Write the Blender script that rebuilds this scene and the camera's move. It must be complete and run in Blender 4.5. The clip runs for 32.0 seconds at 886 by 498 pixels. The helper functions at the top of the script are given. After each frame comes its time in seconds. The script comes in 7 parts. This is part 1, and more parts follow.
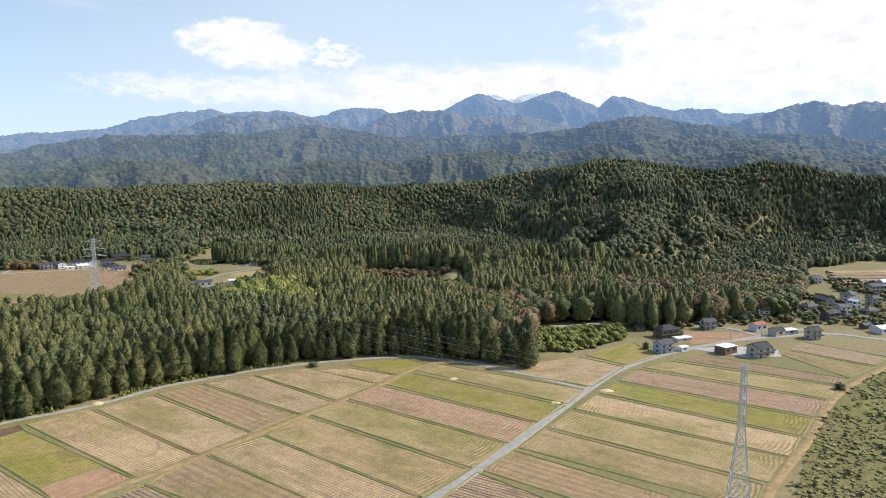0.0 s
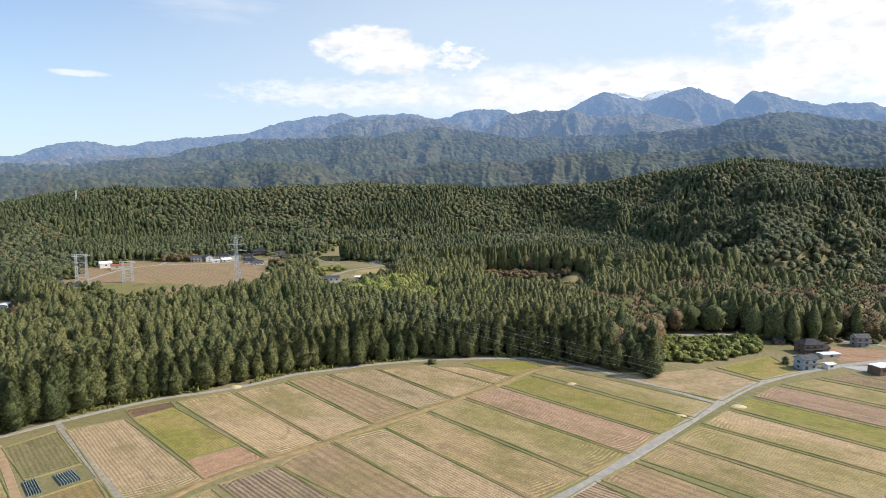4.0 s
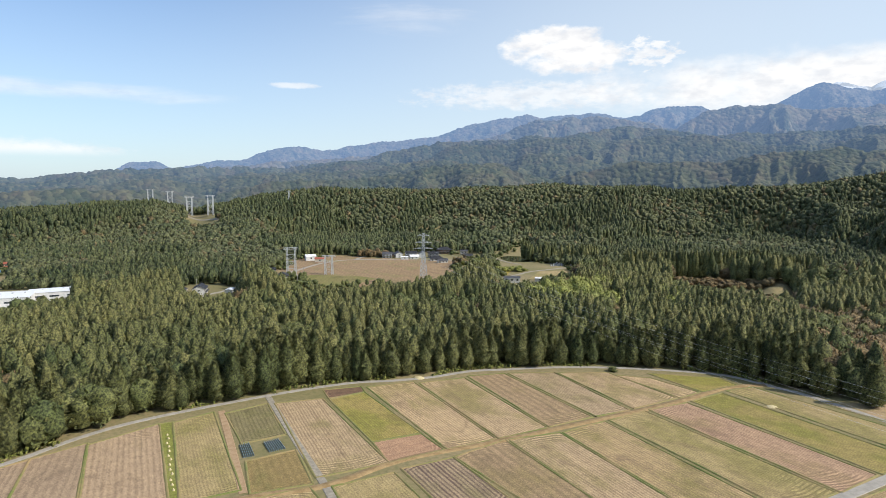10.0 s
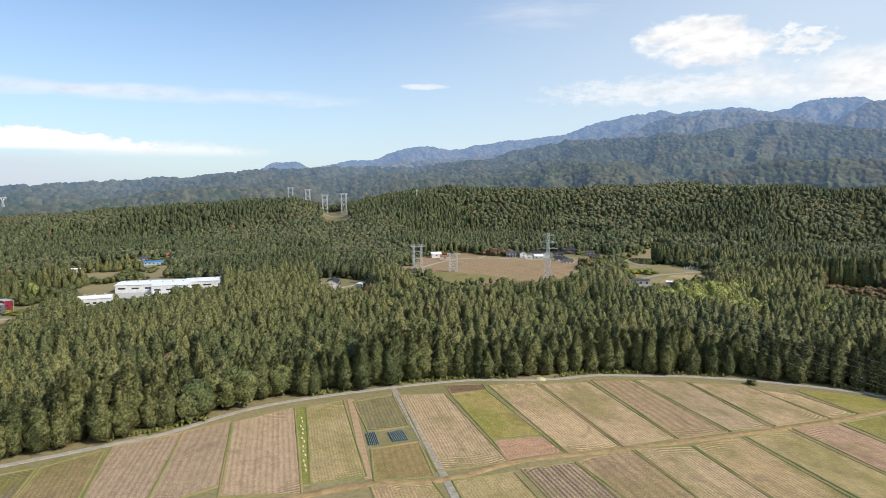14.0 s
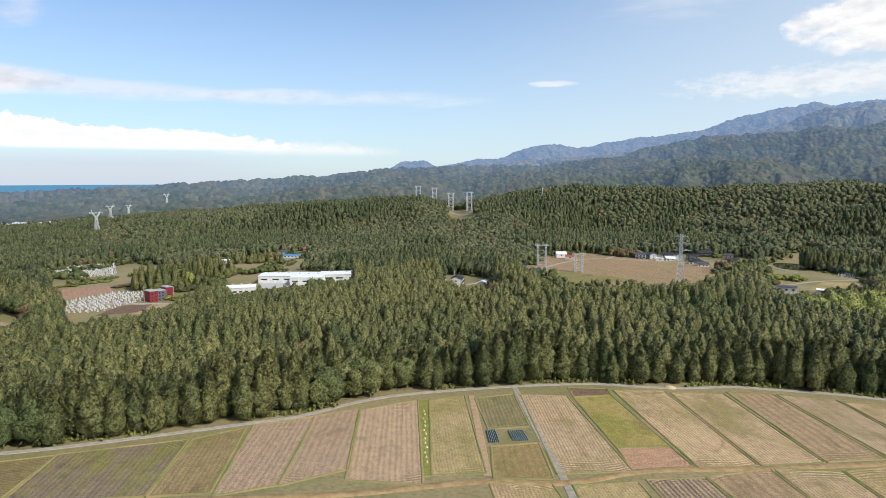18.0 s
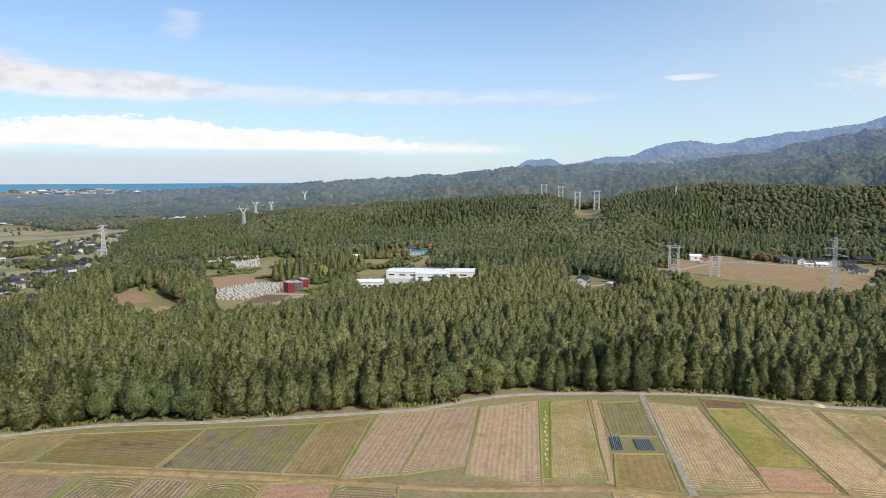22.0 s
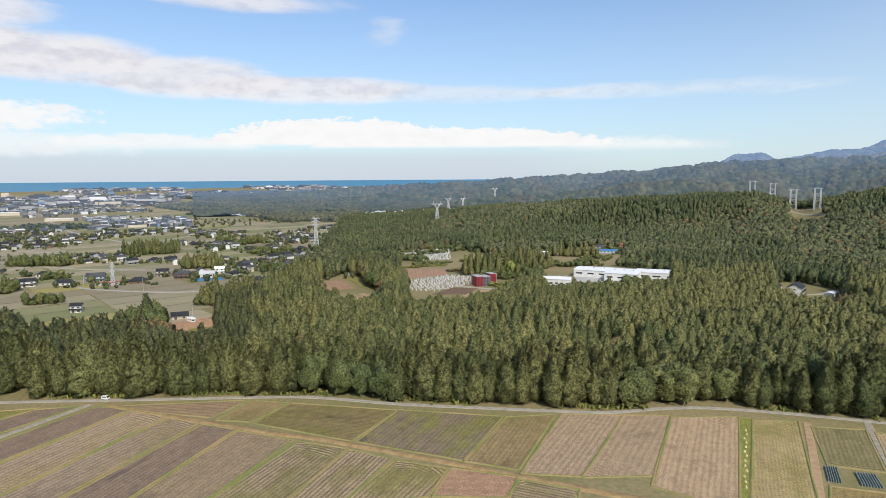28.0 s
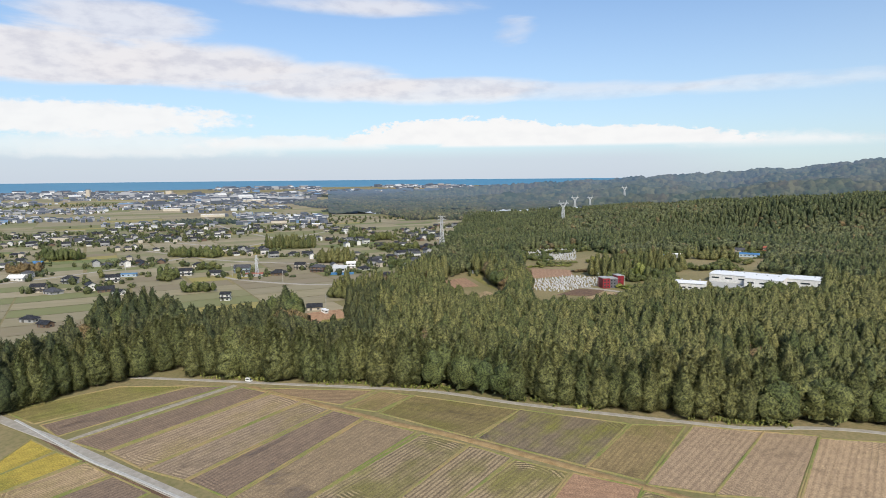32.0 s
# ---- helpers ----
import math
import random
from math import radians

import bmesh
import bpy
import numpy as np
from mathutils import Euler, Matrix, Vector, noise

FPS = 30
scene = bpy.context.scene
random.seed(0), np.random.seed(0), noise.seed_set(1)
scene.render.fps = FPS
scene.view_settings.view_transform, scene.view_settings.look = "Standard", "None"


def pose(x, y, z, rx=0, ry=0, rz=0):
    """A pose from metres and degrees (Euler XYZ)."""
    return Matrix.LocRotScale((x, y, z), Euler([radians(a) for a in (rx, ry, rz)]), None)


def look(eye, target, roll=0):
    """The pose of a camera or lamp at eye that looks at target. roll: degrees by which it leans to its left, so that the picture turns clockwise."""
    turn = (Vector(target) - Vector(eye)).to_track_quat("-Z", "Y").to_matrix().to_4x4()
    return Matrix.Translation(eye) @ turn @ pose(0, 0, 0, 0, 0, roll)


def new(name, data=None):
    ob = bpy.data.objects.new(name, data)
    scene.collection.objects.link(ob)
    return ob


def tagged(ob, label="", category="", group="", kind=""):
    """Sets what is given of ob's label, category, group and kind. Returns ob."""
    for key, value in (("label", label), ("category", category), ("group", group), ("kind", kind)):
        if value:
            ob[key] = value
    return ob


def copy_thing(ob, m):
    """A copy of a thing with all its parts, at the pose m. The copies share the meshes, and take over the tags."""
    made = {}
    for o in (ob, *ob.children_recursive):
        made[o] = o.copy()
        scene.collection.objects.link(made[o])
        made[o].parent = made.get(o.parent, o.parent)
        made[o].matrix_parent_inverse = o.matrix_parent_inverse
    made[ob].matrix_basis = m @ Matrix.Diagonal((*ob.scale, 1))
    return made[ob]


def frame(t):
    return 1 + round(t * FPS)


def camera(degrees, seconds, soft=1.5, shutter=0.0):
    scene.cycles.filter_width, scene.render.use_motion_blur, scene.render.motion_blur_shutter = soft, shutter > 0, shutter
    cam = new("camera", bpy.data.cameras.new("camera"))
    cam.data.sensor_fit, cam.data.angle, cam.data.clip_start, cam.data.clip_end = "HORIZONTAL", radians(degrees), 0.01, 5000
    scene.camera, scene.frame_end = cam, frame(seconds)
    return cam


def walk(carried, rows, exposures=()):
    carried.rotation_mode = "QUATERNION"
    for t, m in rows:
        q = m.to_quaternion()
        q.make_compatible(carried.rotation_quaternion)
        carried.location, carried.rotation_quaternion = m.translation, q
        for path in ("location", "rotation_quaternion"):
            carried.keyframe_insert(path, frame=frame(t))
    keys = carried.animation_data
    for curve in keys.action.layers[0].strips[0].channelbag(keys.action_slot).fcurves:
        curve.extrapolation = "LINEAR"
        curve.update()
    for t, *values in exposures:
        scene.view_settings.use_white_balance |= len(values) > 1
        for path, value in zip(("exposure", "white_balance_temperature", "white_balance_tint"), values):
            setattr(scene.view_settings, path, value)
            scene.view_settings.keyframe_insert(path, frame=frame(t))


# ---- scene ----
cam = camera(69.66, 32.0, soft=0.6)
PATH = [
    (0.0, pose(0, 0, 100, 83.709, 0.185, 0.001)),
    (1.0, pose(0, 0, 100, 83.728, 0.159, 2.724)),
    (2.0, pose(0, 0, 100, 83.745, 0.151, 5.436)),
    (3.0, pose(0, 0, 100, 83.782, 0.159, 8.133)),
    (5.5, pose(0, 0, 100, 83.869, 0.161, 14.833)),
    (6.5, pose(0, 0, 100, 83.902, 0.153, 17.508)),
    (7.5, pose(0, 0, 100, 83.931, 0.139, 20.212)),
    (8.5, pose(0, 0, 100, 83.939, 0.129, 22.958)),
    (9.5, pose(0, 0, 100, 83.961, 0.137, 25.735)),
    (10.5, pose(0, 0, 100, 83.981, 0.155, 28.532)),
    (11.5, pose(0, 0, 100, 83.976, 0.169, 31.348)),
    (12.5, pose(0, 0, 100, 83.955, 0.171, 34.149)),
    (13.5, pose(0, 0, 100, 83.921, 0.165, 36.939)),
    (14.5, pose(0, 0, 100, 83.899, 0.162, 39.728)),
    (17.0, pose(0, 0, 100, 83.814, 0.162, 46.732)),
    (18.0, pose(0, 0, 100, 83.802, 0.176, 49.528)),
    (19.0, pose(0, 0, 100, 83.794, 0.192, 52.305)),
    (20.0, pose(0, 0, 100, 83.775, 0.198, 55.091)),
    (21.0, pose(0, 0, 100, 83.741, 0.194, 57.898)),
    (22.0, pose(0, 0, 100, 83.704, 0.193, 60.715)),
    (23.0, pose(0, 0, 100, 83.660, 0.212, 63.522)),
    (24.0, pose(0, 0, 100, 83.621, 0.247, 66.328)),
    (25.0, pose(0, 0, 100, 83.578, 0.276, 69.143)),
    (26.0, pose(0, 0, 100, 83.541, 0.293, 71.961)),
    (28.5, pose(0, 0, 100, 83.457, 0.367, 78.975)),
    (29.5, pose(0, 0, 100, 83.437, 0.413, 81.793)),
    (30.5, pose(0, 0, 100, 83.436, 0.451, 84.602)),
    (31.5, pose(0, 0, 100, 83.441, 0.478, 87.391)),
    (32.0, pose(0, 0, 100, 83.444, 0.487, 88.778)),
]
walk(cam, PATH, [(0.0, 0.12), (8.0, 0.05), (16.0, 0.0), (24.0, -0.05), (32.0, -0.12)])

# ---- light ----
SUN_AZ, SUN_EL = -80.0, 41.0      # degrees, left of straight ahead is positive


def aim(az, r, z=0.0):
    """A place at azimuth az (degrees, left of straight ahead positive), r metres out."""
    a = radians(az)
    return Vector((-math.sin(a) * r, math.cos(a) * r, z))


sun = new("sun", bpy.data.lights.new("sun", "SUN"))
sun.data.energy, sun.data.angle, sun.data.color = 4.5, radians(0.6), (1.0, 0.93, 0.83)
sun.matrix_world = look(aim(SUN_AZ, 1000, 1000 * math.tan(radians(SUN_EL))), (0, 0, 0))

class Nodes:
    """Short hand for node trees."""

    def __init__(self, tree, fresh=True):
        self.tree = tree
        if fresh:
            tree.nodes.clear()

    def add(self, kind, **settings):
        n = self.tree.nodes.new(kind)
        for key, value in settings.items():
            setattr(n, key, value)
        return n

    def link(self, a, b):
        self.tree.links.new(a, b)

    def put(self, node, socket, value):
        if isinstance(value, bpy.types.NodeSocket):
            self.tree.links.new(value, node.inputs[socket])
        else:
            node.inputs[socket].default_value = value

    def math(self, op, a, b=0.0, c=0.0, clamp=False):
        n = self.add("ShaderNodeMath", operation=op, use_clamp=clamp)
        self.put(n, 0, a)
        self.put(n, 1, b)
        self.put(n, 2, c)
        return n.outputs[0]

    def ramp(self, value, low, high, a=0.0, b=1.0, smooth=True):
        n = self.add("ShaderNodeMapRange", interpolation_type="SMOOTHSTEP" if smooth else "LINEAR")
        self.put(n, 0, value)
        for k, v in enumerate((low, high, a, b)):
            self.put(n, k + 1, v)
        return n.outputs[0]

    def mix(self, factor, a, b, mode="MIX"):
        n = self.add("ShaderNodeMix", data_type="RGBA", blend_type=mode)
        self.put(n, 0, factor)
        self.put(n, 6, (*a, 1) if isinstance(a, tuple) else a)
        self.put(n, 7, (*b, 1) if isinstance(b, tuple) else b)
        return n.outputs[2]

    def noise(self, vector, scale, detail=4.0, rough=0.55, distort=0.0):
        n = self.add("ShaderNodeTexNoise")
        if vector is not None:
            self.put(n, "Vector", vector)
        for k, v in (("Scale", scale), ("Detail", detail), ("Roughness", rough), ("Distortion", distort)):
            self.put(n, k, v)
        return n.outputs[0]

    def stretch(self, vector, x, y, z):
        n = self.add("ShaderNodeMapping")
        self.put(n, "Vector", vector)
        n.inputs["Scale"].default_value = (x, y, z)
        return n.outputs[0]


# the sky: clear blue, pale towards the horizon, cumulus over the mountains, a bank of cloud over the sea
world = bpy.data.worlds.new("sky")
scene.world = world
world.use_nodes = True
k = Nodes(world.node_tree)
sky = k.add("ShaderNodeTexSky", sky_type="NISHITA", sun_disc=False, sun_elevation=radians(SUN_EL),
            sun_rotation=radians(-SUN_AZ), air_density=1.0, dust_density=0.6, ozone_density=1.6)
way = k.add("ShaderNodeTexCoord").outputs["Generated"]
axes = k.add("ShaderNodeSeparateXYZ")
k.put(axes, 0, way)
AZ = k.math("MULTIPLY", k.math("ARCTAN2", k.math("MULTIPLY", axes.outputs[0], -1.0), axes.outputs[1]), 57.2958)
EL = k.math("MULTIPLY", k.math("ARCSINE", axes.outputs[2]), 57.2958)
flat = k.add("ShaderNodeCombineXYZ")
k.put(flat, 0, k.math("MULTIPLY", AZ, 0.1))
k.put(flat, 1, k.math("MULTIPLY", EL, 0.1))
FLAT = flat.outputs[0]
puffs = k.noise(k.stretch(FLAT, 1.0, 1.7, 1.0), 2.6, 9.0, 0.6)
fine = k.noise(k.stretch(FLAT, 1.0, 2.0, 1.0), 7.0, 8.0, 0.62)
streaks = k.noise(k.stretch(FLAT, 0.55, 3.0, 1.0), 1.3, 8.0, 0.6, 0.4)


def bump(az, el, wide, high):
    """How near the direction is to a cloud's middle: 1 there, falling below 0 outside its ellipse."""
    a = k.math("DIVIDE", k.math("SUBTRACT", AZ, az), wide)
    b = k.math("DIVIDE", k.math("SUBTRACT", EL, el), high)
    return k.math("SUBTRACT", 1.0, k.math("ADD", k.math("MULTIPLY", a, a), k.math("MULTIPLY", b, b)))


def cover(field, texture, amount, low, high):
    return k.ramp(k.math("ADD", field, k.math("MULTIPLY", k.math("SUBTRACT", texture, 0.5), amount)), low, high)


clouds = [
    (cover(bump(16.6, 11.0, 5.2, 2.1), puffs, 3.4, 0.0, 0.75), 1.0),      # cumulus over the mountains
    (cover(bump(9.6, 10.6, 3.0, 1.6), fine, 4.0, 0.35, 1.0), 0.8),
    (cover(bump(-30.0, 11.5, 19.0, 7.6), puffs, 2.6, 0.0, 0.7), 1.0),     # bright bank over the snowy peaks
    (cover(bump(-6.0, 7.6, 26.0, 2.9), puffs, 1.6, 0.0, 1.0), 0.95),
    (cover(bump(19.0, 7.4, 13.0, 1.5), fine, 2.6, 0.1, 1.1), 0.65),
    (k.math("MULTIPLY", cover(bump(86.5, 2.4, 12.0, 2.7), fine, 1.5, 0.0, 0.16), k.ramp(EL, 2.55, 2.95)), 1.0),     # bank of cloud over the sea
    (k.math("MULTIPLY", cover(bump(76.0, 2.4, 14.5, 1.9), fine, 1.2, 0.0, 0.22), k.ramp(EL, 2.35, 2.75)), 1.0),
    (k.math("MULTIPLY", cover(bump(102.0, 2.4, 9.0, 1.3), fine, 1.6, 0.0, 0.5), k.ramp(EL, 2.1, 2.8)), 0.8),
    (k.math("MULTIPLY", cover(bump(61.0, 2.0, 9.0, 1.5), fine, 1.3, 0.0, 0.9), k.ramp(EL, 1.9, 2.7)), 0.75),
    (cover(bump(118.0, 4.7, 13.5, 1.5), fine, 1.9, 0.0, 0.6), 0.95),
    (cover(bump(114.0, 2.6, 14.0, 1.2), puffs, 1.8, 0.0, 0.8), 0.6),
    (cover(bump(121.0, 9.2, 11.0, 2.3), streaks, 1.9, 0.0, 0.7), 0.95),   # long veils, sinking towards the hills
    (cover(bump(109.0, 9.0, 10.0, 2.3), streaks, 1.9, 0.0, 0.7), 0.95),
    (cover(bump(99.0, 8.2, 10.0, 1.8), streaks, 1.8, 0.0, 0.7), 0.9),
    (cover(bump(89.0, 7.5, 11.0, 1.35), streaks, 1.8, 0.0, 0.8), 0.85),
    (cover(bump(77.0, 7.2, 12.0, 0.95), streaks, 1.6, 0.0, 1.0), 0.6),
    (cover(bump(115.0, 12.0, 9.0, 1.9), streaks, 2.2, 0.0, 0.8), 0.8),
    (cover(bump(95.0, 14.3, 12.0, 1.0), streaks, 1.8, 0.0, 0.9), 0.8),
    (cover(bump(82.6, 12.2, 2.2, 1.5), streaks, 4.2, 0.2, 1.7), 0.5),
    (cover(bump(58.0, 7.0, 16.0, 1.0), streaks, 2.4, 0.2, 1.2), 0.5),
    (cover(bump(40.0, 8.2, 2.6, 0.35), fine, 1.4, 0.2, 1.0), 0.6),
    (cover(bump(30.0, 14.0, 9.0, 2.2), streaks, 2.8, 0.5, 1.5), 0.3),
]
mask = 0.0
for amount, dense in clouds:
    amount = k.math("MULTIPLY", amount, dense)
    mask = amount if mask == 0.0 else k.math("SUBTRACT", k.math("ADD", mask, amount), k.math("MULTIPLY", mask, amount))
veil = k.math("MULTIPLY", k.math("ADD", k.ramp(EL, 0.0, 19.0, 0.86, 0.10, smooth=False), k.math("MULTIPLY", k.ramp(AZ, 55.0, 5.0), k.ramp(EL, 0.0, 18.0, 0.05, 0.42)), clamp=True), k.ramp(AZ, 70.0, 5.0, 0.66, 1.0))
shade = k.ramp(k.noise(k.stretch(FLAT, 1.0, 2.2, 1.0), 4.6, 6.0, 0.55), 0.4, 0.7)
cloud_colour = k.mix(k.math("MULTIPLY", shade, 0.55), (10.8, 10.75, 10.7), (7.2, 7.5, 8.2))
low = k.math("MULTIPLY", k.ramp(AZ, 52.0, 60.0), k.ramp(EL, 6.4, 5.6))
cloud_colour = k.mix(k.math("MULTIPLY", low, 0.75), cloud_colour, (10.8, 10.8, 10.8))
high = k.math("MULTIPLY", k.ramp(AZ, 45.0, 80.0), k.ramp(EL, 5.6, 7.5))
cloud_colour = k.mix(k.math("MULTIPLY", high, 0.8), cloud_colour, k.mix(shade, (9.4, 9.2, 9.6), (7.7, 7.6, 8.4)))
blue = k.mix(veil, k.mix(1.0, sky.outputs[0], (1.02, 1.35, 1.68), "MULTIPLY"), (8.2, 9.2, 10.0))
# the sea's bank stands on a grey-blue foot
foot = k.math("MULTIPLY", k.ramp(EL, 2.9, 1.2), k.ramp(AZ, 58.0, 74.0))
blue = k.mix(k.math("MULTIPLY", foot, 0.7), blue, (6.9, 7.5, 8.7))
above = k.ramp(EL, -0.4, 0.4)
out = k.mix(k.math("MULTIPLY", mask, above), blue, cloud_colour)
back = k.add("ShaderNodeBackground")
k.link(out, back.inputs[0])
back.inputs[1].default_value = 0.095
k.link(back.outputs[0], k.add("ShaderNodeOutputWorld").inputs[0])

# ---- materials ----
def material(name, rough=0.8, metal=0.0):
    """A node material with a Principled surface: the nodes, the surface and the object's own coordinates."""
    m = bpy.data.materials.new(name)
    m.use_nodes = True
    n = Nodes(m.node_tree)
    surface = n.add("ShaderNodeBsdfPrincipled")
    surface.inputs["Roughness"].default_value = rough
    surface.inputs["Metallic"].default_value = metal
    n.link(surface.outputs[0], n.add("ShaderNodeOutputMaterial").inputs[0])
    return m, n, surface


def relief(n, surface, height, strength, distance=0.1):
    b = n.add("ShaderNodeBump")
    b.inputs["Strength"].default_value = strength
    b.inputs["Distance"].default_value = distance
    n.link(height, b.inputs["Height"])
    n.link(b.outputs[0], surface.inputs["Normal"])


def coords(n, kind="Object"):
    return n.add("ShaderNodeTexCoord").outputs[kind]


def position(n):
    return n.add("ShaderNodeNewGeometry").outputs["Position"]


def weathered(name, a, b, scale=1.0, rough=0.85, metal=0.0, fine=12.0, bumpy=0.15):
    """A surface of two tones: large stains and fine grain, at scale per metre."""
    m, n, s = material(name, rough, metal)
    where = position(n)
    large, small = n.noise(where, scale, 5.0, 0.6), n.noise(where, scale * fine, 4.0, 0.6)
    tone = n.math("ADD", n.math("MULTIPLY", large, 0.65), n.math("MULTIPLY", small, 0.35))
    n.link(n.mix(n.ramp(tone, 0.35, 0.65), a, b), s.inputs["Base Color"])
    relief(n, s, small, bumpy, 0.05)
    return m


def foliage(name, a, b, c, grit=1.0):
    """Leaves: dark and light tones by tree (the tint attribute, the object) and by clump, with shaded gaps painted in.
    """
    m, n, s = material(name, 0.72)
    s.inputs["Specular IOR Level"].default_value = 0.25
    tint = n.add("ShaderNodeAttribute", attribute_name="tint").outputs["Fac"]
    own = n.add("ShaderNodeObjectInfo").outputs["Random"]
    clump = n.add("ShaderNodeNewGeometry").outputs["Random Per Island"]
    tone = n.math("FRACT", n.math("ADD", tint, own))
    colour = n.mix(tone, a, b)
    colour = n.mix(n.math("MULTIPLY", n.math("POWER", clump, 2.0), 0.55), colour, c)
    stand = n.ramp(n.noise(position(n), 0.012, 4.0, 0.6), 0.42, 0.62)
    colour = n.mix(n.math("MULTIPLY", stand, 0.34), colour, c)
    old = n.ramp(n.noise(n.stretch(position(n), 1.0, 1.0, 0.3), 0.008, 4.0, 0.65), 0.5, 0.64)
    colour = n.mix(n.math("MULTIPLY", old, 0.3), colour, a)
    where = position(n)
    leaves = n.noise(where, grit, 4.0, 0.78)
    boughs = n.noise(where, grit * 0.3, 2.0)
    # fine noise puts shaded gaps and lit leaf tips into the colour
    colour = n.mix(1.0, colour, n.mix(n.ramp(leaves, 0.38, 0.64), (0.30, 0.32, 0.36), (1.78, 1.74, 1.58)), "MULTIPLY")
    n.link(colour, s.inputs["Base Color"])
    relief(n, s, n.math("ADD", leaves, n.math("MULTIPLY", boughs, 0.8)), 0.9, 0.6 / grit)
    return m


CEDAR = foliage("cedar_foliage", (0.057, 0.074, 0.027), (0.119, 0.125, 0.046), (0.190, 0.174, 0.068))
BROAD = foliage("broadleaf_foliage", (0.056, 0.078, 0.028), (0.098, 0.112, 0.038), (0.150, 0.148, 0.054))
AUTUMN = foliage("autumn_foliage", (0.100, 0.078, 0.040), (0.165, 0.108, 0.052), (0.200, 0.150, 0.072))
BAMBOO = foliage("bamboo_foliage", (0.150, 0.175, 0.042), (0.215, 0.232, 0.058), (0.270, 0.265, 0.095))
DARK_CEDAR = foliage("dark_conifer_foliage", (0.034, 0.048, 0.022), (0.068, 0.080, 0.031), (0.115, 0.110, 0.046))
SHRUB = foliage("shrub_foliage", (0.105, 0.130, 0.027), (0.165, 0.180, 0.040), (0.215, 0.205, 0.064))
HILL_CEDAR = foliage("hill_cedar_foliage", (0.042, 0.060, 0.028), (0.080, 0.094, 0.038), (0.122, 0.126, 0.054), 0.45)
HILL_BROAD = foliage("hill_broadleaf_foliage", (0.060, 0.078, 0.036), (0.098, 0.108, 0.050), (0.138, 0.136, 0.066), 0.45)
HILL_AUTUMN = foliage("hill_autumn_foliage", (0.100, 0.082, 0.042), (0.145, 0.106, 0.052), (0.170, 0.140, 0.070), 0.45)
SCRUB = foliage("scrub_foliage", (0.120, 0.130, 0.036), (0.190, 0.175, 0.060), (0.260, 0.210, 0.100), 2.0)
BARK = weathered("bark", (0.10, 0.065, 0.045), (0.20, 0.15, 0.11), 1.5)
ASPHALT = weathered("worn_asphalt", (0.27, 0.245, 0.205), (0.38, 0.345, 0.295), 0.35)
GRAVEL = weathered("gravel_track", (0.22, 0.19, 0.145), (0.36, 0.32, 0.25), 0.5)
DRY_GRASS = weathered("dry_grass", (0.22, 0.14, 0.055), (0.37, 0.255, 0.12), 0.3)
BANK_GRASS = weathered("bank_grass", (0.130, 0.165, 0.034), (0.31, 0.215, 0.10), 0.035, fine=30.0)
CONCRETE = weathered("concrete", (0.33, 0.32, 0.30), (0.46, 0.45, 0.42), 0.8)


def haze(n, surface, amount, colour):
    """Far distance: haze imitated by a glow mixed into the surface, growing with distance if amount is None."""
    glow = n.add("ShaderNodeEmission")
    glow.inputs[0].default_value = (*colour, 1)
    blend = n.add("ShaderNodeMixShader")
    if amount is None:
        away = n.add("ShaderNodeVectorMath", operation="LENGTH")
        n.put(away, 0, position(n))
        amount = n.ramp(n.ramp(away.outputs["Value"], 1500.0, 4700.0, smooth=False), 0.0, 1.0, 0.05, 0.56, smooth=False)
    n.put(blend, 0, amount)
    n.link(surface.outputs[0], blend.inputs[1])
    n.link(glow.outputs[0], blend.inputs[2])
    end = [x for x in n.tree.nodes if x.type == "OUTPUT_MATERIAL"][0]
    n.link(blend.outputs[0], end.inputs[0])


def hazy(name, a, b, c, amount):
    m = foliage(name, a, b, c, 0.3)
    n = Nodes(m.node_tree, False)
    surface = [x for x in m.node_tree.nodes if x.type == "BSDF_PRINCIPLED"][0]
    # leaves take on a blue glow that imitates haze
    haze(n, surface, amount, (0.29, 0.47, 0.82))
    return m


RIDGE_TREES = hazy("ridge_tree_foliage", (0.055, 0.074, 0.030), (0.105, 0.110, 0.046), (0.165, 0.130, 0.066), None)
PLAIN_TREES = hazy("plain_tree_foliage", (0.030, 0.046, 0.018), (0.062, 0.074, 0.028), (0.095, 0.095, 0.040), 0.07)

# ---- the lie of the land ----
def lattice(ix, iy, seed):
    h = (ix * 374761393 + iy * 668265263 + seed * 1442695041) & 0xFFFFFFFF
    h = ((h ^ (h >> 13)) * 1274126177) & 0xFFFFFFFF
    return ((h ^ (h >> 16)) & 0xFFFF) / 65535.0


def grain(x, y, size, seed=0):
    """Smooth noise of about 0 to 1, with features size metres across."""
    u, v = np.asarray(x) / size, np.asarray(y) / size
    iu, iv = np.floor(u).astype(np.int64), np.floor(v).astype(np.int64)
    fu, fv = u - iu, v - iv
    fu, fv = fu * fu * (3 - 2 * fu), fv * fv * (3 - 2 * fv)
    a = lattice(iu, iv, seed) * (1 - fu) + lattice(iu + 1, iv, seed) * fu
    b = lattice(iu, iv + 1, seed) * (1 - fu) + lattice(iu + 1, iv + 1, seed) * fu
    return a * (1 - fv) + b * fv


def layers(x, y, size, octaves=4, seed=0):
    total, weight = 0.0, 1.0
    for i in range(octaves):
        total = total + weight * (grain(x, y, size / 2 ** i, seed + i) - 0.5)
        weight *= 0.5
    return total


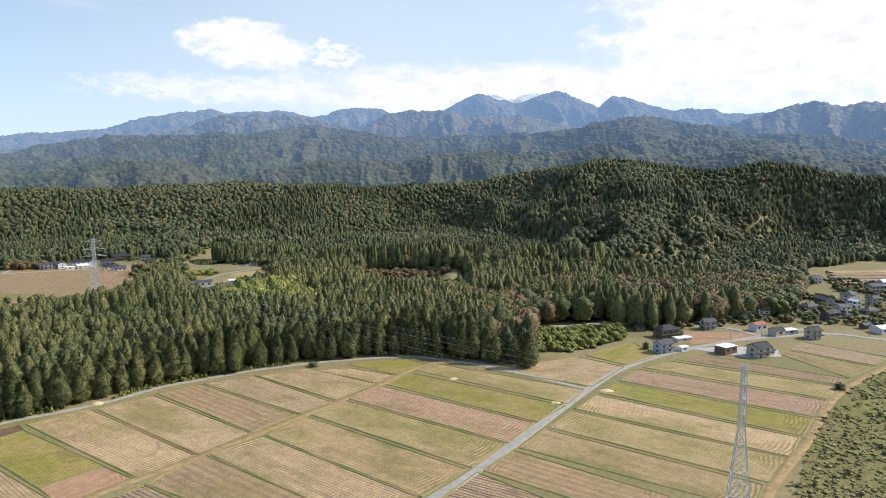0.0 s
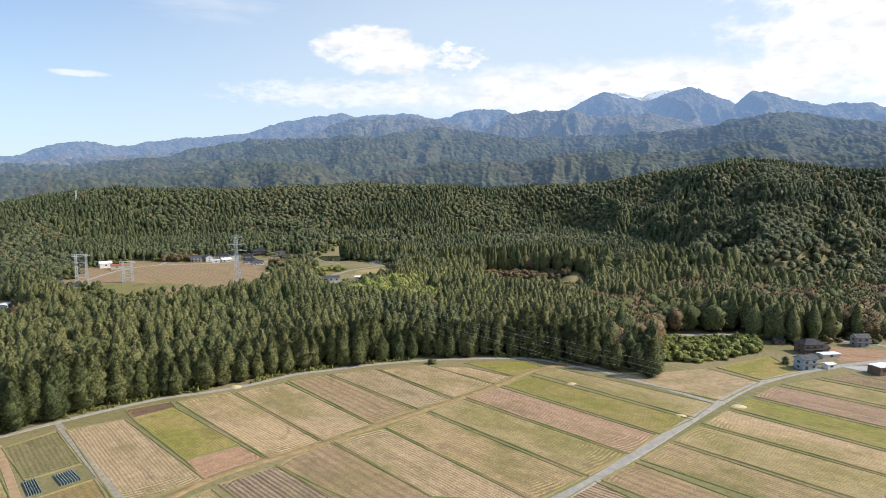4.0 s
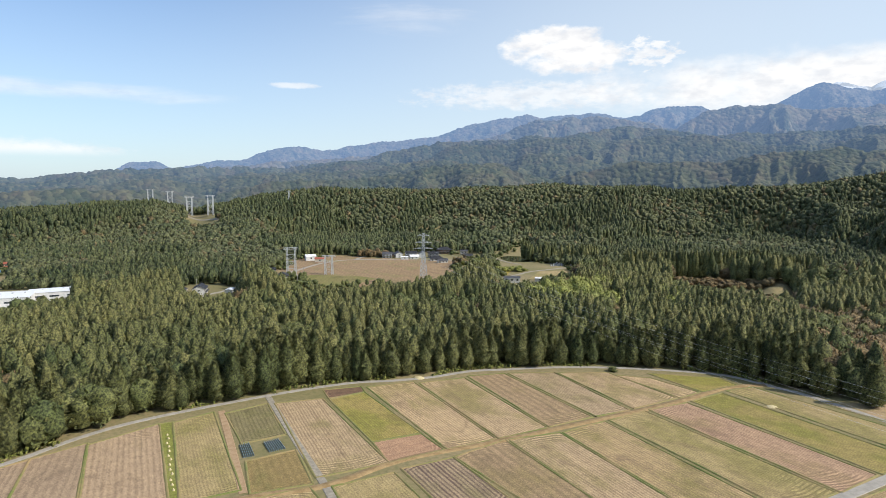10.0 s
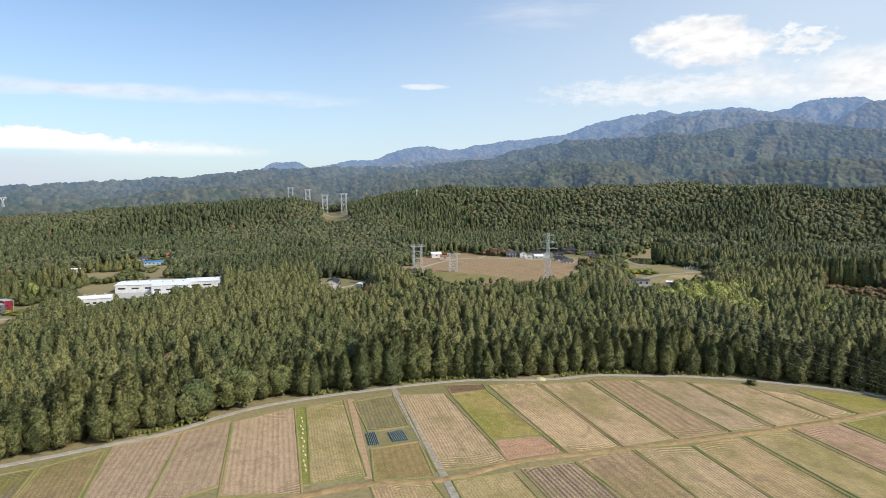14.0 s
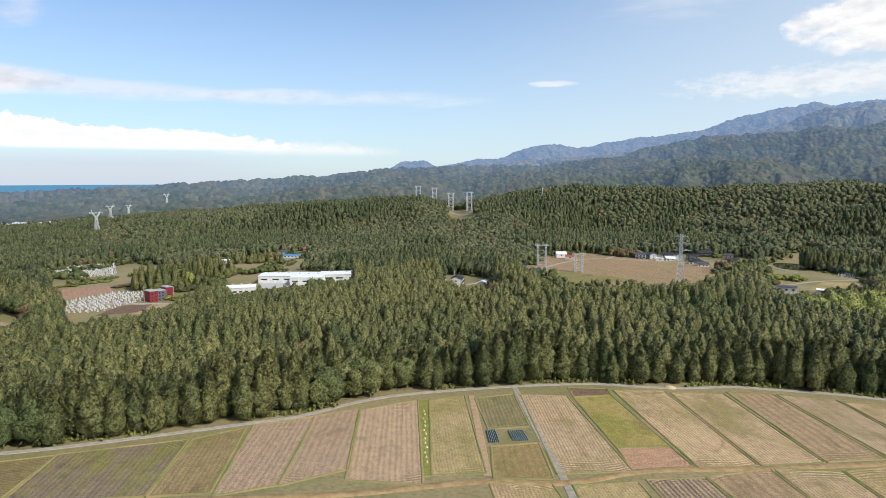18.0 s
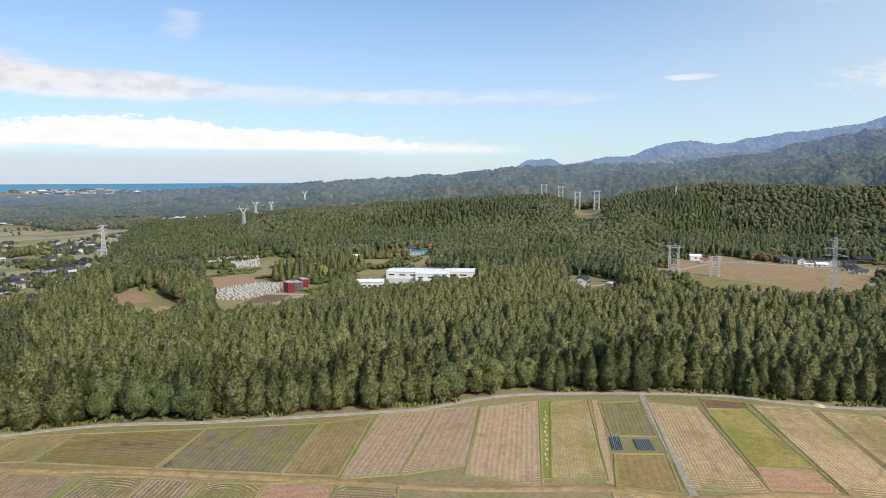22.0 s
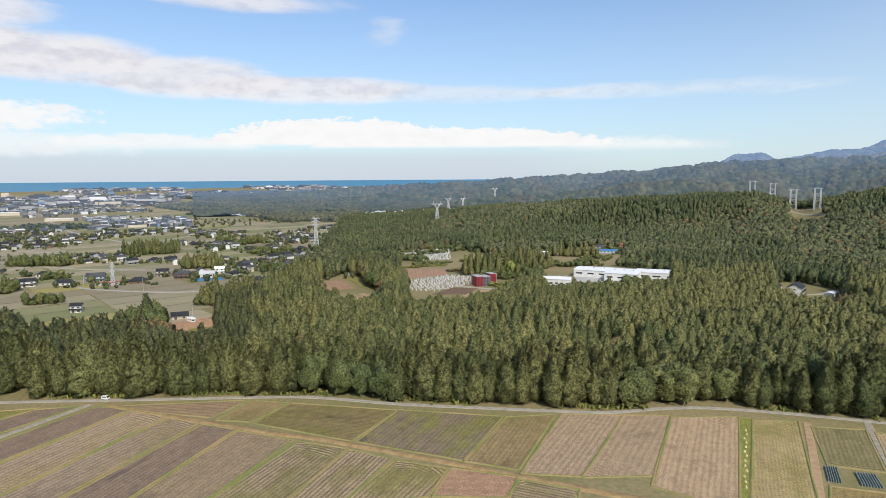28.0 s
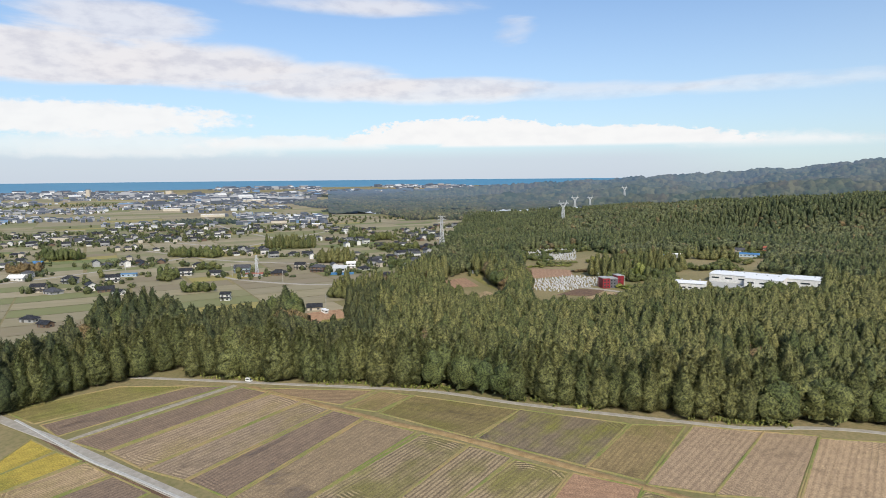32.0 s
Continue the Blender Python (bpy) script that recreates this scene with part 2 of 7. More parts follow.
def spurs(x, y, size, octaves=4, seed=0, keep=0.62):
    """Sharp crests and gullies, about 0 to 1."""
    total, weight, norm = 0.0, 1.0, 0.0
    for i in range(octaves):
        total = total + weight * (1 - np.abs(2 * grain(x, y, size / 2 ** i, seed + 7 * i) - 1))
        norm += weight
        weight *= keep
    return total / norm


# crests as azimuth and elevation, both in degrees, seen from 100 m over the fields
WOODED_HILL = [(-60, 0.5), (-34, 0.5), (-30, 1.2), (-26.4, 1.9), (-22.2, 1.2), (-18.3, 1.45), (-14.1, 1.95), (-9.7, 1.1), (-6.5, 0.95), (-2.6, 0.38),
               (2.3, -0.05), (7.0, -0.5), (9.3, -0.2), (12.4, -0.18), (17.4, 0.04), (24.6, -0.04), (31.3, -0.2), (37.4, -0.3), (42.6, -0.65), (45.1, -1.2),
               (48.5, -1.95), (51.5, -1.3), (57.1, -1.44), (60.2, -1.68), (63.7, -1.95), (69.6, -2.15), (73.2, -2.4), (80, -3.1), (87, -3.7), (96, -4.6), (104, -5.2)]
MIDDLE_RIDGE = [(-60, 2.2), (-34.5, 2.7), (-30.3, 3.3), (-28.3, 3.45), (-25.1, 3.75), (-22.2, 4.4), (-20, 4.6), (-18.6, 5.1), (-16.8, 5.25), (-15.4, 5.05), (-13.1, 4.8),
                (-10.7, 4.1), (-5.8, 3.95), (1.2, 3.8), (4.2, 3.8), (7.2, 4.2), (9.1, 4.35), (10.6, 4.75), (12, 4.7), (13.5, 4.3), (14.4, 4.4), (16.7, 3.9),
                (19.9, 4.0), (20.8, 3.65), (23, 3.7), (27.1, 3.55), (29.4, 3.2), (31.9, 2.8), (34, 1.95), (37, 1.75), (41, 1.3), (46.8, 1.3), (50.5, 1.2), (53.7, 1.1),
                (55.8, 0.94), (58, 0.7), (60, 0.35), (62, 0.43), (66, 0.2), (75, -0.4), (83, -0.72), (90, -1.2), (97, -1.75), (104, -2.0)]
SECOND_RIDGE = [(-60, 4.6), (-34.3, 5.3), (-33, 5.5), (-31.6, 5.1), (-30.1, 5.75), (-28.2, 5.4), (-26.3, 4.9), (-23.9, 4.15), (-15.5, 3.9), (-10.7, 4.4), (-8.8, 5.0),
                (-6.8, 5.4), (-4.3, 5.35), (-2.3, 5.3), (-0.8, 5.85), (2.7, 5.9), (5.2, 5.45), (7.2, 4.2), (11.1, 5.1), (13.9, 5.4), (15.1, 5.2), (15.8, 5.4), (17.2, 5.2),
                (19, 5.2), (19.9, 4.85), (21.2, 4.3), (23, 3.7), (30, 2.6), (36, 2.0), (42, 1.6), (50, 0.6), (60, -0.6), (68, -1.6), (80, -2.0)]
FAR_RANGE = [(-60, 4.6), (-34.4, 5.1), (-33, 5.3), (-30.9, 4.65), (-26.9, 5.0), (-23.8, 5.0), (-22.8, 5.4), (-20.2, 5.65), (-19.5, 5.5), (-17.7, 6.05), (-15.4, 6.75),
             (-14.7, 6.85), (-13.5, 5.95), (-12.1, 6.5), (-10.7, 7.25), (-9.9, 7.4), (-8.2, 6.95), (-6.3, 6.4), (-4.3, 7.0), (-3.1, 7.25), (-1.8, 6.85), (-0.3, 6.0),
             (2.2, 5.05), (4.7, 5.65), (5.4, 6.0), (8.1, 6.05), (9.1, 5.85), (11.1, 5.25), (14.4, 5.8), (15.3, 5.5), (16.2, 5.65), (18.5, 5.35), (19.8, 5.7), (22, 5.4),
             (25.2, 4.75), (27.4, 3.95), (31.8, 3.4), (33.9, 3.3), (36.5, 2.8), (37.5, 2.65), (39.9, 3.0), (41.9, 2.7), (44.9, 1.7), (46.8, 1.7), (49.8, 1.0), (50.8, 1.55),
             (52.3, 1.6), (53.4, 1.4), (54.5, 0.85), (62, -0.4), (80, -1.0)]
HILL_R, RIDGE_R, FAR_R = 1350.0, 2750.0, 4550.0


def crest(az, line, r, lower=0.0):
    a, e = zip(*line)
    ragged = 0.10 * (grain(az, 0 * az, 1.1, int(r)) - 0.5) + 0.07 * (grain(az, 0 * az, 0.45, int(r) + 1) - 0.5)
    return 100.0 + r * np.tan(np.radians(np.interp(az, a, e) + ragged)) - lower


def ridge(az, r, line, at, seed, wide, fall=0.36, depth=120.0, bend=0.0, lower=0.0):
    """A mountain ridge: its crest at a distance, spurs running down from it and gullies cut between them."""
    where = at + bend * (grain(az, 0 * az, 5.0, seed) - 0.5)
    top = crest(az, line, at, lower)
    top = 100 + (top - 100) * where / at
    d = np.abs(where - r)
    u = np.radians(az) * at
    u = u + 0.9 * wide * layers(u, r, wide * 2.2, 2, seed + 3)
    v = r * 0.38
    sharp = spurs(u, v, wide, 5, seed, 0.55)
    cut = np.clip(0.80 - sharp, 0, 1) * 4.2 * np.minimum(d * 0.6, depth)
    return top - d * np.where(r < where, fall, 0.5) - cut


def blend(t):
    t = np.clip(t, 0, 1)
    return t * t * (3 - 2 * t)


def height(x, y):
    """The ground's height: level fields, wooded hills, ridges and the far range, and the plain, raised towards the sea
    to fit the camera's view.
    """
    x, y = np.asarray(x, float), np.asarray(y, float)
    r = np.hypot(x, y)
    az = np.degrees(np.arctan2(-x, y))
    inside = blend((az + 75) / 20) * blend((112 - az) / 14)      # hills stand only on this side
    near = np.interp(az, [-60, -36, -30, -24, -16, -8, 0, 8, 16, 30, 60, 90, 104],
                     [900, 760, 640, 470, 420, 420, 520, 700, 820, 860, 860, 950, 1100])
    plain = 34 * blend((r - 1500) / 3000)
    a = np.maximum(crest(az, WOODED_HILL, HILL_R, 17.0), 0) * inside
    b = np.maximum(crest(az, MIDDLE_RIDGE, RIDGE_R, 6.0), plain) * inside + plain * (1 - inside)
    dip = np.minimum(a, b) * 0.55
    z = a * blend((r - near) / (HILL_R - near))
    z = np.where(r > HILL_R, a + (dip - a) * blend((r - HILL_R) / 330), z)
    # spurs and hollows of the wooded hill
    u = np.radians(az) * 1000
    u = u + 90 * layers(u, r, 420, 2, 33)
    folds = np.clip(0.82 - spurs(u, r * 0.6, np.interp(az, [-12, 12], [250, 330]), 4, 3, 0.5), 0, 1)
    deep = np.interp(az, [-36, -10, 14, 60], [260, 270, 170, 110])
    toe = blend((r - near) / 300) * inside * (1 - 0.9 * np.exp(-((r - HILL_R) / 120) ** 2)) * blend((1650 - r) / 250) * blend(a / 50)
    z = np.maximum(z - folds * deep * toe, np.minimum(z, 0.0))
    # ridge behind ridge, up to the far range
    floor = np.minimum(dip, 60.0)
    z = np.where(r > 1680, floor + (plain - floor) * blend((r - 1680) / 300), z)
    low_line, high_line = np.interp(az, *zip(*WOODED_HILL)), np.interp(az, *zip(*MIDDLE_RIDGE))
    for at, share, seed in ((1960.0, 0.26, 51), (2260.0, 0.50, 57), (2500.0, 0.74, 63)):
        rise = np.clip(share + 0.50 * (grain(az, 0 * az, 6.0, seed) - 0.5) + 0.16 * (grain(az, 0 * az, 2.2, seed + 2) - 0.5), 0, 0.96)
        line = low_line + (high_line - low_line) * rise
        body = 96 + at * np.tan(np.radians(line)) - np.abs(r - at) * np.where(r < at, 0.40, 0.5)
        body = body - np.clip(0.86 - spurs(np.radians(az) * at, r * 0.4, 190, 4, seed + 5, 0.5), 0, 1) * np.minimum(np.abs(r - at) * 1.8, 260)
        z = np.where((r > 1720) & (r < 2740), np.maximum(z, body * inside), z)
    for line, at, seed, wide, fall, depth, bend, lower in ((MIDDLE_RIDGE, RIDGE_R, 11, 190, 0.36, 120, 160, 8.0), (SECOND_RIDGE, 3560.0, 17, 210, 0.38, 170, 0, 0.0), (FAR_RANGE, FAR_R, 23, 300, 0.40, 260, 0, 0.0)):
        body = ridge(az, r, line, at, seed, wide, fall, depth, bend, lower)
        z = np.where(r > 1720, np.maximum(z, body * inside), z)
    return z


def sheet(name, azimuths, radii, mat, kind="structure", label="", category="", canopy=0.0):
    """One sheet of ground over a fan of azimuths (degrees) and radii."""
    a, r = np.meshgrid(np.radians(azimuths), radii, indexing="ij")
    x, y = -np.sin(a) * r, np.cos(a) * r
    z = height(x, y)
    if canopy:      # the tops of the trees that cover the slopes
        wave = lambda q: np.abs(2 * q - 1)
        z = z + canopy * (1.0 - wave(grain(x + 5 * grain(x, y, 31, 5), y, canopy * 1.9, 7))) + canopy * 0.6 * grain(x, y, canopy * 1.1, 8) + canopy * (grain(x, y, canopy * 7, 9) - 0.5)
    co = np.stack([x, y, z], -1).reshape(-1, 3)
    na, nr = len(azimuths), len(radii)
    i = (np.arange(na - 1)[:, None] * nr + np.arange(nr - 1)[None]).ravel()
    faces = np.stack([i, i + 1, i + nr + 1, i + nr], 1)
    ob = solid(name, co, faces, mat, smooth=True)
    return tagged(ob, label, category, "", kind)


def solid(name, co, faces, mat, smooth=False, tint=None, parent=None):
    """A mesh object straight from arrays of corners and equal-sized faces."""
    me = bpy.data.meshes.new(name)
    co, faces = np.asarray(co, np.float32), np.asarray(faces, np.int32)
    sides = faces.shape[1]
    me.vertices.add(len(co))
    me.vertices.foreach_set("co", co.ravel())
    me.loops.add(faces.size)
    me.loops.foreach_set("vertex_index", faces.ravel())
    me.polygons.add(len(faces))
    me.polygons.foreach_set("loop_start", np.arange(0, faces.size, sides, dtype=np.int32))
    me.polygons.foreach_set("use_smooth", np.full(len(faces), smooth))
    if tint is not None:
        me.attributes.new("tint", "FLOAT", "POINT").data.foreach_set("value", np.asarray(tint, np.float32))
    me.materials.append(mat)
    me.update(calc_edges=True)
    ob = new(name, me)
    ob.parent = parent
    return ob


def ground_material():
    m, n, s = material("meadow_and_soil", 0.95)
    where = position(n)
    large, small = n.noise(where, 0.012, 5.0, 0.6), n.noise(where, 0.5, 4.0, 0.6)
    colour = n.mix(n.ramp(large, 0.38, 0.62), (0.195, 0.165, 0.066), (0.270, 0.208, 0.105))
    colour = n.mix(n.ramp(small, 0.38, 0.72, 0.0, 0.6), colour, (0.105, 0.115, 0.034))
    n.link(colour, s.inputs["Base Color"])
    relief(n, s, small, 0.3, 0.3)
    return m


def wood_material(name, size, haze_mix, tones):
    """Woods covering far slopes: crowns, stands of cedar and stands turning brown, with a blue haze glow mixed in."""
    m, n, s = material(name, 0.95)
    where = position(n)
    crowns = n.add("ShaderNodeTexVoronoi")
    n.put(crowns, "Vector", where)
    crowns.inputs["Scale"].default_value = 1.0 / size
    stands = n.ramp(n.noise(where, 0.0035, 6.0, 0.62, 0.5), 0.44, 0.56)
    brown = n.ramp(n.noise(where, 0.011, 5.0, 0.6), 0.46, 0.66)
    colour = n.mix(stands, tones[0], tones[1])
    colour = n.mix(n.math("MULTIPLY", brown, 0.75), colour, tones[2])
    apart = n.add("ShaderNodeSeparateColor")
    n.put(apart, 0, crowns.outputs["Color"])
    colour = n.mix(n.ramp(apart.outputs[0], 0.2, 1.0, 0.0, 0.8), colour, tuple(c * 1.25 for c in tones[3]))
    colour = n.mix(n.ramp(apart.outputs[1], 0.45, 1.0, 0.0, 0.6), colour, tuple(c * 0.55 for c in tones[0]))
    n.link(colour, s.inputs["Base Color"])
    relief(n, s, n.math("SUBTRACT", n.math("MULTIPLY", n.noise(where, 1.6 / size, 4.0, 0.6), 0.5), crowns.outputs["Distance"]), 1.0, size * 0.42)
    haze(n, s, *haze_mix)
    return m


TONES = [(0.034, 0.050, 0.022), (0.060, 0.070, 0.029), (0.098, 0.074, 0.040), (0.090, 0.088, 0.041)]
BARE_TONES = [(0.075, 0.085, 0.050), (0.125, 0.110, 0.065), (0.205, 0.140, 0.085), (0.17, 0.14, 0.085)]
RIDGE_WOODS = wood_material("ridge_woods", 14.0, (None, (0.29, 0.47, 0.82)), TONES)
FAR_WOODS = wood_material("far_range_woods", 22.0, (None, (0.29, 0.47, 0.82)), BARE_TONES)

view_fan = np.arange(-66, 136.01, 0.3)
rest_fan = np.linspace(136, 294, 54)
sheet("ground", np.concatenate([view_fan, rest_fan[1:]]), np.concatenate([[0.02], np.arange(20, 340, 20), np.geomspace(340, 1720, 120)]),
      ground_material(), label="level farmland and wooded ground reaching into the hills", category="ground")

# ---- the fields ----
def field_material(name, soil, straw, green, stripe, wet=0.0, patch=0.5, contrast=0.8):
    """A harvested paddy: stubble in rows every stripe metres, patches of regrowth, machine marks."""
    m, n, s = material(name, 0.95)
    where = coords(n)
    axes = n.add("ShaderNodeSeparateXYZ")
    wob = n.noise(where, 0.06, 2.0)
    n.put(axes, 0, where)
    across = n.math("ADD", axes.outputs[1], n.math("MULTIPLY", wob, 1.2))
    row = n.math("SINE", n.math("MULTIPLY", across, 6.2832 / stripe))
    wide = n.math("MULTIPLY", n.math("SUBTRACT", n.noise(n.stretch(where, 0.035, 1.0, 1.0), 0.33, 4.0, 0.62), 0.5), 4.0)
    speck = n.noise(where, 1.3, 5.0, 0.65)
    rows = n.ramp(n.math("ADD", n.math("ADD", n.math("MULTIPLY", row, 0.5), n.math("MULTIPLY", wide, 0.62)),
                         n.math("MULTIPLY", n.math("SUBTRACT", speck, 0.5), 1.7)), -0.45, 0.75)
    colour = n.mix(n.math("MULTIPLY", rows, contrast), straw, soil)
    own = n.add("ShaderNodeObjectInfo").outputs["Random"]
    shift = n.add("ShaderNodeVectorMath", operation="ADD")
    n.put(shift, 0, where)
    place = n.add("ShaderNodeCombineXYZ")
    n.put(place, 2, n.math("MULTIPLY", own, 300.0))
    n.link(place.outputs[0], shift.inputs[1])
    blotch = n.noise(n.stretch(shift.outputs[0], 0.55, 1.0, 1.0), 0.05, 4.0, 0.56)
    grow = n.math("MULTIPLY", n.ramp(blotch, 0.60 - 0.24 * patch, 0.80 - 0.22 * patch), 0.92)
    colour = n.mix(grow, colour, n.mix(n.math("MULTIPLY", rows, 0.35), green, soil))
    dark = n.ramp(n.noise(n.stretch(shift.outputs[0], 0.6, 1.0, 1.0), 0.085, 4.0, 0.6, 0.6), 0.54, 0.72)
    colour = n.mix(n.math("MULTIPLY", dark, 0.62 + 0.3 * wet), colour, tuple(c * 0.8 for c in soil))
    ends = n.add("ShaderNodeSeparateXYZ")
    n.put(ends, 0, coords(n, "Generated"))
    edge = n.math("ABSOLUTE", n.math("SUBTRACT", ends.outputs[0], 0.5))
    swirl = n.add("ShaderNodeTexWave", wave_type="RINGS", rings_direction="SPHERICAL")
    n.put(swirl, "Vector", where)
    for name_, v in (("Scale", 0.19), ("Distortion", 9.0), ("Detail", 2.5), ("Detail Scale", 0.22)):
        swirl.inputs[name_].default_value = v
    turned = n.math("MULTIPLY", n.ramp(n.math("ADD", edge, n.math("MULTIPLY", n.math("SUBTRACT", blotch, 0.5), 0.7)), 0.37, 0.47), n.ramp(n.noise(shift.outputs[0], 0.16, 3.0), 0.4, 0.58, 0.08, 0.62))
    marks = n.mix(n.ramp(n.math("ADD", swirl.outputs["Fac"], n.math("MULTIPLY", n.math("SUBTRACT", speck, 0.5), 0.6)), 0.35, 0.6), tuple(min(1.0, c * 1.4) for c in straw), tuple(c * 0.6 for c in soil))
    colour = n.mix(n.math("MULTIPLY", turned, contrast), colour, marks)
    heaps = n.ramp(n.noise(n.stretch(shift.outputs[0], 0.45, 1.0, 1.0), 0.21, 5.0, 0.7), 0.66, 0.72)
    colour = n.mix(n.math("MULTIPLY", heaps, 0.6 * contrast), colour, tuple(min(1.0, c * 1.35) for c in straw))
    tone = n.mix(own, (0.93, 0.87, 0.87), (1.16, 1.06, 0.99))
    colour = n.mix(1.0, colour, tone, "MULTIPLY")
    wheel = n.math("ABSOLUTE", n.math("SUBTRACT", n.math("FRACT", n.math("DIVIDE", across, 11.3)), 0.5))
    pair = n.ramp(n.math("ABSOLUTE", n.math("SUBTRACT", wheel, 0.09)), 0.022, 0.012)
    colour = n.mix(n.math("MULTIPLY", n.math("MULTIPLY", pair, n.ramp(blotch, 0.38, 0.62)), 0.4), colour, soil)
    mottle = n.noise(shift.outputs[0], 0.32, 5.0, 0.68)
    colour = n.mix(1.0, colour, n.mix(n.ramp(mottle, 0.3, 0.7), (0.84, 0.83, 0.84), (1.15, 1.15, 1.13)), "MULTIPLY")
    grit = n.noise(where, 1.7, 3.0, 0.7)
    colour = n.mix(1.0, colour, n.mix(n.ramp(grit, 0.3, 0.7), (0.70, 0.69, 0.68), (1.30, 1.29, 1.26)), "MULTIPLY")
    n.link(colour, s.inputs["Base Color"])
    if wet:
        n.link(n.ramp(dark, 0.0, 1.0, 0.85, 0.45), s.inputs["Roughness"])
    relief(n, s, n.math("ADD", rows, speck), 0.35, 0.15)
    return m


STRAW, SOIL = (0.405, 0.318, 0.185), (0.236, 0.172, 0.100)
FIELDS = {
    "stub": field_material("stubble", SOIL, STRAW, (0.220, 0.196, 0.072), 1.24, patch=0.66),
    "stub_pink": field_material("pale_stubble", (0.213, 0.139, 0.093), (0.353, 0.252, 0.161), (0.206, 0.172, 0.066), 1.24, patch=0.42),
    "stub_green": field_material("stubble_regrowing", SOIL, (0.355, 0.280, 0.143), (0.177, 0.165, 0.049), 1.36, patch=0.75),
    "green_stub": field_material("green_stubble", (0.229, 0.180, 0.087), (0.325, 0.270, 0.133), (0.204, 0.190, 0.061), 1.12, patch=0.8, contrast=0.58),
    "green": field_material("regrowth", (0.185, 0.155, 0.047), (0.279, 0.233, 0.078), (0.194, 0.199, 0.036), 1.12, patch=1.0, contrast=0.51),
    "lightgreen": field_material("bright_grass", (0.163, 0.170, 0.044), (0.218, 0.230, 0.055), (0.174, 0.200, 0.033), 1.86, patch=1.0, contrast=0.38),
    "grey": field_material("drilled_field", (0.183, 0.138, 0.072), (0.323, 0.240, 0.136), (0.239, 0.194, 0.082), 3.52, patch=0.5, contrast=0.64),
    "grey_green": field_material("drilled_green", (0.169, 0.143, 0.058), (0.274, 0.224, 0.106), (0.207, 0.184, 0.058), 3.52, patch=0.6),
    "rows": field_material("rowed_regrowth", (0.135, 0.105, 0.066), (0.324, 0.265, 0.160), (0.180, 0.175, 0.049), 1.61, patch=0.75, contrast=1.00),
    "rows_dark": field_material("rutted_rows", (0.117, 0.080, 0.061), (0.313, 0.250, 0.154), (0.183, 0.175, 0.066), 1.61, patch=0.45, contrast=1.00),
    "pale": field_material("pale_straw", (0.214, 0.161, 0.104), (0.342, 0.265, 0.172), (0.254, 0.202, 0.112), 1.98, patch=0.15, contrast=0.62),
    "pale_wide": field_material("pale_straw_wide", (0.214, 0.161, 0.104), (0.328, 0.253, 0.163), (0.244, 0.193, 0.112), 2.60, patch=0.15, contrast=0.5),
    "olive": field_material("olive_rows", (0.154, 0.115, 0.055), (0.245, 0.195, 0.093), (0.161, 0.150, 0.044), 1.74, patch=0.6, contrast=0.6),
    "olive_patch": field_material("olive_patches", (0.105, 0.085, 0.038), (0.210, 0.175, 0.072), (0.156, 0.145, 0.038), 1.36, wet=0.3, patch=0.8),
    "flooded": field_material("wet_mud", (0.095, 0.076, 0.050), (0.200, 0.165, 0.105), (0.195, 0.200, 0.036), 1.90, wet=0.8, patch=0.72, contrast=0.5),
    "mud": field_material("bare_mud", (0.120, 0.088, 0.064), (0.225, 0.172, 0.118), (0.200, 0.165, 0.080), 1.70, wet=0.5, patch=0.22, contrast=0.62),
    "palemud": field_material("pale_mud", (0.165, 0.124, 0.076), (0.253, 0.201, 0.124), (0.218, 0.171, 0.088), 1.90, wet=0.2, patch=0.3, contrast=0.51),
    "tan": field_material("tan_rows", (0.176, 0.135, 0.093), (0.297, 0.240, 0.160), (0.253, 0.210, 0.093), 2.11, patch=0.48, contrast=0.83),
    "brown": field_material("brown_stubble", (0.172, 0.117, 0.067), (0.299, 0.224, 0.127), (0.251, 0.204, 0.095), 1.86, patch=0.2),
    "bare": field_material("bare_soil", (0.251, 0.155, 0.093), (0.334, 0.220, 0.138), (0.306, 0.210, 0.121), 4.00, patch=0.1, contrast=0.45),
    "dark_soil": field_material("turned_soil", (0.100, 0.061, 0.038), (0.177, 0.117, 0.071), (0.204, 0.143, 0.075), 0.87, patch=0.1, contrast=1.00),
    "grass": field_material("meadow_grass", (0.119, 0.115, 0.033), (0.198, 0.180, 0.061), (0.163, 0.175, 0.038), 4.00, patch=0.75, contrast=0.38),
    "garden": field_material("garden_rows", (0.137, 0.120, 0.049), (0.223, 0.200, 0.093), (0.174, 0.175, 0.055), 1.61, patch=0.6),
    "weeds": field_material("weedy_plot", (0.175, 0.130, 0.044), (0.259, 0.200, 0.078), (0.174, 0.170, 0.049), 2.60, patch=0.55, contrast=0.45),
    "ripe": field_material("ripe_rice", (0.239, 0.190, 0.033), (0.377, 0.310, 0.055), (0.218, 0.220, 0.038), 0.99, patch=0.5, contrast=0.58),
}
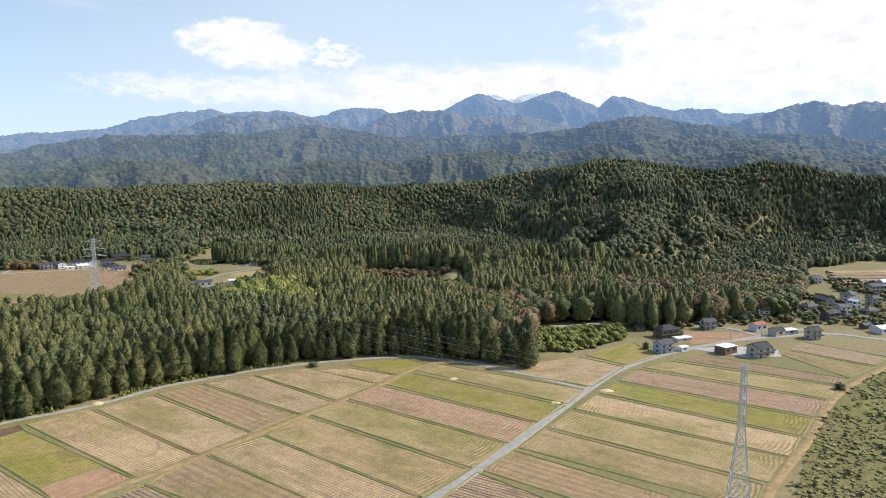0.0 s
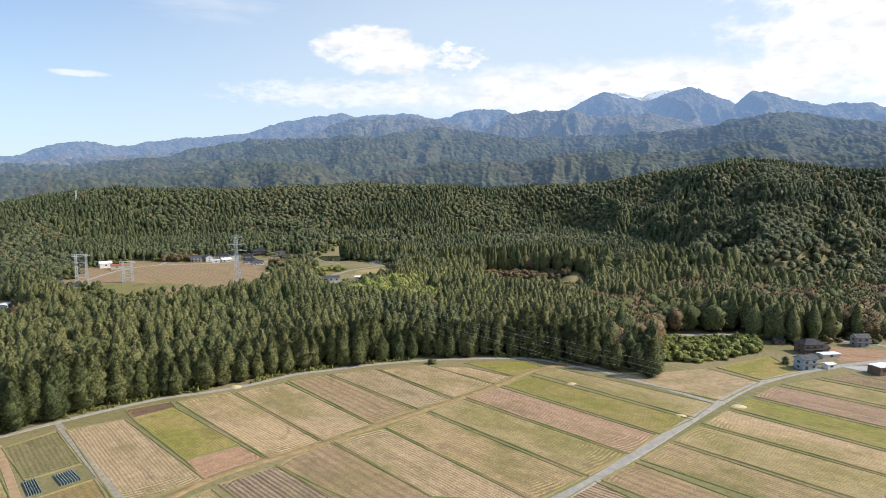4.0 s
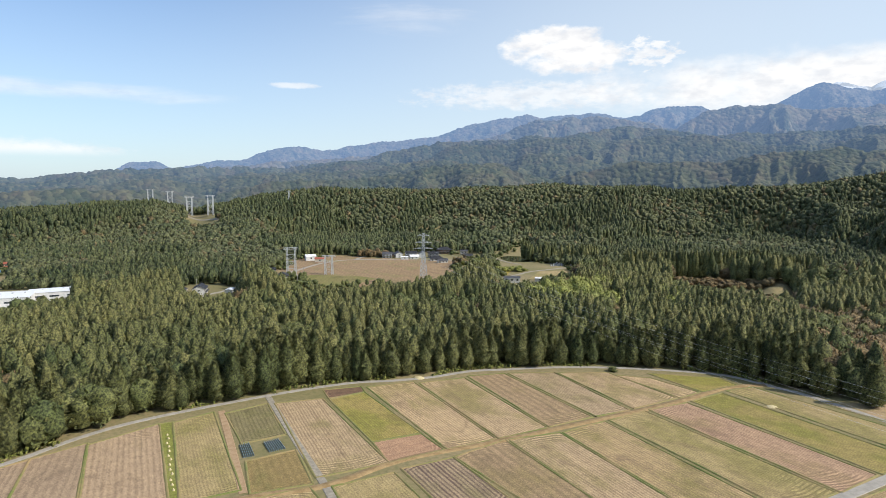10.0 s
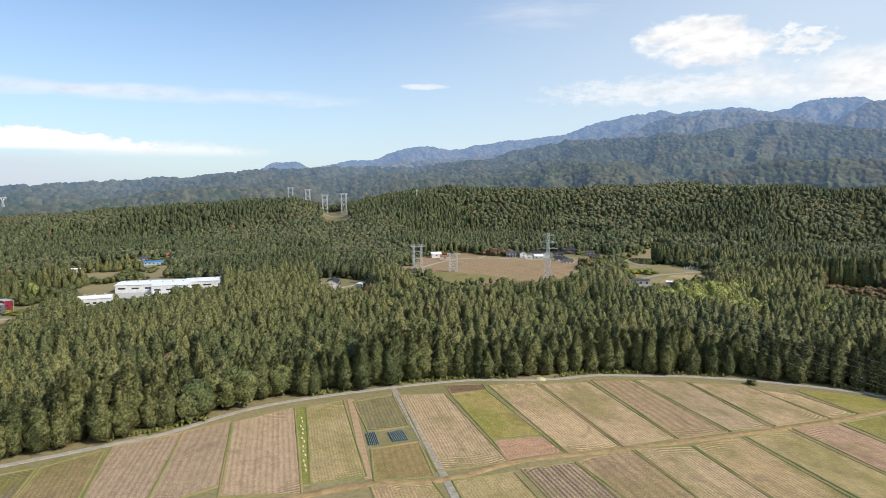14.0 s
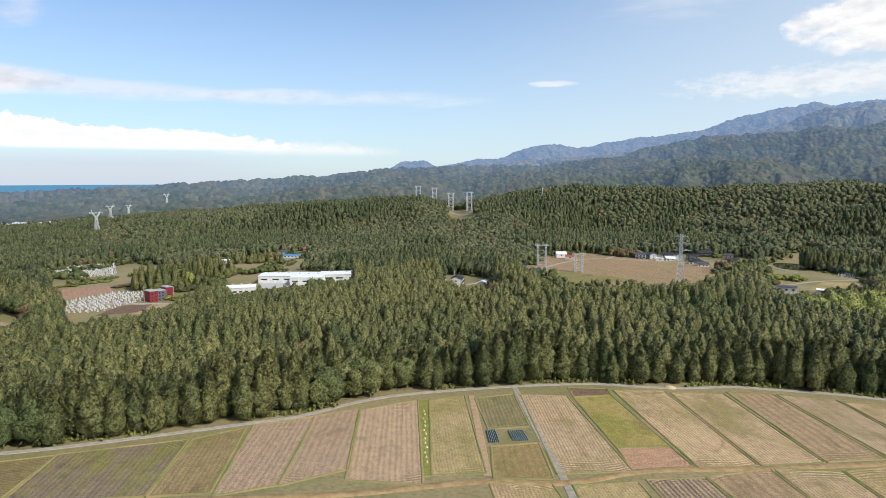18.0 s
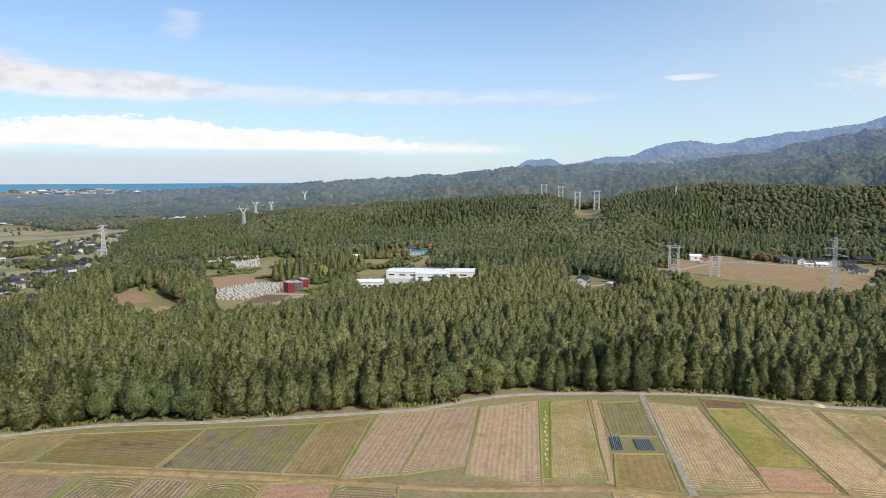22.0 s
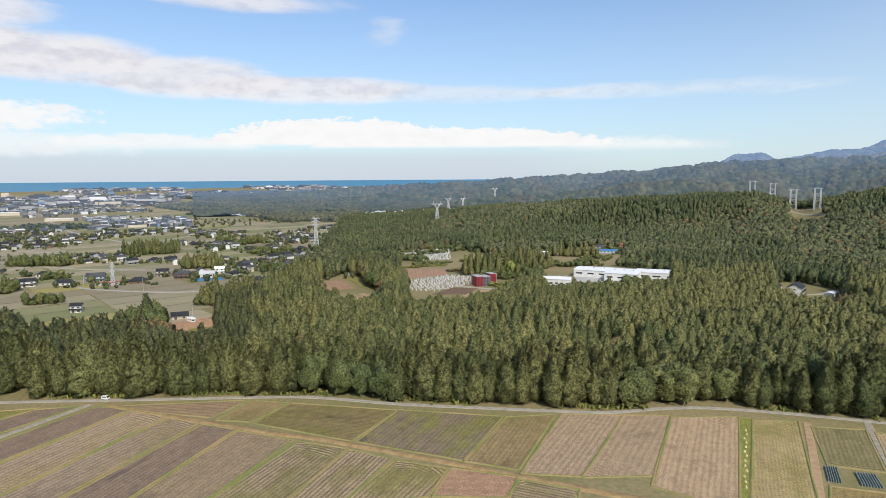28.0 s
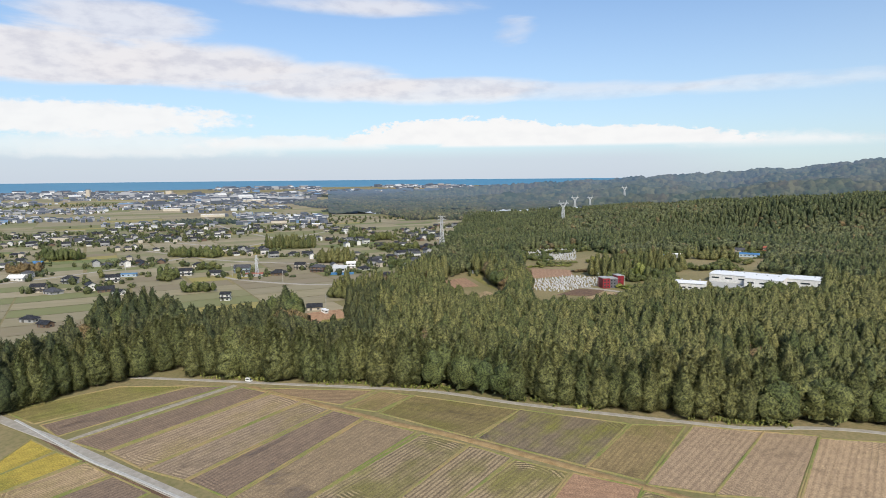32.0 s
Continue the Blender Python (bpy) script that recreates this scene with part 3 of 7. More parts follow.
WORDS = {"stub": "harvested rice field with straw-coloured stubble rows", "stub_pink": "harvested rice field with pale pinkish stubble",
         "stub_green": "harvested rice field with patchy green regrowth", "green_stub": "rice stubble field turning green again",
         "green": "rice field covered in fresh green regrowth", "lightgreen": "narrow strip of bright green grass", "grey": "greyish field with dark drill lines",
         "grey_green": "grey-green field with drill lines", "rows": "field of dark rows and green regrowth", "rows_dark": "rutted dark field with curved rows",
         "pale": "pale straw-coloured harvested field", "pale_wide": "pale straw field with wide machine tracks", "olive": "olive-brown field in narrow rows",
         "olive_patch": "olive green field with dark damp patches", "flooded": "wet grey mud field with bright green corner", "mud": "bare grey-brown muddy field",
         "palemud": "pale dried mud field with straw patches", "tan": "tan field with yellow-green stripes", "brown": "brown stubble field",
         "bare": "bare reddish-brown soil plot", "dark_soil": "freshly turned dark soil plot", "grass": "meadow of dull green grass",
         "garden": "small garden plot in green rows", "weeds": "weedy yellow-green plot", "ripe": "ripe golden-green rice field"}


def flat_patch(name, corners, mat, z=0.06, parent=None):
    """A level polygon a little above the ground, its local x axis along the longest side."""
    pts = [Vector((*c, 0)) for c in corners]
    mid = sum(pts, Vector()) / len(pts)
    sides = [(pts[(i + 1) % len(pts)] - pts[i]) for i in range(len(pts))]
    along = max(sides, key=lambda v: v.length)
    turn = Matrix.Rotation(math.atan2(along.y, along.x), 4, "Z")
    put = Matrix.Translation((mid.x, mid.y, z)) @ turn
    back = put.inverted()
    bm = bmesh.new()
    f = bm.faces.new([bm.verts.new(back @ Vector((p.x, p.y, z))) for p in pts])
    if f.normal.z < 0 or f.calc_area() and sum(pts[i].x * pts[(i + 1) % len(pts)].y - pts[(i + 1) % len(pts)].x * pts[i].y for i in range(len(pts))) < 0:
        f.normal_flip()
    low = bmesh.ops.extrude_face_region(bm, geom=[f])
    bmesh.ops.translate(bm, verts=[v for v in low["geom"] if isinstance(v, bmesh.types.BMVert)], vec=(0, 0, -0.3))
    bmesh.ops.recalc_face_normals(bm, faces=bm.faces)
    me = bpy.data.meshes.new(name)
    bm.to_mesh(me)
    bm.free()
    me.materials.append(mat)
    ob = new(name, me)
    ob.matrix_world = put
    if parent:
        ob.parent = parent
    return ob


FIELD_PLACES = []


def banks(corners, mat, wide=0.85, tall=0.38):
    """The low grassy bank round a field."""
    pts = [Vector(c) for c in corners]
    mid = sum(pts, Vector((0, 0))) / len(pts)
    co, faces = [], []
    for a, b in zip(pts, pts[1:] + pts[:1]):
        d = (b - a).normalized()
        out = Vector((d.y, -d.x))
        if out.dot((a + b) / 2 - mid) < 0:
            out = -out
        a, b = a - d * 0.5, b + d * 0.5
        steps = max(2, int((b - a).length / 5))
        start = len(co)
        for i in range(steps + 1):
            p = a.lerp(b, i / steps)
            h = tall * (0.75 + 0.5 * float(grain(p.x, p.y, 6, 3)))
            w = wide * (0.8 + 0.5 * float(grain(p.x, p.y, 9, 4)))
            for o, z in ((-0.15, -0.1), (0.25 * w, h), (0.7 * w, h * 0.9), (1.15 * w, -0.1)):
                co.append((p.x + out.x * o, p.y + out.y * o, z))
        for i in range(steps):
            for j in range(3):
                k = start + i * 4 + j
                faces.append((k, k + 1, k + 5, k + 4))
    return solid("grass_bank", co, faces, mat, smooth=True)


def field(kind, *corners):
    ob = tagged(flat_patch("rice_field", corners, FIELDS[kind]), WORDS[kind], "field", "rice fields", "structure")
    FIELD_PLACES.append((kind, corners))
    tagged(banks(corners, BANK_GRASS), "low grassy bank round a paddy", "bank", "banks of the paddies", "structure")
    return ob


field("stub", (-195.4, 214.5), (-180.6, 228.8), (-117.4, 185.5), (-133.2, 165.0))
field("dark_soil", (-187.4, 239.3), (-174.6, 251.5), (-168.8, 246.1), (-178.2, 231.5))
field("green", (-176.3, 229.9), (-168.3, 245.4), (-120.3, 214.3), (-132.6, 198.7))
field("bare", (-131.7, 198.1), (-119.5, 213.4), (-105.0, 204.2), (-116.8, 185.9))
field("stub", (-171.3, 252.7), (-155.1, 269.5), (-91.4, 222.5), (-103.7, 205.7))
field("stub", (-151.4, 269.9), (-135.0, 286.9), (-77.1, 242.5), (-90.2, 224.0))
field("grey", (-134.6, 290.6), (-119.8, 303.2), (-63.8, 262.6), (-76.4, 244.4))
field("stub", (-117.5, 304.8), (-97.1, 316.8), (-51.3, 278.2), (-62.1, 264.5))
field("stub", (-94.2, 316.6), (-71.9, 328.9), (-34.8, 304.1), (-49.7, 281.5))
field("stub", (-66.1, 326.5), (-50.1, 329.3), (-26.2, 317.0), (-33.2, 305.3))
field("green", (-52.4, 337.1), (-19.2, 345.0), (-10.7, 336.7), (-24.6, 318.9))
field("garden", (-206.0, 195.1), (-198.7, 212.3), (-168.0, 188.6), (-176.6, 174.6))
field("weeds", (-163.2, 163.2), (-154.0, 178.5), (-131.7, 160.4), (-144.8, 146.1))
field("green_stub", (-217.5, 177.4), (-212.2, 193.4), (-149.7, 146.2), (-160.3, 131.8))
field("lightgreen", (-221.4, 173.8), (-218.9, 177.3), (-160.2, 130.9), (-161.6, 129.0))
field("pale", (-227.9, 146.4), (-222.0, 173.4), (-157.4, 124.6), (-176.6, 107.6))
field("pale", (-241.7, 104.3), (-234.5, 127.8), (-188.2, 88.1), (-194.9, 69.6))
field("pale_wide", (-234.5, 129.1), (-229.9, 147.4), (-183.1, 112.3), (-187.5, 88.9))
field("olive", (-244.1, 80.4), (-241.9, 100.2), (-197.8, 69.2), (-208.1, 53.7))
field("flooded", (-262.4, 37.8), (-245.1, 78.5), (-209.1, 52.6), (-233.8, 17.7))
field("olive_patch", (-281.8, -8.0), (-262.3, 36.7), (-235.0, 15.4), (-261.7, -21.6))
field("olive", (-288.6, -24.0), (-282.5, -9.5), (-263.4, -23.8), (-269.1, -37.2))
field("brown", (-295.7, -80.5), (-290.0, -27.6), (-272.7, -40.3), (-285.6, -67.5))
field("grass", (-270.2, -184.8), (-300.5, -150.8), (-300.6, -115.7), (-256.0, -163.6))
field("mud", (-254.0, -159.4), (-298.9, -116.4), (-299.0, -99.5), (-242.6, -146.5))
field("mud", (-236.9, -137.9), (-296.9, -90.8), (-289.9, -76.6), (-227.7, -120.8))
field("tan", (-226.6, -118.6), (-287.5, -74.5), (-277.1, -58.8), (-213.2, -100.7))
field("tan", (-212.2, -99.2), (-275.6, -57.2), (-266.7, -45.0), (-204.2, -82.9))
field("mud", (-203.3, -81.1), (-264.6, -42.3), (-256.4, -29.3), (-191.8, -64.8))
field("palemud", (-190.4, -63.3), (-254.4, -27.7), (-240.7, -6.6), (-189.5, -39.9))
field("rows", (-189.4, -38.1), (-238.4, -3.9), (-227.7, 12.9), (-188.4, -11.6))
field("rows", (-188.4, -10.6), (-226.7, 14.1), (-216.1, 27.9), (-187.7, 8.1))
field("rows", (-187.7, 9.1), (-214.2, 29.3), (-203.7, 45.6), (-186.7, 35.4))
field("bare", (-186.6, 37.5), (-203.2, 47.4), (-192.7, 66.9), (-180.4, 59.9))
field("rows", (-190.1, 67.4), (-179.6, 83.1), (-166.1, 75.8), (-178.6, 58.6))
field("stub", (-142.2, 141.8), (-130.7, 157.6), (-104.8, 142.2), (-117.3, 124.3))
field("green_stub", (-123.9, 161.8), (-111.3, 179.4), (-84.0, 160.7), (-98.6, 142.8))
field("rows_dark", (-110.1, 183.5), (-98.4, 199.4), (-69.8, 180.9), (-81.1, 163.5))
field("grey", (-97.9, 200.7), (-87.4, 222.7), (-39.6, 187.8), (-49.9, 173.7))
field("stub", (-85.8, 224.1), (-70.6, 239.5), (-9.1, 191.5), (-39.8, 188.5))
field("stub_green", (-69.1, 240.6), (-57.4, 259.6), (7.1, 210.7), (-7.3, 192.2))
field("green_stub", (-55.5, 262.1), (-44.4, 279.4), (22.8, 231.9), (9.2, 212.9))
field("stub_pink", (-42.8, 282.4), (-29.3, 299.0), (36.4, 252.5), (24.7, 233.4))
field("green", (-27.4, 302.4), (-16.1, 320.5), (53.1, 272.0), (38.5, 254.4))
field("green_stub", (-14.0, 325.3), (-3.1, 336.5), (66.4, 293.9), (55.2, 274.9))
field("stub", (24.6, 325.9), (75.4, 349.9), (95.7, 330.2), (71.6, 298.8))
field("green", (81.7, 352.2), (115.7, 380.5), (120.5, 350.6), (99.0, 334.3))
field("rows_dark", (-1.9, 187.9), (11.4, 207.7), (31.0, 190.6), (23.4, 173.3))
field("grey", (14.1, 209.8), (25.9, 225.3), (71.1, 191.0), (60.1, 176.1))
field("stub_green", (28.8, 228.2), (40.8, 245.4), (104.3, 198.6), (93.6, 184.0))
field("green_stub", (43.5, 247.7), (55.4, 265.8), (123.3, 218.4), (107.9, 200.2))
field("stub", (57.9, 268.5), (71.4, 285.9), (136.9, 236.8), (124.9, 220.3))
field("green", (73.8, 289.0), (85.5, 304.7), (153.4, 255.9), (139.5, 239.0))
field("stub_pink", (88.4, 307.4), (102.8, 325.1), (171.7, 277.5), (156.0, 258.4))
field("green_stub", (106.5, 329.1), (124.3, 340.4), (190.3, 296.0), (174.5, 280.4))
field("brown", (129.8, 343.7), (145.9, 352.6), (201.2, 308.9), (192.9, 299.4))
field("grey_green", (191.7, 355.6), (201.4, 360.3), (227.8, 328.8), (203.4, 311.6))
field("tan", (203.4, 363.9), (219.3, 380.6), (247.3, 348.0), (230.7, 331.9))
field("ripe", (-220.1, -154.1), (-238.7, -154.6), (-228.0, -139.7), (-210.4, -147.7))
field("ripe", (-209.5, -147.1), (-226.9, -138.1), (-219.4, -125.3), (-197.5, -139.2))
field("stub", (-196.0, -138.2), (-218.0, -123.1), (-208.1, -110.2), (-185.6, -126.2))
field("mud", (-185.2, -124.3), (-206.8, -107.7), (-195.4, -91.0), (-175.5, -105.3))


def ribbon(name, points, width, mat, z=0.1, thick=0.35, crown=0.0):
    """A strip of road, track or bank along a line on the ground, with sloping shoulders."""
    pts = [Vector(p) for p in points]
    fine = []
    for i in range(len(pts) - 1):
        p0, p1, p2, p3 = pts[max(i - 1, 0)], pts[i], pts[i + 1], pts[min(i + 2, len(pts) - 1)]
        steps = max(2, int((p2 - p1).length / 6))
        for s in range(steps):
            t = s / steps
            fine.append(0.5 * (2 * p1 + (p2 - p0) * t + (2 * p0 - 5 * p1 + 4 * p2 - p3) * t * t + (3 * p1 - p0 - 3 * p2 + p3) * t ** 3))
    fine.append(pts[-1])
    offsets = [(-0.5 - thick / width, -thick), (-0.5, 0.0), (0.0, crown), (0.5, 0.0), (0.5 + thick / width, -thick)]
    co, faces = [], []
    for i, p in enumerate(fine):
        d = (fine[min(i + 1, len(fine) - 1)] - fine[max(i - 1, 0)]).normalized()
        side = Vector((-d.y, d.x))
        w = width * (1 + 0.10 * math.sin(i * 1.7) * (crown > 0.15))
        for o, dz in offsets:
            q = p + side * o * w
            co.append((q.x, q.y, z + dz + float(height(q.x, q.y))))
    m = len(offsets)
    for i in range(len(fine) - 1):
        for j in range(m - 1):
            a = i * m + j
            faces.append((a, a + 1, a + m + 1, a + m))
    faces = [f[::-1] for f in faces]
    return solid(name, co, faces, mat, smooth=crown > 0)

EDGE = [(-322, -215), (-317, -157), (-307, -99), (-302, -73), (-296, -38), (-288, 0), (-271, 36), (-259, 67), (-247, 100), (-239, 125), (-238, 150),
        (-231, 176), (-206, 222), (-183, 254), (-167, 266), (-151, 281), (-137, 300), (-123, 310), (-100, 326), (-73, 339), (-43, 348), (-16, 352), (5, 342), (23, 333), (68, 295)]
tagged(ribbon("road", EDGE[1:], 2.8, ASPHALT, 0.14), "narrow worn asphalt lane along the forest edge", "road", kind="structure")
tagged(ribbon("road", [(-60, 130), (-4, 190), (26, 231), (68, 293), (97, 330), (136, 361), (188, 389), (250, 420)], 3.8, ASPHALT, 0.18), "grey asphalt farm road through the fields", "road", kind="structure")
tagged(ribbon("track", [(-205, 220), (-160, 186), (-120, 156), (-80, 122)], 2.6, GRAVEL, 0.16), "pale gravel farm track between fields", "track", kind="structure")
tagged(ribbon("road", [(-300, -235), (-262, -182), (-235, -140), (-191, -77), (-150, -15)], 4.2, ASPHALT, 0.18), "pale farm road beside a ditch", "road", kind="structure")
tagged(ribbon("track", [(-236, -141), (-268, -119), (-301, -95)], 2.8, GRAVEL, 0.16), "pale gravel track between muddy fields", "track", kind="structure")
tagged(ribbon("track", [(-298, -87), (-252, -19), (-239, 4), (-205, 52), (-190, 72), (-167, 104), (-146, 141), (-127, 161), (-114, 190), (-91, 219), (-74, 242), (-36, 295), (-14, 331), (2, 343)],
              3.4, DRY_GRASS, 0.2, 0.4, 0.1), "grassy earth track between the paddies", "track", kind="structure")
tagged(ribbon("track", [(80, 150), (101, 190), (140, 235), (181, 284), (234, 328), (300, 370)], 3.4, DRY_GRASS, 0.2, 0.4, 0.1), "dry grass track beside the river bank", "track", kind="structure")

# ---- trees ----
rng = np.random.default_rng(5)
def girth(shape, h, a, seed, low):
    """A crown's half width at a height and a bearing: bulging boughs and hollows between them."""
    if shape == "cedar":
        w = 0.5 * np.minimum(1.0, (1.01 - h) * 1.75) ** 0.76 * (0.70 + 0.30 * np.minimum(1, (h - low + 0.1) * 4))
        return w * (1 + 0.14 * np.sin(a * 2 + seed) + 0.13 * np.sin(a * 3 + h * 12 + seed) + 0.10 * np.sin(a * 5 - h * 26))
    u = (h - low) / (1 - low)
    w = 0.5 * np.sqrt(np.maximum(0.02, 1 - (2 * u - 0.85) ** 2 / 1.35))
    return w * (1 + 0.22 * np.sin(a * 3 + seed + h * 5) + 0.18 * np.sin(a * 2 + h * 11) + 0.16 * np.sin(a * 5 + h * 19 + seed))


def crown(shape, clumps, size, seed, low=0.1, sides=8, rings=7, core=0.84):
    """A crown one unit high and one unit wide: a lumpy mass of boughs, and clumps of leaves that break its outline."""
    g = np.random.default_rng(seed)
    hs = low + ((0.97 if shape == "cedar" else 0.84) - low) * np.linspace(0, 1, rings) ** 0.9
    co = []
    for i, v in enumerate(hs):
        a = (np.arange(sides) + 0.5 * (i % 2)) * 6.2832 / sides + g.normal(0, 0.12, sides)
        w = girth(shape, v, a, seed, low) * g.uniform(0.74, 1.12, sides) * (0.8 if i == 0 else 1.0) * core
        z = v + g.normal(0, 0.25 / rings, sides) * (0 < i < rings - 1)
        co.append(np.stack([np.cos(a) * w, np.sin(a) * w, z], 1))
    co = np.concatenate(co + [np.array([[0, 0, 1.0]])])
    f = []
    for r in range(rings - 1):
        for i in range(sides):
            p, q = r * sides + i, r * sides + (i + 1) % sides
            f += [(p, q, q + sides), (p, q + sides, p + sides)]
    top = rings * sides
    f += [(top - sides + i, top - sides + (i + 1) % sides, top) for i in range(sides)]
    if not clumps:
        return co, np.array(f)
    # sprays of leaves, each a folded kite
    h = low + (1 - low) * (np.arange(clumps) + g.random(clumps)) / clumps
    if shape == "cedar":
        h = low + (h - low) ** 1.15 * (1 - low) ** -0.15
    a = g.random(clumps) * 6.2832
    w = girth(shape, h, a, seed, low)
    s = size * (0.65 + 0.7 * g.random(clumps))
    radial, side = np.stack([np.cos(a), np.sin(a), 0 * a], 1), np.stack([-np.sin(a), np.cos(a), 0 * a], 1)
    tilt = g.uniform(0.05, 0.75, clumps) if shape == "cedar" else g.uniform(-0.5, 1.2, clumps) + (h - 0.5) * 1.2
    run = radial * np.cos(tilt)[:, None] + np.array([[0, 0, 1.0]]) * np.sin(tilt)[:, None]
    side = side + 0.35 * g.normal(size=(clumps, 1)) * run
    inner = radial * (w * g.uniform(0.74, 0.96, clumps))[:, None] + np.array([[0, 0, 1.0]]) * h[:, None]
    squash = np.array([[1, 1, 0.62 if shape == "cedar" else 1.0]])
    tip = inner + run * (s * 1.25)[:, None] * squash
    mid = inner + run * (s * 0.5)[:, None] * squash
    fold = np.array([[0, 0, 1.0]]) * (s * g.uniform(0.1, 0.3, clumps))[:, None]
    k = np.stack([inner, mid + side * (s * 0.5)[:, None] - fold, tip, mid - side * (s * 0.5)[:, None] - fold], 1)
    b = (np.arange(clumps) * 4)[:, None] + len(co)
    more = np.concatenate([b + np.array([[0, 1, 2]]), b + np.array([[0, 2, 3]])])
    return np.concatenate([co, k.reshape(-1, 3)]), np.concatenate([np.array(f), more])


def variants(shape, clumps, size, count, seed=0, low=0.1, sides=8, rings=7, core=0.84):
    return [crown(shape, clumps, size, seed + i, low, sides, rings, core) for i in range(count)]


def woods(name, places, heights, widths, kinds, mat, label, category="trees"):
    """Many trees that nobody could count, joined into one mesh: places as rows of x, y, z."""
    cs, fs, ts, b = [], [], [], 0
    pick = rng.integers(0, len(kinds), len(places))
    spin = rng.random(len(places)) * 6.2832
    shade = rng.random(len(places))
    for v, (co, faces) in enumerate(kinds):
        m = np.where(pick == v)[0]
        if not len(m):
            continue
        c, s = np.cos(spin[m])[:, None], np.sin(spin[m])[:, None]
        w, h = widths[m][:, None], heights[m][:, None]
        lean = (rng.random((len(m), 2)) - 0.5) * 0.06
        x = (co[None, :, 0] * c - co[None, :, 1] * s) * w + places[m, 0:1] + lean[:, :1] * co[None, :, 2] * h
        y = (co[None, :, 0] * s + co[None, :, 1] * c) * w + places[m, 1:2] + lean[:, 1:] * co[None, :, 2] * h
        z = co[None, :, 2] * h + places[m, 2:3]
        cs.append(np.stack([x, y, z], -1).reshape(-1, 3))
        fs.append((faces[None] + (np.arange(len(m)) * len(co))[:, None, None]).reshape(-1, 3) + b)
        ts.append(np.repeat(shade[m], len(co)))
        b += len(m) * len(co)
    return tagged(solid(name, np.concatenate(cs), np.concatenate(fs), mat, smooth=True, tint=np.concatenate(ts)), label, category, "", "stuff")


def within(x, y, poly):
    """Which points lie inside a polygon."""
    hit = np.zeros(len(x), bool)
    for (x0, y0), (x1, y1) in zip(poly, poly[1:] + poly[:1]):
        cross = (y0 > y) != (y1 > y)
        hit ^= cross & (x < (x1 - x0) * (y - y0) / ((y1 - y0) or 1e-9) + x0)
    return hit


# outlines of open ground, and how far trees are left out towards the camera
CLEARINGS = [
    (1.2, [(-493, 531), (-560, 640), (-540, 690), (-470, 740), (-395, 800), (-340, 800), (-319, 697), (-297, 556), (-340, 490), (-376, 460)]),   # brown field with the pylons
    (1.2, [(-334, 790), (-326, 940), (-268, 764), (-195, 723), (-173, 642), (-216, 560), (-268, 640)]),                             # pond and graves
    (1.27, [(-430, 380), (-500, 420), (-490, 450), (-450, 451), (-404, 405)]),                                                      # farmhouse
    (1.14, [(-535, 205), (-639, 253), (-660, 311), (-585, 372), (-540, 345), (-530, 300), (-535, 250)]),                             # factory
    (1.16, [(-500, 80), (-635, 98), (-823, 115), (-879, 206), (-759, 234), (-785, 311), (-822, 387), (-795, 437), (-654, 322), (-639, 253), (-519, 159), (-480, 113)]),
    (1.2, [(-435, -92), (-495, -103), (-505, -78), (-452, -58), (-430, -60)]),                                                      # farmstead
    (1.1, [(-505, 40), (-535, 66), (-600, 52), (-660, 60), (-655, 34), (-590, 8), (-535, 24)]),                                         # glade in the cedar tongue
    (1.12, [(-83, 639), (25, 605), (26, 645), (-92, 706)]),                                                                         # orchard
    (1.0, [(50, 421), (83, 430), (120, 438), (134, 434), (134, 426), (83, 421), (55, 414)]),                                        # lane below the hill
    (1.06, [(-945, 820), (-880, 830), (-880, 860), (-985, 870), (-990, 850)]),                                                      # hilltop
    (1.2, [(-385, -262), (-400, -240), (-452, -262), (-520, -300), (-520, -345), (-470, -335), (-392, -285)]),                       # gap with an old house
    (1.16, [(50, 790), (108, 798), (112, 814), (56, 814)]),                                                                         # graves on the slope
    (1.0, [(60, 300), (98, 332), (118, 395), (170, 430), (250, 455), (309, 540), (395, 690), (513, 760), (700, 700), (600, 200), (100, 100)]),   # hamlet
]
EDGE_AZ = np.degrees(np.arctan2(-np.array([p[0] for p in EDGE]), np.array([p[1] for p in EDGE])))
EDGE_RAD = np.array([math.hypot(*p) for p in EDGE])


def edge_radius(az):
    o = np.argsort(EDGE_AZ)
    lane = np.interp(az, EDGE_AZ[o], EDGE_RAD[o], left=310, right=372)
    return np.where(az > 111, np.interp(az, [111, 115, 120, 124, 134], [354, 344, 331, 320, 300]), lane)


def scatter(x0, x1, y0, y1, step):
    """A jittered grid of places."""
    gx, gy = np.meshgrid(np.arange(x0, x1, step), np.arange(y0, y1, step))
    n = gx.size
    x = gx.ravel() + (rng.random(n) - 0.5) * step * 0.85
    y = gy.ravel() + (rng.random(n) - 0.5) * step * 0.85
    r, az = np.hypot(x, y), np.degrees(np.arctan2(-x, y))
    return x, y, r, az


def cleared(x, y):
    """The clearings, widened towards the camera so that trees don't hide them."""
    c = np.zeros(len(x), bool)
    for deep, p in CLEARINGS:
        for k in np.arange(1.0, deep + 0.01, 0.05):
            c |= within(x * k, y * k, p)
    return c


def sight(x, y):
    """How far in front of a clearing a place lies on the camera's sightline, as a share of its distance: 1 inside, 2
    where none is near.
    """
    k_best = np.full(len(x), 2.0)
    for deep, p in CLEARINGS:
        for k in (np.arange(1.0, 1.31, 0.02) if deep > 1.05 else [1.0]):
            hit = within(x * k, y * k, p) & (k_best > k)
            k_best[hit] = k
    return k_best


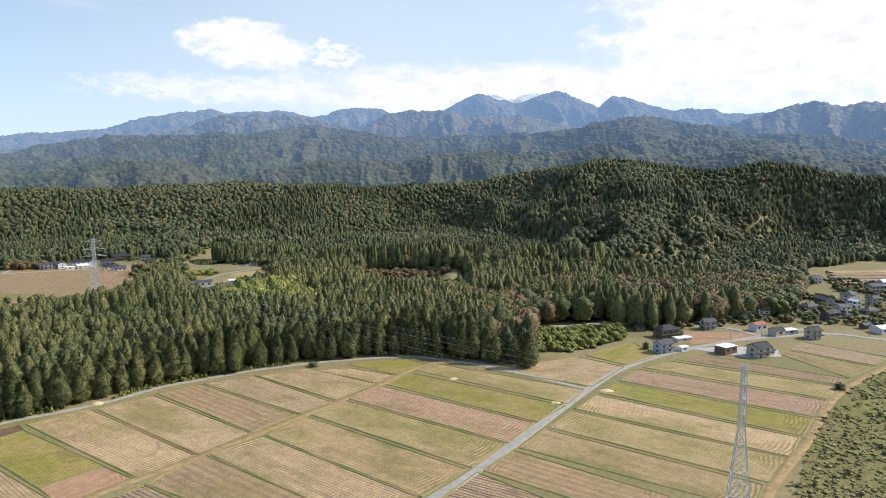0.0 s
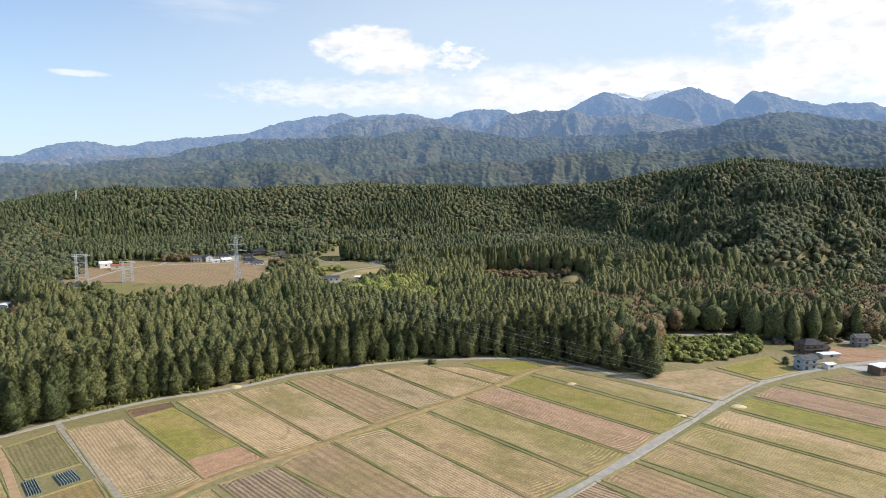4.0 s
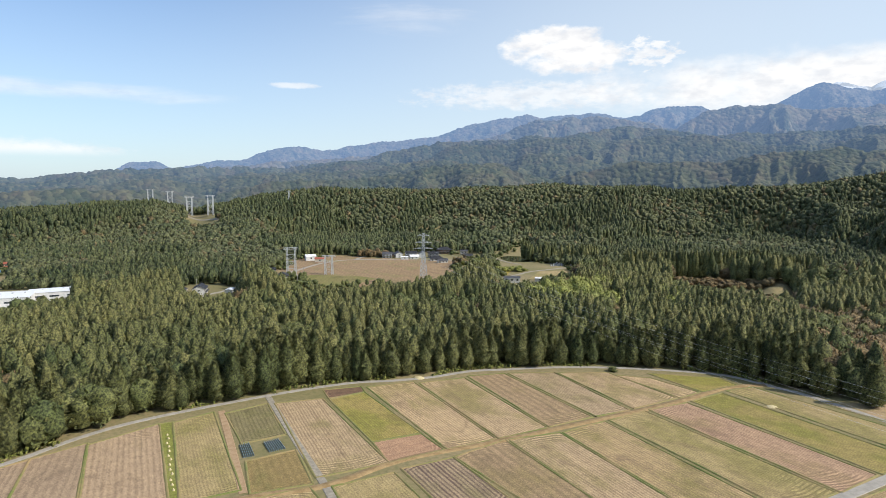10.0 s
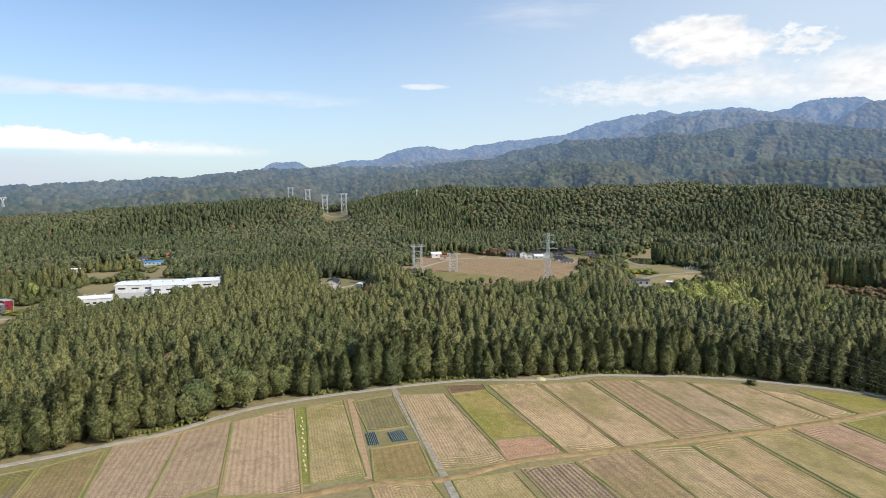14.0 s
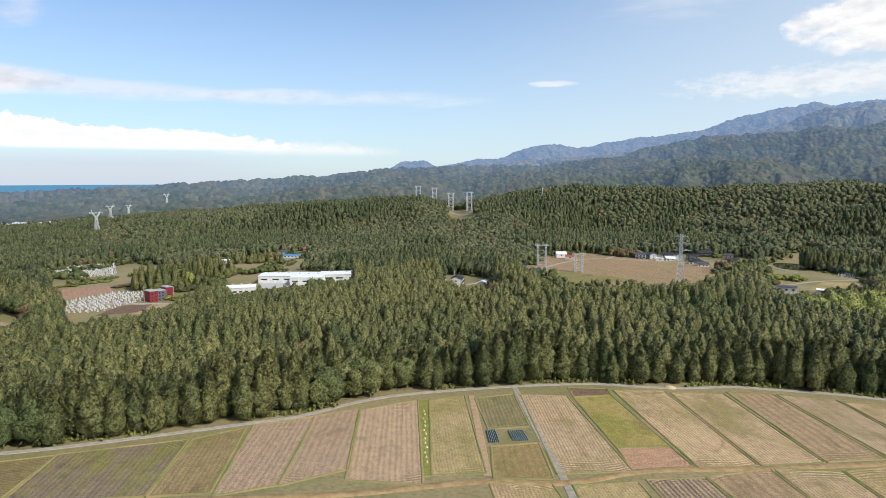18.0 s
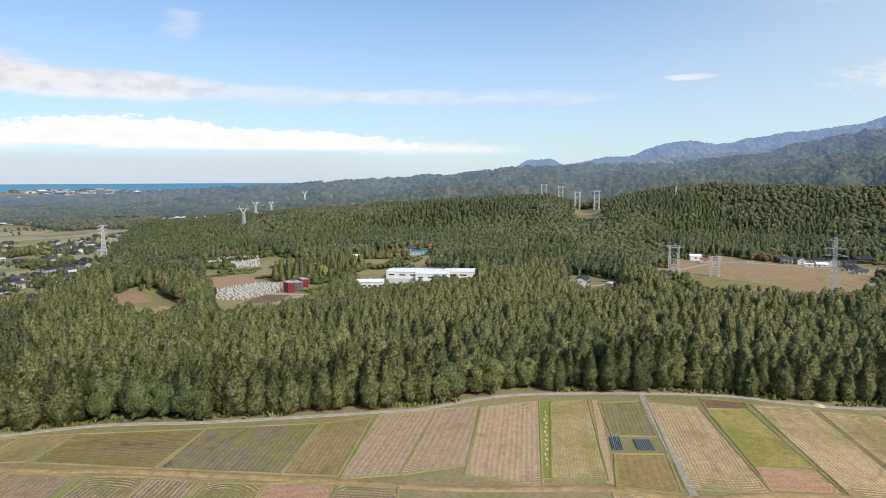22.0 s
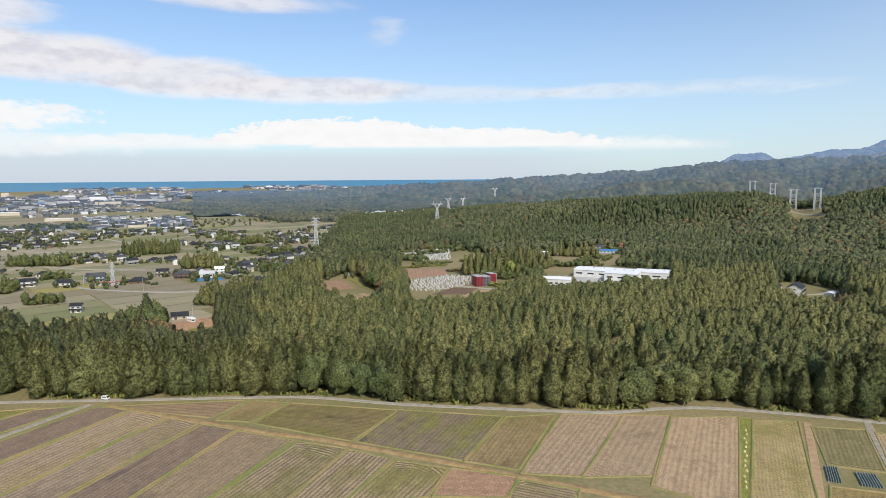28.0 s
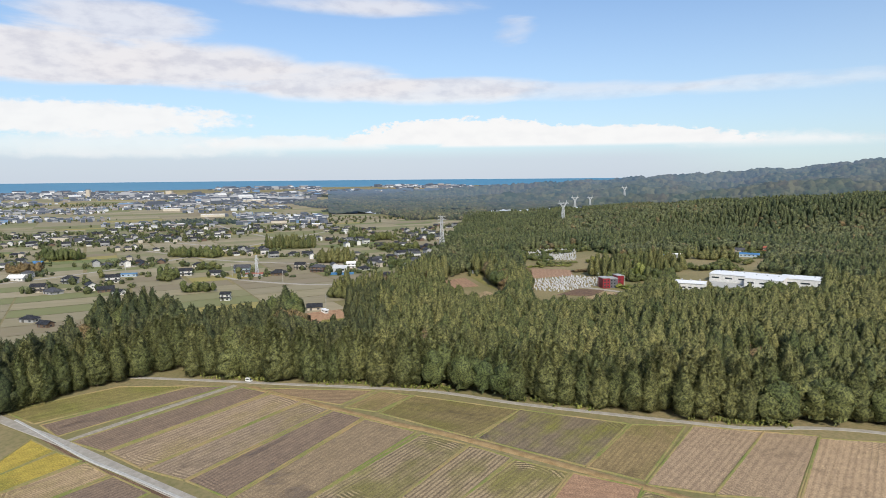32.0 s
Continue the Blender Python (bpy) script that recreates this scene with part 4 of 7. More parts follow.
def plain_side(x, y, r, az):
    """The open plain behind the strip of forest."""
    back = np.interp(az, [84, 87, 88.5, 90, 93, 100, 110, 118, 121, 124, 140], [3000, 1200, 900, 640, 510, 452, 440, 430, 420, 365, 350])
    back = back * (1 + 0.34 * (grain(x, y, 34, 71) - 0.5) + 0.16 * (grain(x, y, 90, 73) - 0.5))
    return (az > 76) & (r > back)


x, y, r, az = scatter(-760, 560, -430, 900, 6.7)
gap = r - edge_radius(az)
below_lane = (az < -8.0) & (az > -20) & (r < 436)
east = np.interp(az, [-40, -30, -22, -14, -8, 0], [0, 0, 60, 30, 8, 0])
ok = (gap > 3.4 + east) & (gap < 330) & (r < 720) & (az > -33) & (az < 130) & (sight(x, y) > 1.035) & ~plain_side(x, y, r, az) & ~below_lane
x, y, r, az, gap = x[ok], y[ok], r[ok], az[ok], gap[ok]
kind = grain(x, y, 48, 40) * 0.75 + grain(x, y, 18, 42) * 0.25 + 0.30 * (rng.random(len(x)) - 0.5)
wild = np.interp(az, [-33, -10, 0, 20, 40, 124], [0.46, 0.54, 0.62, 0.68, 0.70, 0.60])
leafy = kind > wild + np.where(gap < 17, 0.10, 0.0)
tall = 22.5 + 10 * (grain(x, y, 38, 50) - 0.5) + 7 * (rng.random(len(x)) - 0.5) - np.where(gap < 9, 2.0, 0) + np.where(az > 92, 1.5, 0)
tall = np.where(leafy, tall * 0.74, tall)
wide = np.where(leafy, 12.5, 10.6) + 3.4 * (rng.random(len(x)) - 0.5)
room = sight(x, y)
tall = np.where(room < 1.4, np.minimum(tall, 96 * (1 - 1 / room) + rng.uniform(0, 2.5, len(x)) + np.where(rng.random(len(x)) < 0.06, 5.0, 0.0)), tall)   # trees cut short to keep the camera's view of the clearings open
wide = np.minimum(wide, tall * 0.75 + 1.5)
spots = np.stack([x, y, height(x, y) - 0.3], 1)
brownish = leafy & ((gap > 20) | (az < 0)) & (grain(x, y, 17, 97) * 0.75 + 0.25 * rng.random(len(x)) > np.interp(az, [-33, -5, 12, 30, 124], [0.52, 0.56, 0.70, 0.82, 0.72]))
wide = np.where(brownish, wide * 1.2, wide)
bamboo = (grain(x, y, 26, 77) > 0.42) & (np.hypot(x + 108, y - 470) < 58)
front = (gap < 17) & ~leafy & (az < 124) & ~bamboo
mid = ~front & ~bamboo
CEDARS = variants("cedar", 100, 0.088, 10, sides=7, rings=7, core=0.95)
LEAFY = variants("round", 64, 0.09, 9, seed=30, low=0.15, sides=8, rings=5, core=0.97)
deep = mid & ~leafy & (gap > 45)
close = mid & ~leafy & (gap <= 45)
other = mid & ~leafy & (az > 95 + 6 * (grain(x, y, 40, 15) - 0.5))
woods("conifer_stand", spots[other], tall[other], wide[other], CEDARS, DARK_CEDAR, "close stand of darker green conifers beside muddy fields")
close, deep = close & ~other, deep & ~other
woods("cedar_forest", spots[close], tall[close], wide[close], CEDARS, CEDAR, "dense stand of dark green cedars near the lane")
woods("cedar_forest", spots[deep], tall[deep], wide[deep], variants("cedar", 54, 0.10, 10, seed=12, sides=7, rings=6, core=0.96), CEDAR, "dense stand of dark green cedars on level ground")
woods("broadleaf_wood", spots[mid & leafy & ~brownish], tall[mid & leafy & ~brownish], wide[mid & leafy & ~brownish], LEAFY, BROAD, "broadleaf trees mixed into the cedar forest")
woods("autumn_wood", spots[mid & brownish], tall[mid & brownish], wide[mid & brownish], LEAFY, AUTUMN, "trees turning rust brown among the cedars")

woods("bamboo_grove", spots[bamboo], tall[bamboo] * np.where(leafy[bamboo], 1.15, 0.88), wide[bamboo], LEAFY, BAMBOO, "bright yellow-green bamboo grove among dark cedars", "bamboo")

# the trees along the lane, one by one
FRONT = np.where(front)[0]
FRONT = FRONT[np.argsort(gap[FRONT])][:290]
rest = np.setdiff1d(np.where(front)[0], FRONT)
if len(rest):
    woods("cedar_forest", spots[rest], tall[rest], wide[rest], CEDARS, CEDAR, "second row of dark green cedars by the lane")
near_crowns = []
for i in range(5):
    co, faces = crown("cedar", 900, 0.066, 90 + i, 0.06, 12, 13, 0.92)
    tree = tagged(new("cedar_tree"), "tall dark green cedar at the edge of the lane", "tree", "cedars along the lane")
    solid("crown", co * (9.6, 9.6, 21.0), faces, CEDAR, smooth=True, parent=tree)
    ring = [(math.cos(t) * w, math.sin(t) * w, z) for z, w in ((-0.4, 0.42), (5.0, 0.3), (16.0, 0.12)) for t in np.arange(8) * 0.7854]
    solid("trunk", ring, [(k * 8 + i, k * 8 + (i + 1) % 8, k * 8 + 8 + (i + 1) % 8, k * 8 + 8 + i) for k in range(2) for i in range(8)], BARK, smooth=True, parent=tree)
    near_crowns.append(tree)
for i, t in enumerate(FRONT):
    s = tall[t] / 21.0
    put = Matrix.Translation(spots[t] + np.array((0, 0, 0.3))) @ Matrix.Rotation(rng.random() * 6.28, 4, "Z") @ Matrix.Diagonal((s * rng.uniform(0.85, 1.15), s * rng.uniform(0.85, 1.15), s, 1))
    if i < 5:
        near_crowns[i].matrix_basis = put
    else:
        made = copy_thing(near_crowns[i % 5], put)
        made.matrix_basis = put

# the woods on the hills
x, y, r, az = scatter(-1620, 1100, -60, 1640, 8.2)
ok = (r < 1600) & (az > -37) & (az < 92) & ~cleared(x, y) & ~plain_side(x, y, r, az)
ok &= ~((r < 720) & (r - edge_radius(az) < 330)) | ((az < -33) & (r > 700))
ok &= (r > edge_radius(az) + 20) & ((r < 1440) | (rng.random(len(x)) < 0.5))
x, y, r, az = x[ok], y[ok], r[ok], az[ok]
kind = grain(x, y, 150, 60) * 0.6 + grain(x, y, 50, 61) * 0.4 + 0.25 * (rng.random(len(x)) - 0.5)
leafy = kind > np.interp(az, [-37, 0, 40, 92], [0.47, 0.45, 0.48, 0.50])
brown = leafy & (rng.random(len(x)) < 0.07)
tall = np.where(leafy, 11.0, 15.0) + 5 * (rng.random(len(x)) - 0.5) + 6 * (grain(x, y, 70, 91) - 0.5)
wide = np.where(leafy, 10.4, 8.8) + 3.6 * (rng.random(len(x)) - 0.5)
spots = np.stack([x, y, height(x, y) - 0.5], 1)
FAR_CEDARS = variants("cedar", 6, 0.24, 8, seed=200, sides=5, rings=3, core=1.0)
FAR_LEAFY = variants("round", 6, 0.24, 8, seed=220, low=0.05, sides=6, rings=3, core=1.0)
close = r < 820
MID_CEDARS = variants("cedar", 36, 0.11, 8, seed=240, sides=6, rings=5, core=0.97)
MID_LEAFY = variants("round", 40, 0.11, 8, seed=250, low=0.08, sides=6, rings=4, core=0.98)
for name, which, far_kinds, near_kinds, mat, label in (("hill_cedars", ~leafy, FAR_CEDARS, MID_CEDARS, HILL_CEDAR, "cedar woods covering the hillside"), ("hill_broadleaf_trees", leafy & ~brown, FAR_LEAFY, MID_LEAFY, HILL_BROAD, "mixed broadleaf woods on the hills"),
                                       ("hill_autumn_trees", brown, FAR_LEAFY, MID_LEAFY, HILL_AUTUMN, "scattered brown autumn trees on the hills")):
    woods(name, spots[which & close], tall[which & close], wide[which & close], near_kinds, mat, label + " behind the fields")
    woods(name, spots[which & ~close], tall[which & ~close], wide[which & ~close], far_kinds, mat, label)

# ---- buildings ----
def paint(name, colour, rough=0.7, dirt=0.25, metal=0.0):
    dull = tuple(c * (1 - dirt) for c in colour)
    return weathered(name, dull, colour, 0.6, rough, metal, 9.0, 0.08)


def tiles(name, a, b):
    """A roof of glazed tiles: courses every 0.3 m, uneven in tone."""
    m, n, s = material(name, 0.6)
    where = coords(n)
    axes = n.add("ShaderNodeSeparateXYZ")
    n.put(axes, 0, where)
    course = n.math("ADD", n.math("SINE", n.math("MULTIPLY", axes.outputs[0], 20.0)), n.math("SINE", n.math("MULTIPLY", axes.outputs[2], 34.0)))
    stain = n.noise(where, 0.7, 5.0, 0.6)
    n.link(n.mix(n.ramp(stain, 0.35, 0.68), a, b), s.inputs["Base Color"])
    s.inputs["Specular IOR Level"].default_value = 0.22
    relief(n, s, course, 0.4, 0.06)
    return m


WHITE = paint("white_plaster", (0.74, 0.73, 0.70))
CREAM = paint("cream_siding", (0.56, 0.50, 0.41))
GREY_WALL = paint("grey_siding", (0.40, 0.40, 0.40))
BROWN_WALL = paint("brown_siding", (0.20, 0.125, 0.085))
WOOD_WALL = paint("weathered_boards", (0.16, 0.105, 0.07))
RED_WALL = paint("red_cladding", (0.26, 0.018, 0.03), 0.5)
SLATE_WALL = paint("slate_cladding", (0.12, 0.125, 0.14), 0.5)
PALE_BLUE = paint("pale_blue_siding", (0.44, 0.53, 0.60))
BLACK_TILE = tiles("black_roof_tiles", (0.020, 0.021, 0.025), (0.048, 0.049, 0.055))
GREY_TILE = tiles("grey_roof_tiles", (0.055, 0.057, 0.064), (0.10, 0.10, 0.11))
RUST_ROOF = paint("rust_red_sheet", (0.36, 0.11, 0.06), 0.5)
BLUE_ROOF = paint("blue_sheet_roof", (0.07, 0.22, 0.46), 0.4)
WHITE_ROOF = paint("white_sheet_roof", (0.82, 0.82, 0.82), 0.45, 0.12)
STEEL = paint("galvanised_steel", (0.60, 0.61, 0.62), 0.45, 0.2, 0.2)
RED_STEEL = paint("red_painted_steel", (0.5, 0.12, 0.08), 0.5)
STONE = weathered("grave_stone", (0.34, 0.34, 0.35), (0.62, 0.62, 0.62), 0.5)
FRAME = paint("dark_window_frame", (0.10, 0.095, 0.09), 0.4)
STRAW_MAT = weathered("dry_straw", (0.46, 0.37, 0.19), (0.66, 0.56, 0.33), 2.0)
m, n, s = material("window_glass", 0.08)
s.inputs["Base Color"].default_value = (0.035, 0.045, 0.055, 1)
s.inputs["Specular IOR Level"].default_value = 0.7
GLASS = m

BOX = [(0, 3, 2, 1), (4, 5, 6, 7), (0, 1, 5, 4), (1, 2, 6, 5), (2, 3, 7, 6), (3, 0, 4, 7)]


def cuboid(x0, x1, y0, y1, z0, z1):
    return [(x0, y0, z0), (x1, y0, z0), (x1, y1, z0), (x0, y1, z0), (x0, y0, z1), (x1, y0, z1), (x1, y1, z1), (x0, y1, z1)]


class Shape:
    """Corners and four-sided faces gathered for one mesh."""

    def __init__(self):
        self.co, self.faces = [], []

    def box(self, x0, x1, y0, y1, z0, z1):
        b = len(self.co)
        self.co += cuboid(x0, x1, y0, y1, z0, z1)
        self.faces += [tuple(i + b for i in f) for f in BOX]
        return self

    def prism(self, lower, upper):
        """A hexahedron between two quads."""
        b = len(self.co)
        self.co += list(lower) + list(upper)
        self.faces += [tuple(i + b for i in f) for f in BOX]
        return self

    def beam(self, p, q, wide):
        p, q = Vector(p), Vector(q)
        d = (q - p).normalized()
        u = d.orthogonal().normalized() * wide / 2
        v = d.cross(u)
        ends = [[e + u, e + v, e - u, e - v] for e in (p, q)]
        return self.prism([tuple(c) for c in ends[0]], [tuple(c) for c in ends[1]])

    def make(self, name, mat, parent=None, label=""):
        return tagged(solid(name, self.co, self.faces, mat, parent=parent), label)


SHARED = {}


def shared(key, build):
    """Alike parts share one mesh."""
    if key not in SHARED:
        ob = build()
        SHARED[key] = ob.data
        return ob
    return None


def window(parent, x, y, z, w, h, turn):
    """A framed window on a wall that faces along turn (degrees)."""
    key = (round(w, 1), round(h, 1))
    made = []
    for name, mat, shape in (("window", FRAME, Shape().box(-w / 2, w / 2, -0.06, 0.10, 0, 0.08).box(-w / 2, w / 2, -0.06, 0.10, h - 0.08, h).box(-w / 2, -w / 2 + 0.08, -0.06, 0.10, 0.08, h - 0.08)
                              .box(w / 2 - 0.08, w / 2, -0.06, 0.10, 0.08, h - 0.08).box(-0.04, 0.04, -0.06, 0.09, 0.08, h - 0.08)),
                             ("pane", GLASS, Shape().box(-w / 2 + 0.08, w / 2 - 0.08, -0.05, 0.05, 0.08, h - 0.08))):
        if (name, key) not in SHARED:
            ob = shape.make(name, mat)
            SHARED[(name, key)] = ob.data
        else:
            ob = new(name, SHARED[(name, key)])
        made.append(ob)
    made[0].parent = parent
    made[0].matrix_basis = pose(x, y, z, 0, 0, turn)
    made[1].parent = made[0]


def gable(w, d, z, rise, over=0.7, thick=0.22):
    """A gabled roof, its ridge along x."""
    a, b = w / 2 + over, d / 2 + over
    low = z - rise * over / (d / 2)
    s = Shape()
    for side in (-1, 1):
        lower = [(-a, side * b, low), (a, side * b, low), (a, 0, z + rise), (-a, 0, z + rise)]
        if side > 0:
            lower = lower[::-1]
        s.prism(lower, [(p[0], p[1], p[2] + thick) for p in lower])
    return s


def hip(w, d, z, rise, over=0.7, thick=0.2):
    """A hipped roof."""
    a, b, c = w / 2 + over, d / 2 + over, max(0.3, (w - d) / 2)
    low = z - rise * over / (d / 2)
    s = Shape()
    top = z + rise
    for quad in ([(-a, -b, low), (a, -b, low), (c, 0, top), (-c, 0, top)], [(a, b, low), (-a, b, low), (-c, 0, top), (c, 0, top)],
                 [(a, -b, low), (a, b, low), (c, 0.01, top), (c, -0.01, top)], [(-a, b, low), (-a, -b, low), (-c, -0.01, top), (-c, 0.01, top)]):
        s.prism(quad, [(p[0], p[1], p[2] + thick) for p in quad])
    return s


def gabled_walls(w, d, z0, z1, rise):
    """Four walls with the two gable ends."""
    s = Shape().box(-w / 2, w / 2, -d / 2, d / 2, z0, z1)
    for e in (-1, 1):
        x = e * (w / 2 - 0.1)
        s.prism([(x - 0.1, -d / 2, z1), (x + 0.1, -d / 2, z1), (x + 0.1, d / 2, z1), (x - 0.1, d / 2, z1)],
                [(x - 0.1, -0.05, z1 + rise - 0.05), (x + 0.1, -0.05, z1 + rise - 0.05), (x + 0.1, 0.05, z1 + rise - 0.05), (x - 0.1, 0.05, z1 + rise - 0.05)])
    return s


def house(x, y, turn, w=13.0, d=9.0, floors=2, walls=WHITE, roof=BLACK_TILE, style="gable", label="two-storey white house with a black tiled roof", name="house", group="houses of the valley", wing=0.0):
    """A farmhouse: walls, tiled roof with ridge, pent roof between the storeys, windows and a door."""
    top = tagged(new(name), label, "house", group)
    w, d, wing = w * 0.83, d * 0.83, wing * 0.83
    h = 2.75 * floors + 0.2
    rise = d * 0.26
    gabled_walls(w, d, -0.4, h, rise if style == "gable" else 0.2).make("wall", walls, top)
    (gable if style == "gable" else hip)(w, d, h, rise).make("roof", roof, top)
    Shape().box(-w / 2 - (0.6 if style == "gable" else -d * 0.4), w / 2 + (0.6 if style == "gable" else -d * 0.4), -0.25, 0.25, h + rise + 0.05, h + rise + 0.42).make("ridge", roof, top)
    if floors > 1:
        s = Shape()
        for side in (-1, 1):
            y0, y1 = side * d / 2, side * (d / 2 + 1.5)
            lower = [(-w / 2 - 0.8, min(y0, y1), 3.05 if side > 0 else 2.5), (w / 2 + 0.8, min(y0, y1), 3.05 if side > 0 else 2.5),
                     (w / 2 + 0.8, max(y0, y1), 2.5 if side > 0 else 3.05), (-w / 2 - 0.8, max(y0, y1), 2.5 if side > 0 else 3.05)]
            s.prism(lower, [(p[0], p[1], p[2] + 0.2) for p in lower])
        s.make("lower_roof", roof, top)
    if wing:
        Shape().box(w / 2, w / 2 + wing, -d * 0.35, d * 0.35, -0.4, 2.7).make("wing_wall", walls, top)
        g = gable(wing, d * 0.7, 2.7, 1.2, 0.5)
        g.co = [(p[0] + w / 2 + wing / 2, p[1], p[2]) for p in g.co]
        g.make("wing_roof", roof, top)
    per = max(2, int(w / 4))
    for f in range(floors):
        for side in (-1, 1):
            for i in range(per):
                wx = -w / 2 + (i + 0.5) * w / per
                if f == 0 and side < 0 and i == 0:
                    Shape().box(wx - 0.9, wx + 0.9, -d / 2 - 0.08, -d / 2 + 0.05, 0.0, 2.1).make("door", FRAME, top)
                else:
                    window(top, wx, side * (d / 2 + 0.03), 0.75 + 2.75 * f, 1.7, 1.2, 0 if side < 0 else 180)
        window(top, w / 2 + 0.03, 0, 0.8 + 2.75 * f, 1.6, 1.15, 90)
        window(top, -w / 2 - 0.03, 0, 0.8 + 2.75 * f, 1.6, 1.15, -90)
    top.matrix_basis = pose(x, y, float(height(x, y)), 0, 0, turn)
    return top


def shed(x, y, turn, w=6.0, d=4.0, h=2.8, walls=WHITE, roof=WHITE_ROOF, label="small white garden shed", pitch=0.12, name="shed", openings=1):
    """A plain outbuilding with a shallow roof and its openings."""
    top = tagged(new(name), label, "shed", "sheds and outbuildings")
    rise = d * pitch
    gabled_walls(w, d, -0.4, h, rise).make("wall", walls, top)
    gable(w, d, h, rise, 0.35, 0.15).make("roof", roof, top)
    for i in range(openings):
        wx = -w / 2 + (i + 0.5) * w / openings
        window(top, wx, -d / 2 - 0.03, h * 0.42, min(1.8, w / openings * 0.6), h * 0.36, 0)
    Shape().box(w * 0.2, w * 0.2 + min(2.4, w * 0.3), d / 2 - 0.05, d / 2 + 0.06, 0, h * 0.8).make("door", FRAME, top)
    top.matrix_basis = pose(x, y, float(height(x, y)), 0, 0, turn)
    return top


# the hamlet by the fields
house(127, 360, 28, 11.5, 7.5, 2, PALE_BLUE, GREY_TILE, label="pale blue two-storey house with grey tiles beside the farm road")
shed(139, 362, 28, 5.5, 4, 2.6, WHITE, WHITE_ROOF, "small white shed beside the blue house")
house(141, 395, 20, 16, 10, 2, BROWN_WALL, BLACK_TILE, "hip", "large dark reddish-brown two-storey farmhouse with black tiles", wing=5)
shed(147, 384, 20, 11, 5, 2.6, CREAM, WHITE_ROOF, "open carport with a white sheet roof", 0.05, "carport")
shed(162, 357, 30, 10.5, 7, 4.4, BROWN_WALL, WHITE_ROOF, "brown box-shaped workshop with a flat white roof", 0.03, "workshop", 2)
house(178, 351, 24, 13, 9, 2, CREAM, BLACK_TILE, "gable", "two-storey cream house with black tiles and a paved yard", wing=5)
shed(207, 411, 22, 9.5, 6.5, 4.6, WHITE, RUST_ROOF, "white storehouse with a rust red roof", 0.2, "storehouse", 2)
shed(212, 397, 22, 8, 6, 4.0, CREAM, BLACK_TILE, "tan storehouse with a dark gable roof", 0.3, "storehouse", 1)
shed(222, 402, 14, 10, 6, 3.0, GREY_WALL, WHITE_ROOF, "low shed with a bright white sheet roof", 0.06)
house(231, 390, 20, 9, 7.5, 2, CREAM, BLACK_TILE, "gable", "two-storey cream house with a lean-to by the lane")
house(176, 416, 15, 10, 7, 2, GREY_WALL, GREY_TILE, "gable", "grey two-storey house with grey tiles behind a garden")
shed(129, 411, 10, 6, 4.5, 3.0, WOOD_WALL, BLACK_TILE, "small dark wooden shed", 0.25)
house(167, 447, 35, 15, 9, 1, WOOD_WALL, BLACK_TILE, "hip", "low dark farmhouse among trees")
house(213, 446, 15, 12, 8, 2, GREY_WALL, GREY_TILE, "gable", "grey tiled house behind a clipped hedge")
house(229, 451, 10, 11, 8, 2, CREAM, GREY_TILE, "hip", "cream house with a hipped grey roof")
for hx, hy, ht, hw, hf, hm, hr, hs, hl in (
        (280, 481, 30, 16, 1, GREY_WALL, GREY_TILE, "hip", "low farmhouse with a broad grey tiled roof"), (300, 494, 100, 15, 2, GREY_WALL, GREY_TILE, "gable", "grey tiled two-storey farmhouse in the hamlet"),
        (273, 442, 25, 14, 2, WOOD_WALL, BLACK_TILE, "gable", "dark wooden house with steep black gables"), (287, 450, 110, 12, 1, GREY_WALL, BLACK_TILE, "hip", "low house with black tiles in the hamlet"),
        (303, 476, 20, 13, 1, WHITE, GREY_TILE, "gable", "low white house with a grey gable roof"), (332, 514, 40, 17, 2, WHITE, GREY_TILE, "hip", "large white farmhouse with hipped grey tiles"),
        (318, 484, 100, 9, 2, WHITE, WHITE_ROOF, "gable", "white house with a pale sheet roof"), (341, 497, 15, 12, 2, CREAM, GREY_TILE, "hip", "cream house with hipped grey roof in the hamlet"),
        (315, 463, 25, 15, 1, GREY_WALL, GREY_TILE, "hip", "low grey farmhouse with a long tiled roof"), (379, 553, 10, 15, 2, GREY_WALL, GREY_TILE, "gable", "grey two-storey house at the hamlet's edge"),
        (404, 575, 10, 13, 2, WHITE, WHITE_ROOF, "gable", "white house with a pale roof at the hamlet's edge"), (354, 599, 20, 13, 2, WHITE, GREY_TILE, "gable", "white and blue house in front of dark trees"),
        (281, 416, 20, 8, 1, WOOD_WALL, GREY_TILE, "gable", "small wooden house by the lane"), (262, 470, 60, 11, 1, WOOD_WALL, BLACK_TILE, "hip", "low dark house among garden trees"),
        (356, 478, 15, 14, 1, GREY_WALL, BLACK_TILE, "hip", "low house with a wide black roof"), (345, 455, 20, 15, 2, WOOD_WALL, BLACK_TILE, "gable", "tall dark farmhouse with black tiles"),
        (330, 430, 15, 12, 1, GREY_WALL, BLACK_TILE, "gable", "low tiled house near the river bank")):
    house(hx, hy, ht, hw, hw * 0.62, hf, hm, hr, hs, hl)
shed(286, 405, 18, 15, 9, 3.6, WHITE, WHITE_ROOF, "long white shed with a bright sheet roof", 0.15, "storehouse", 3)

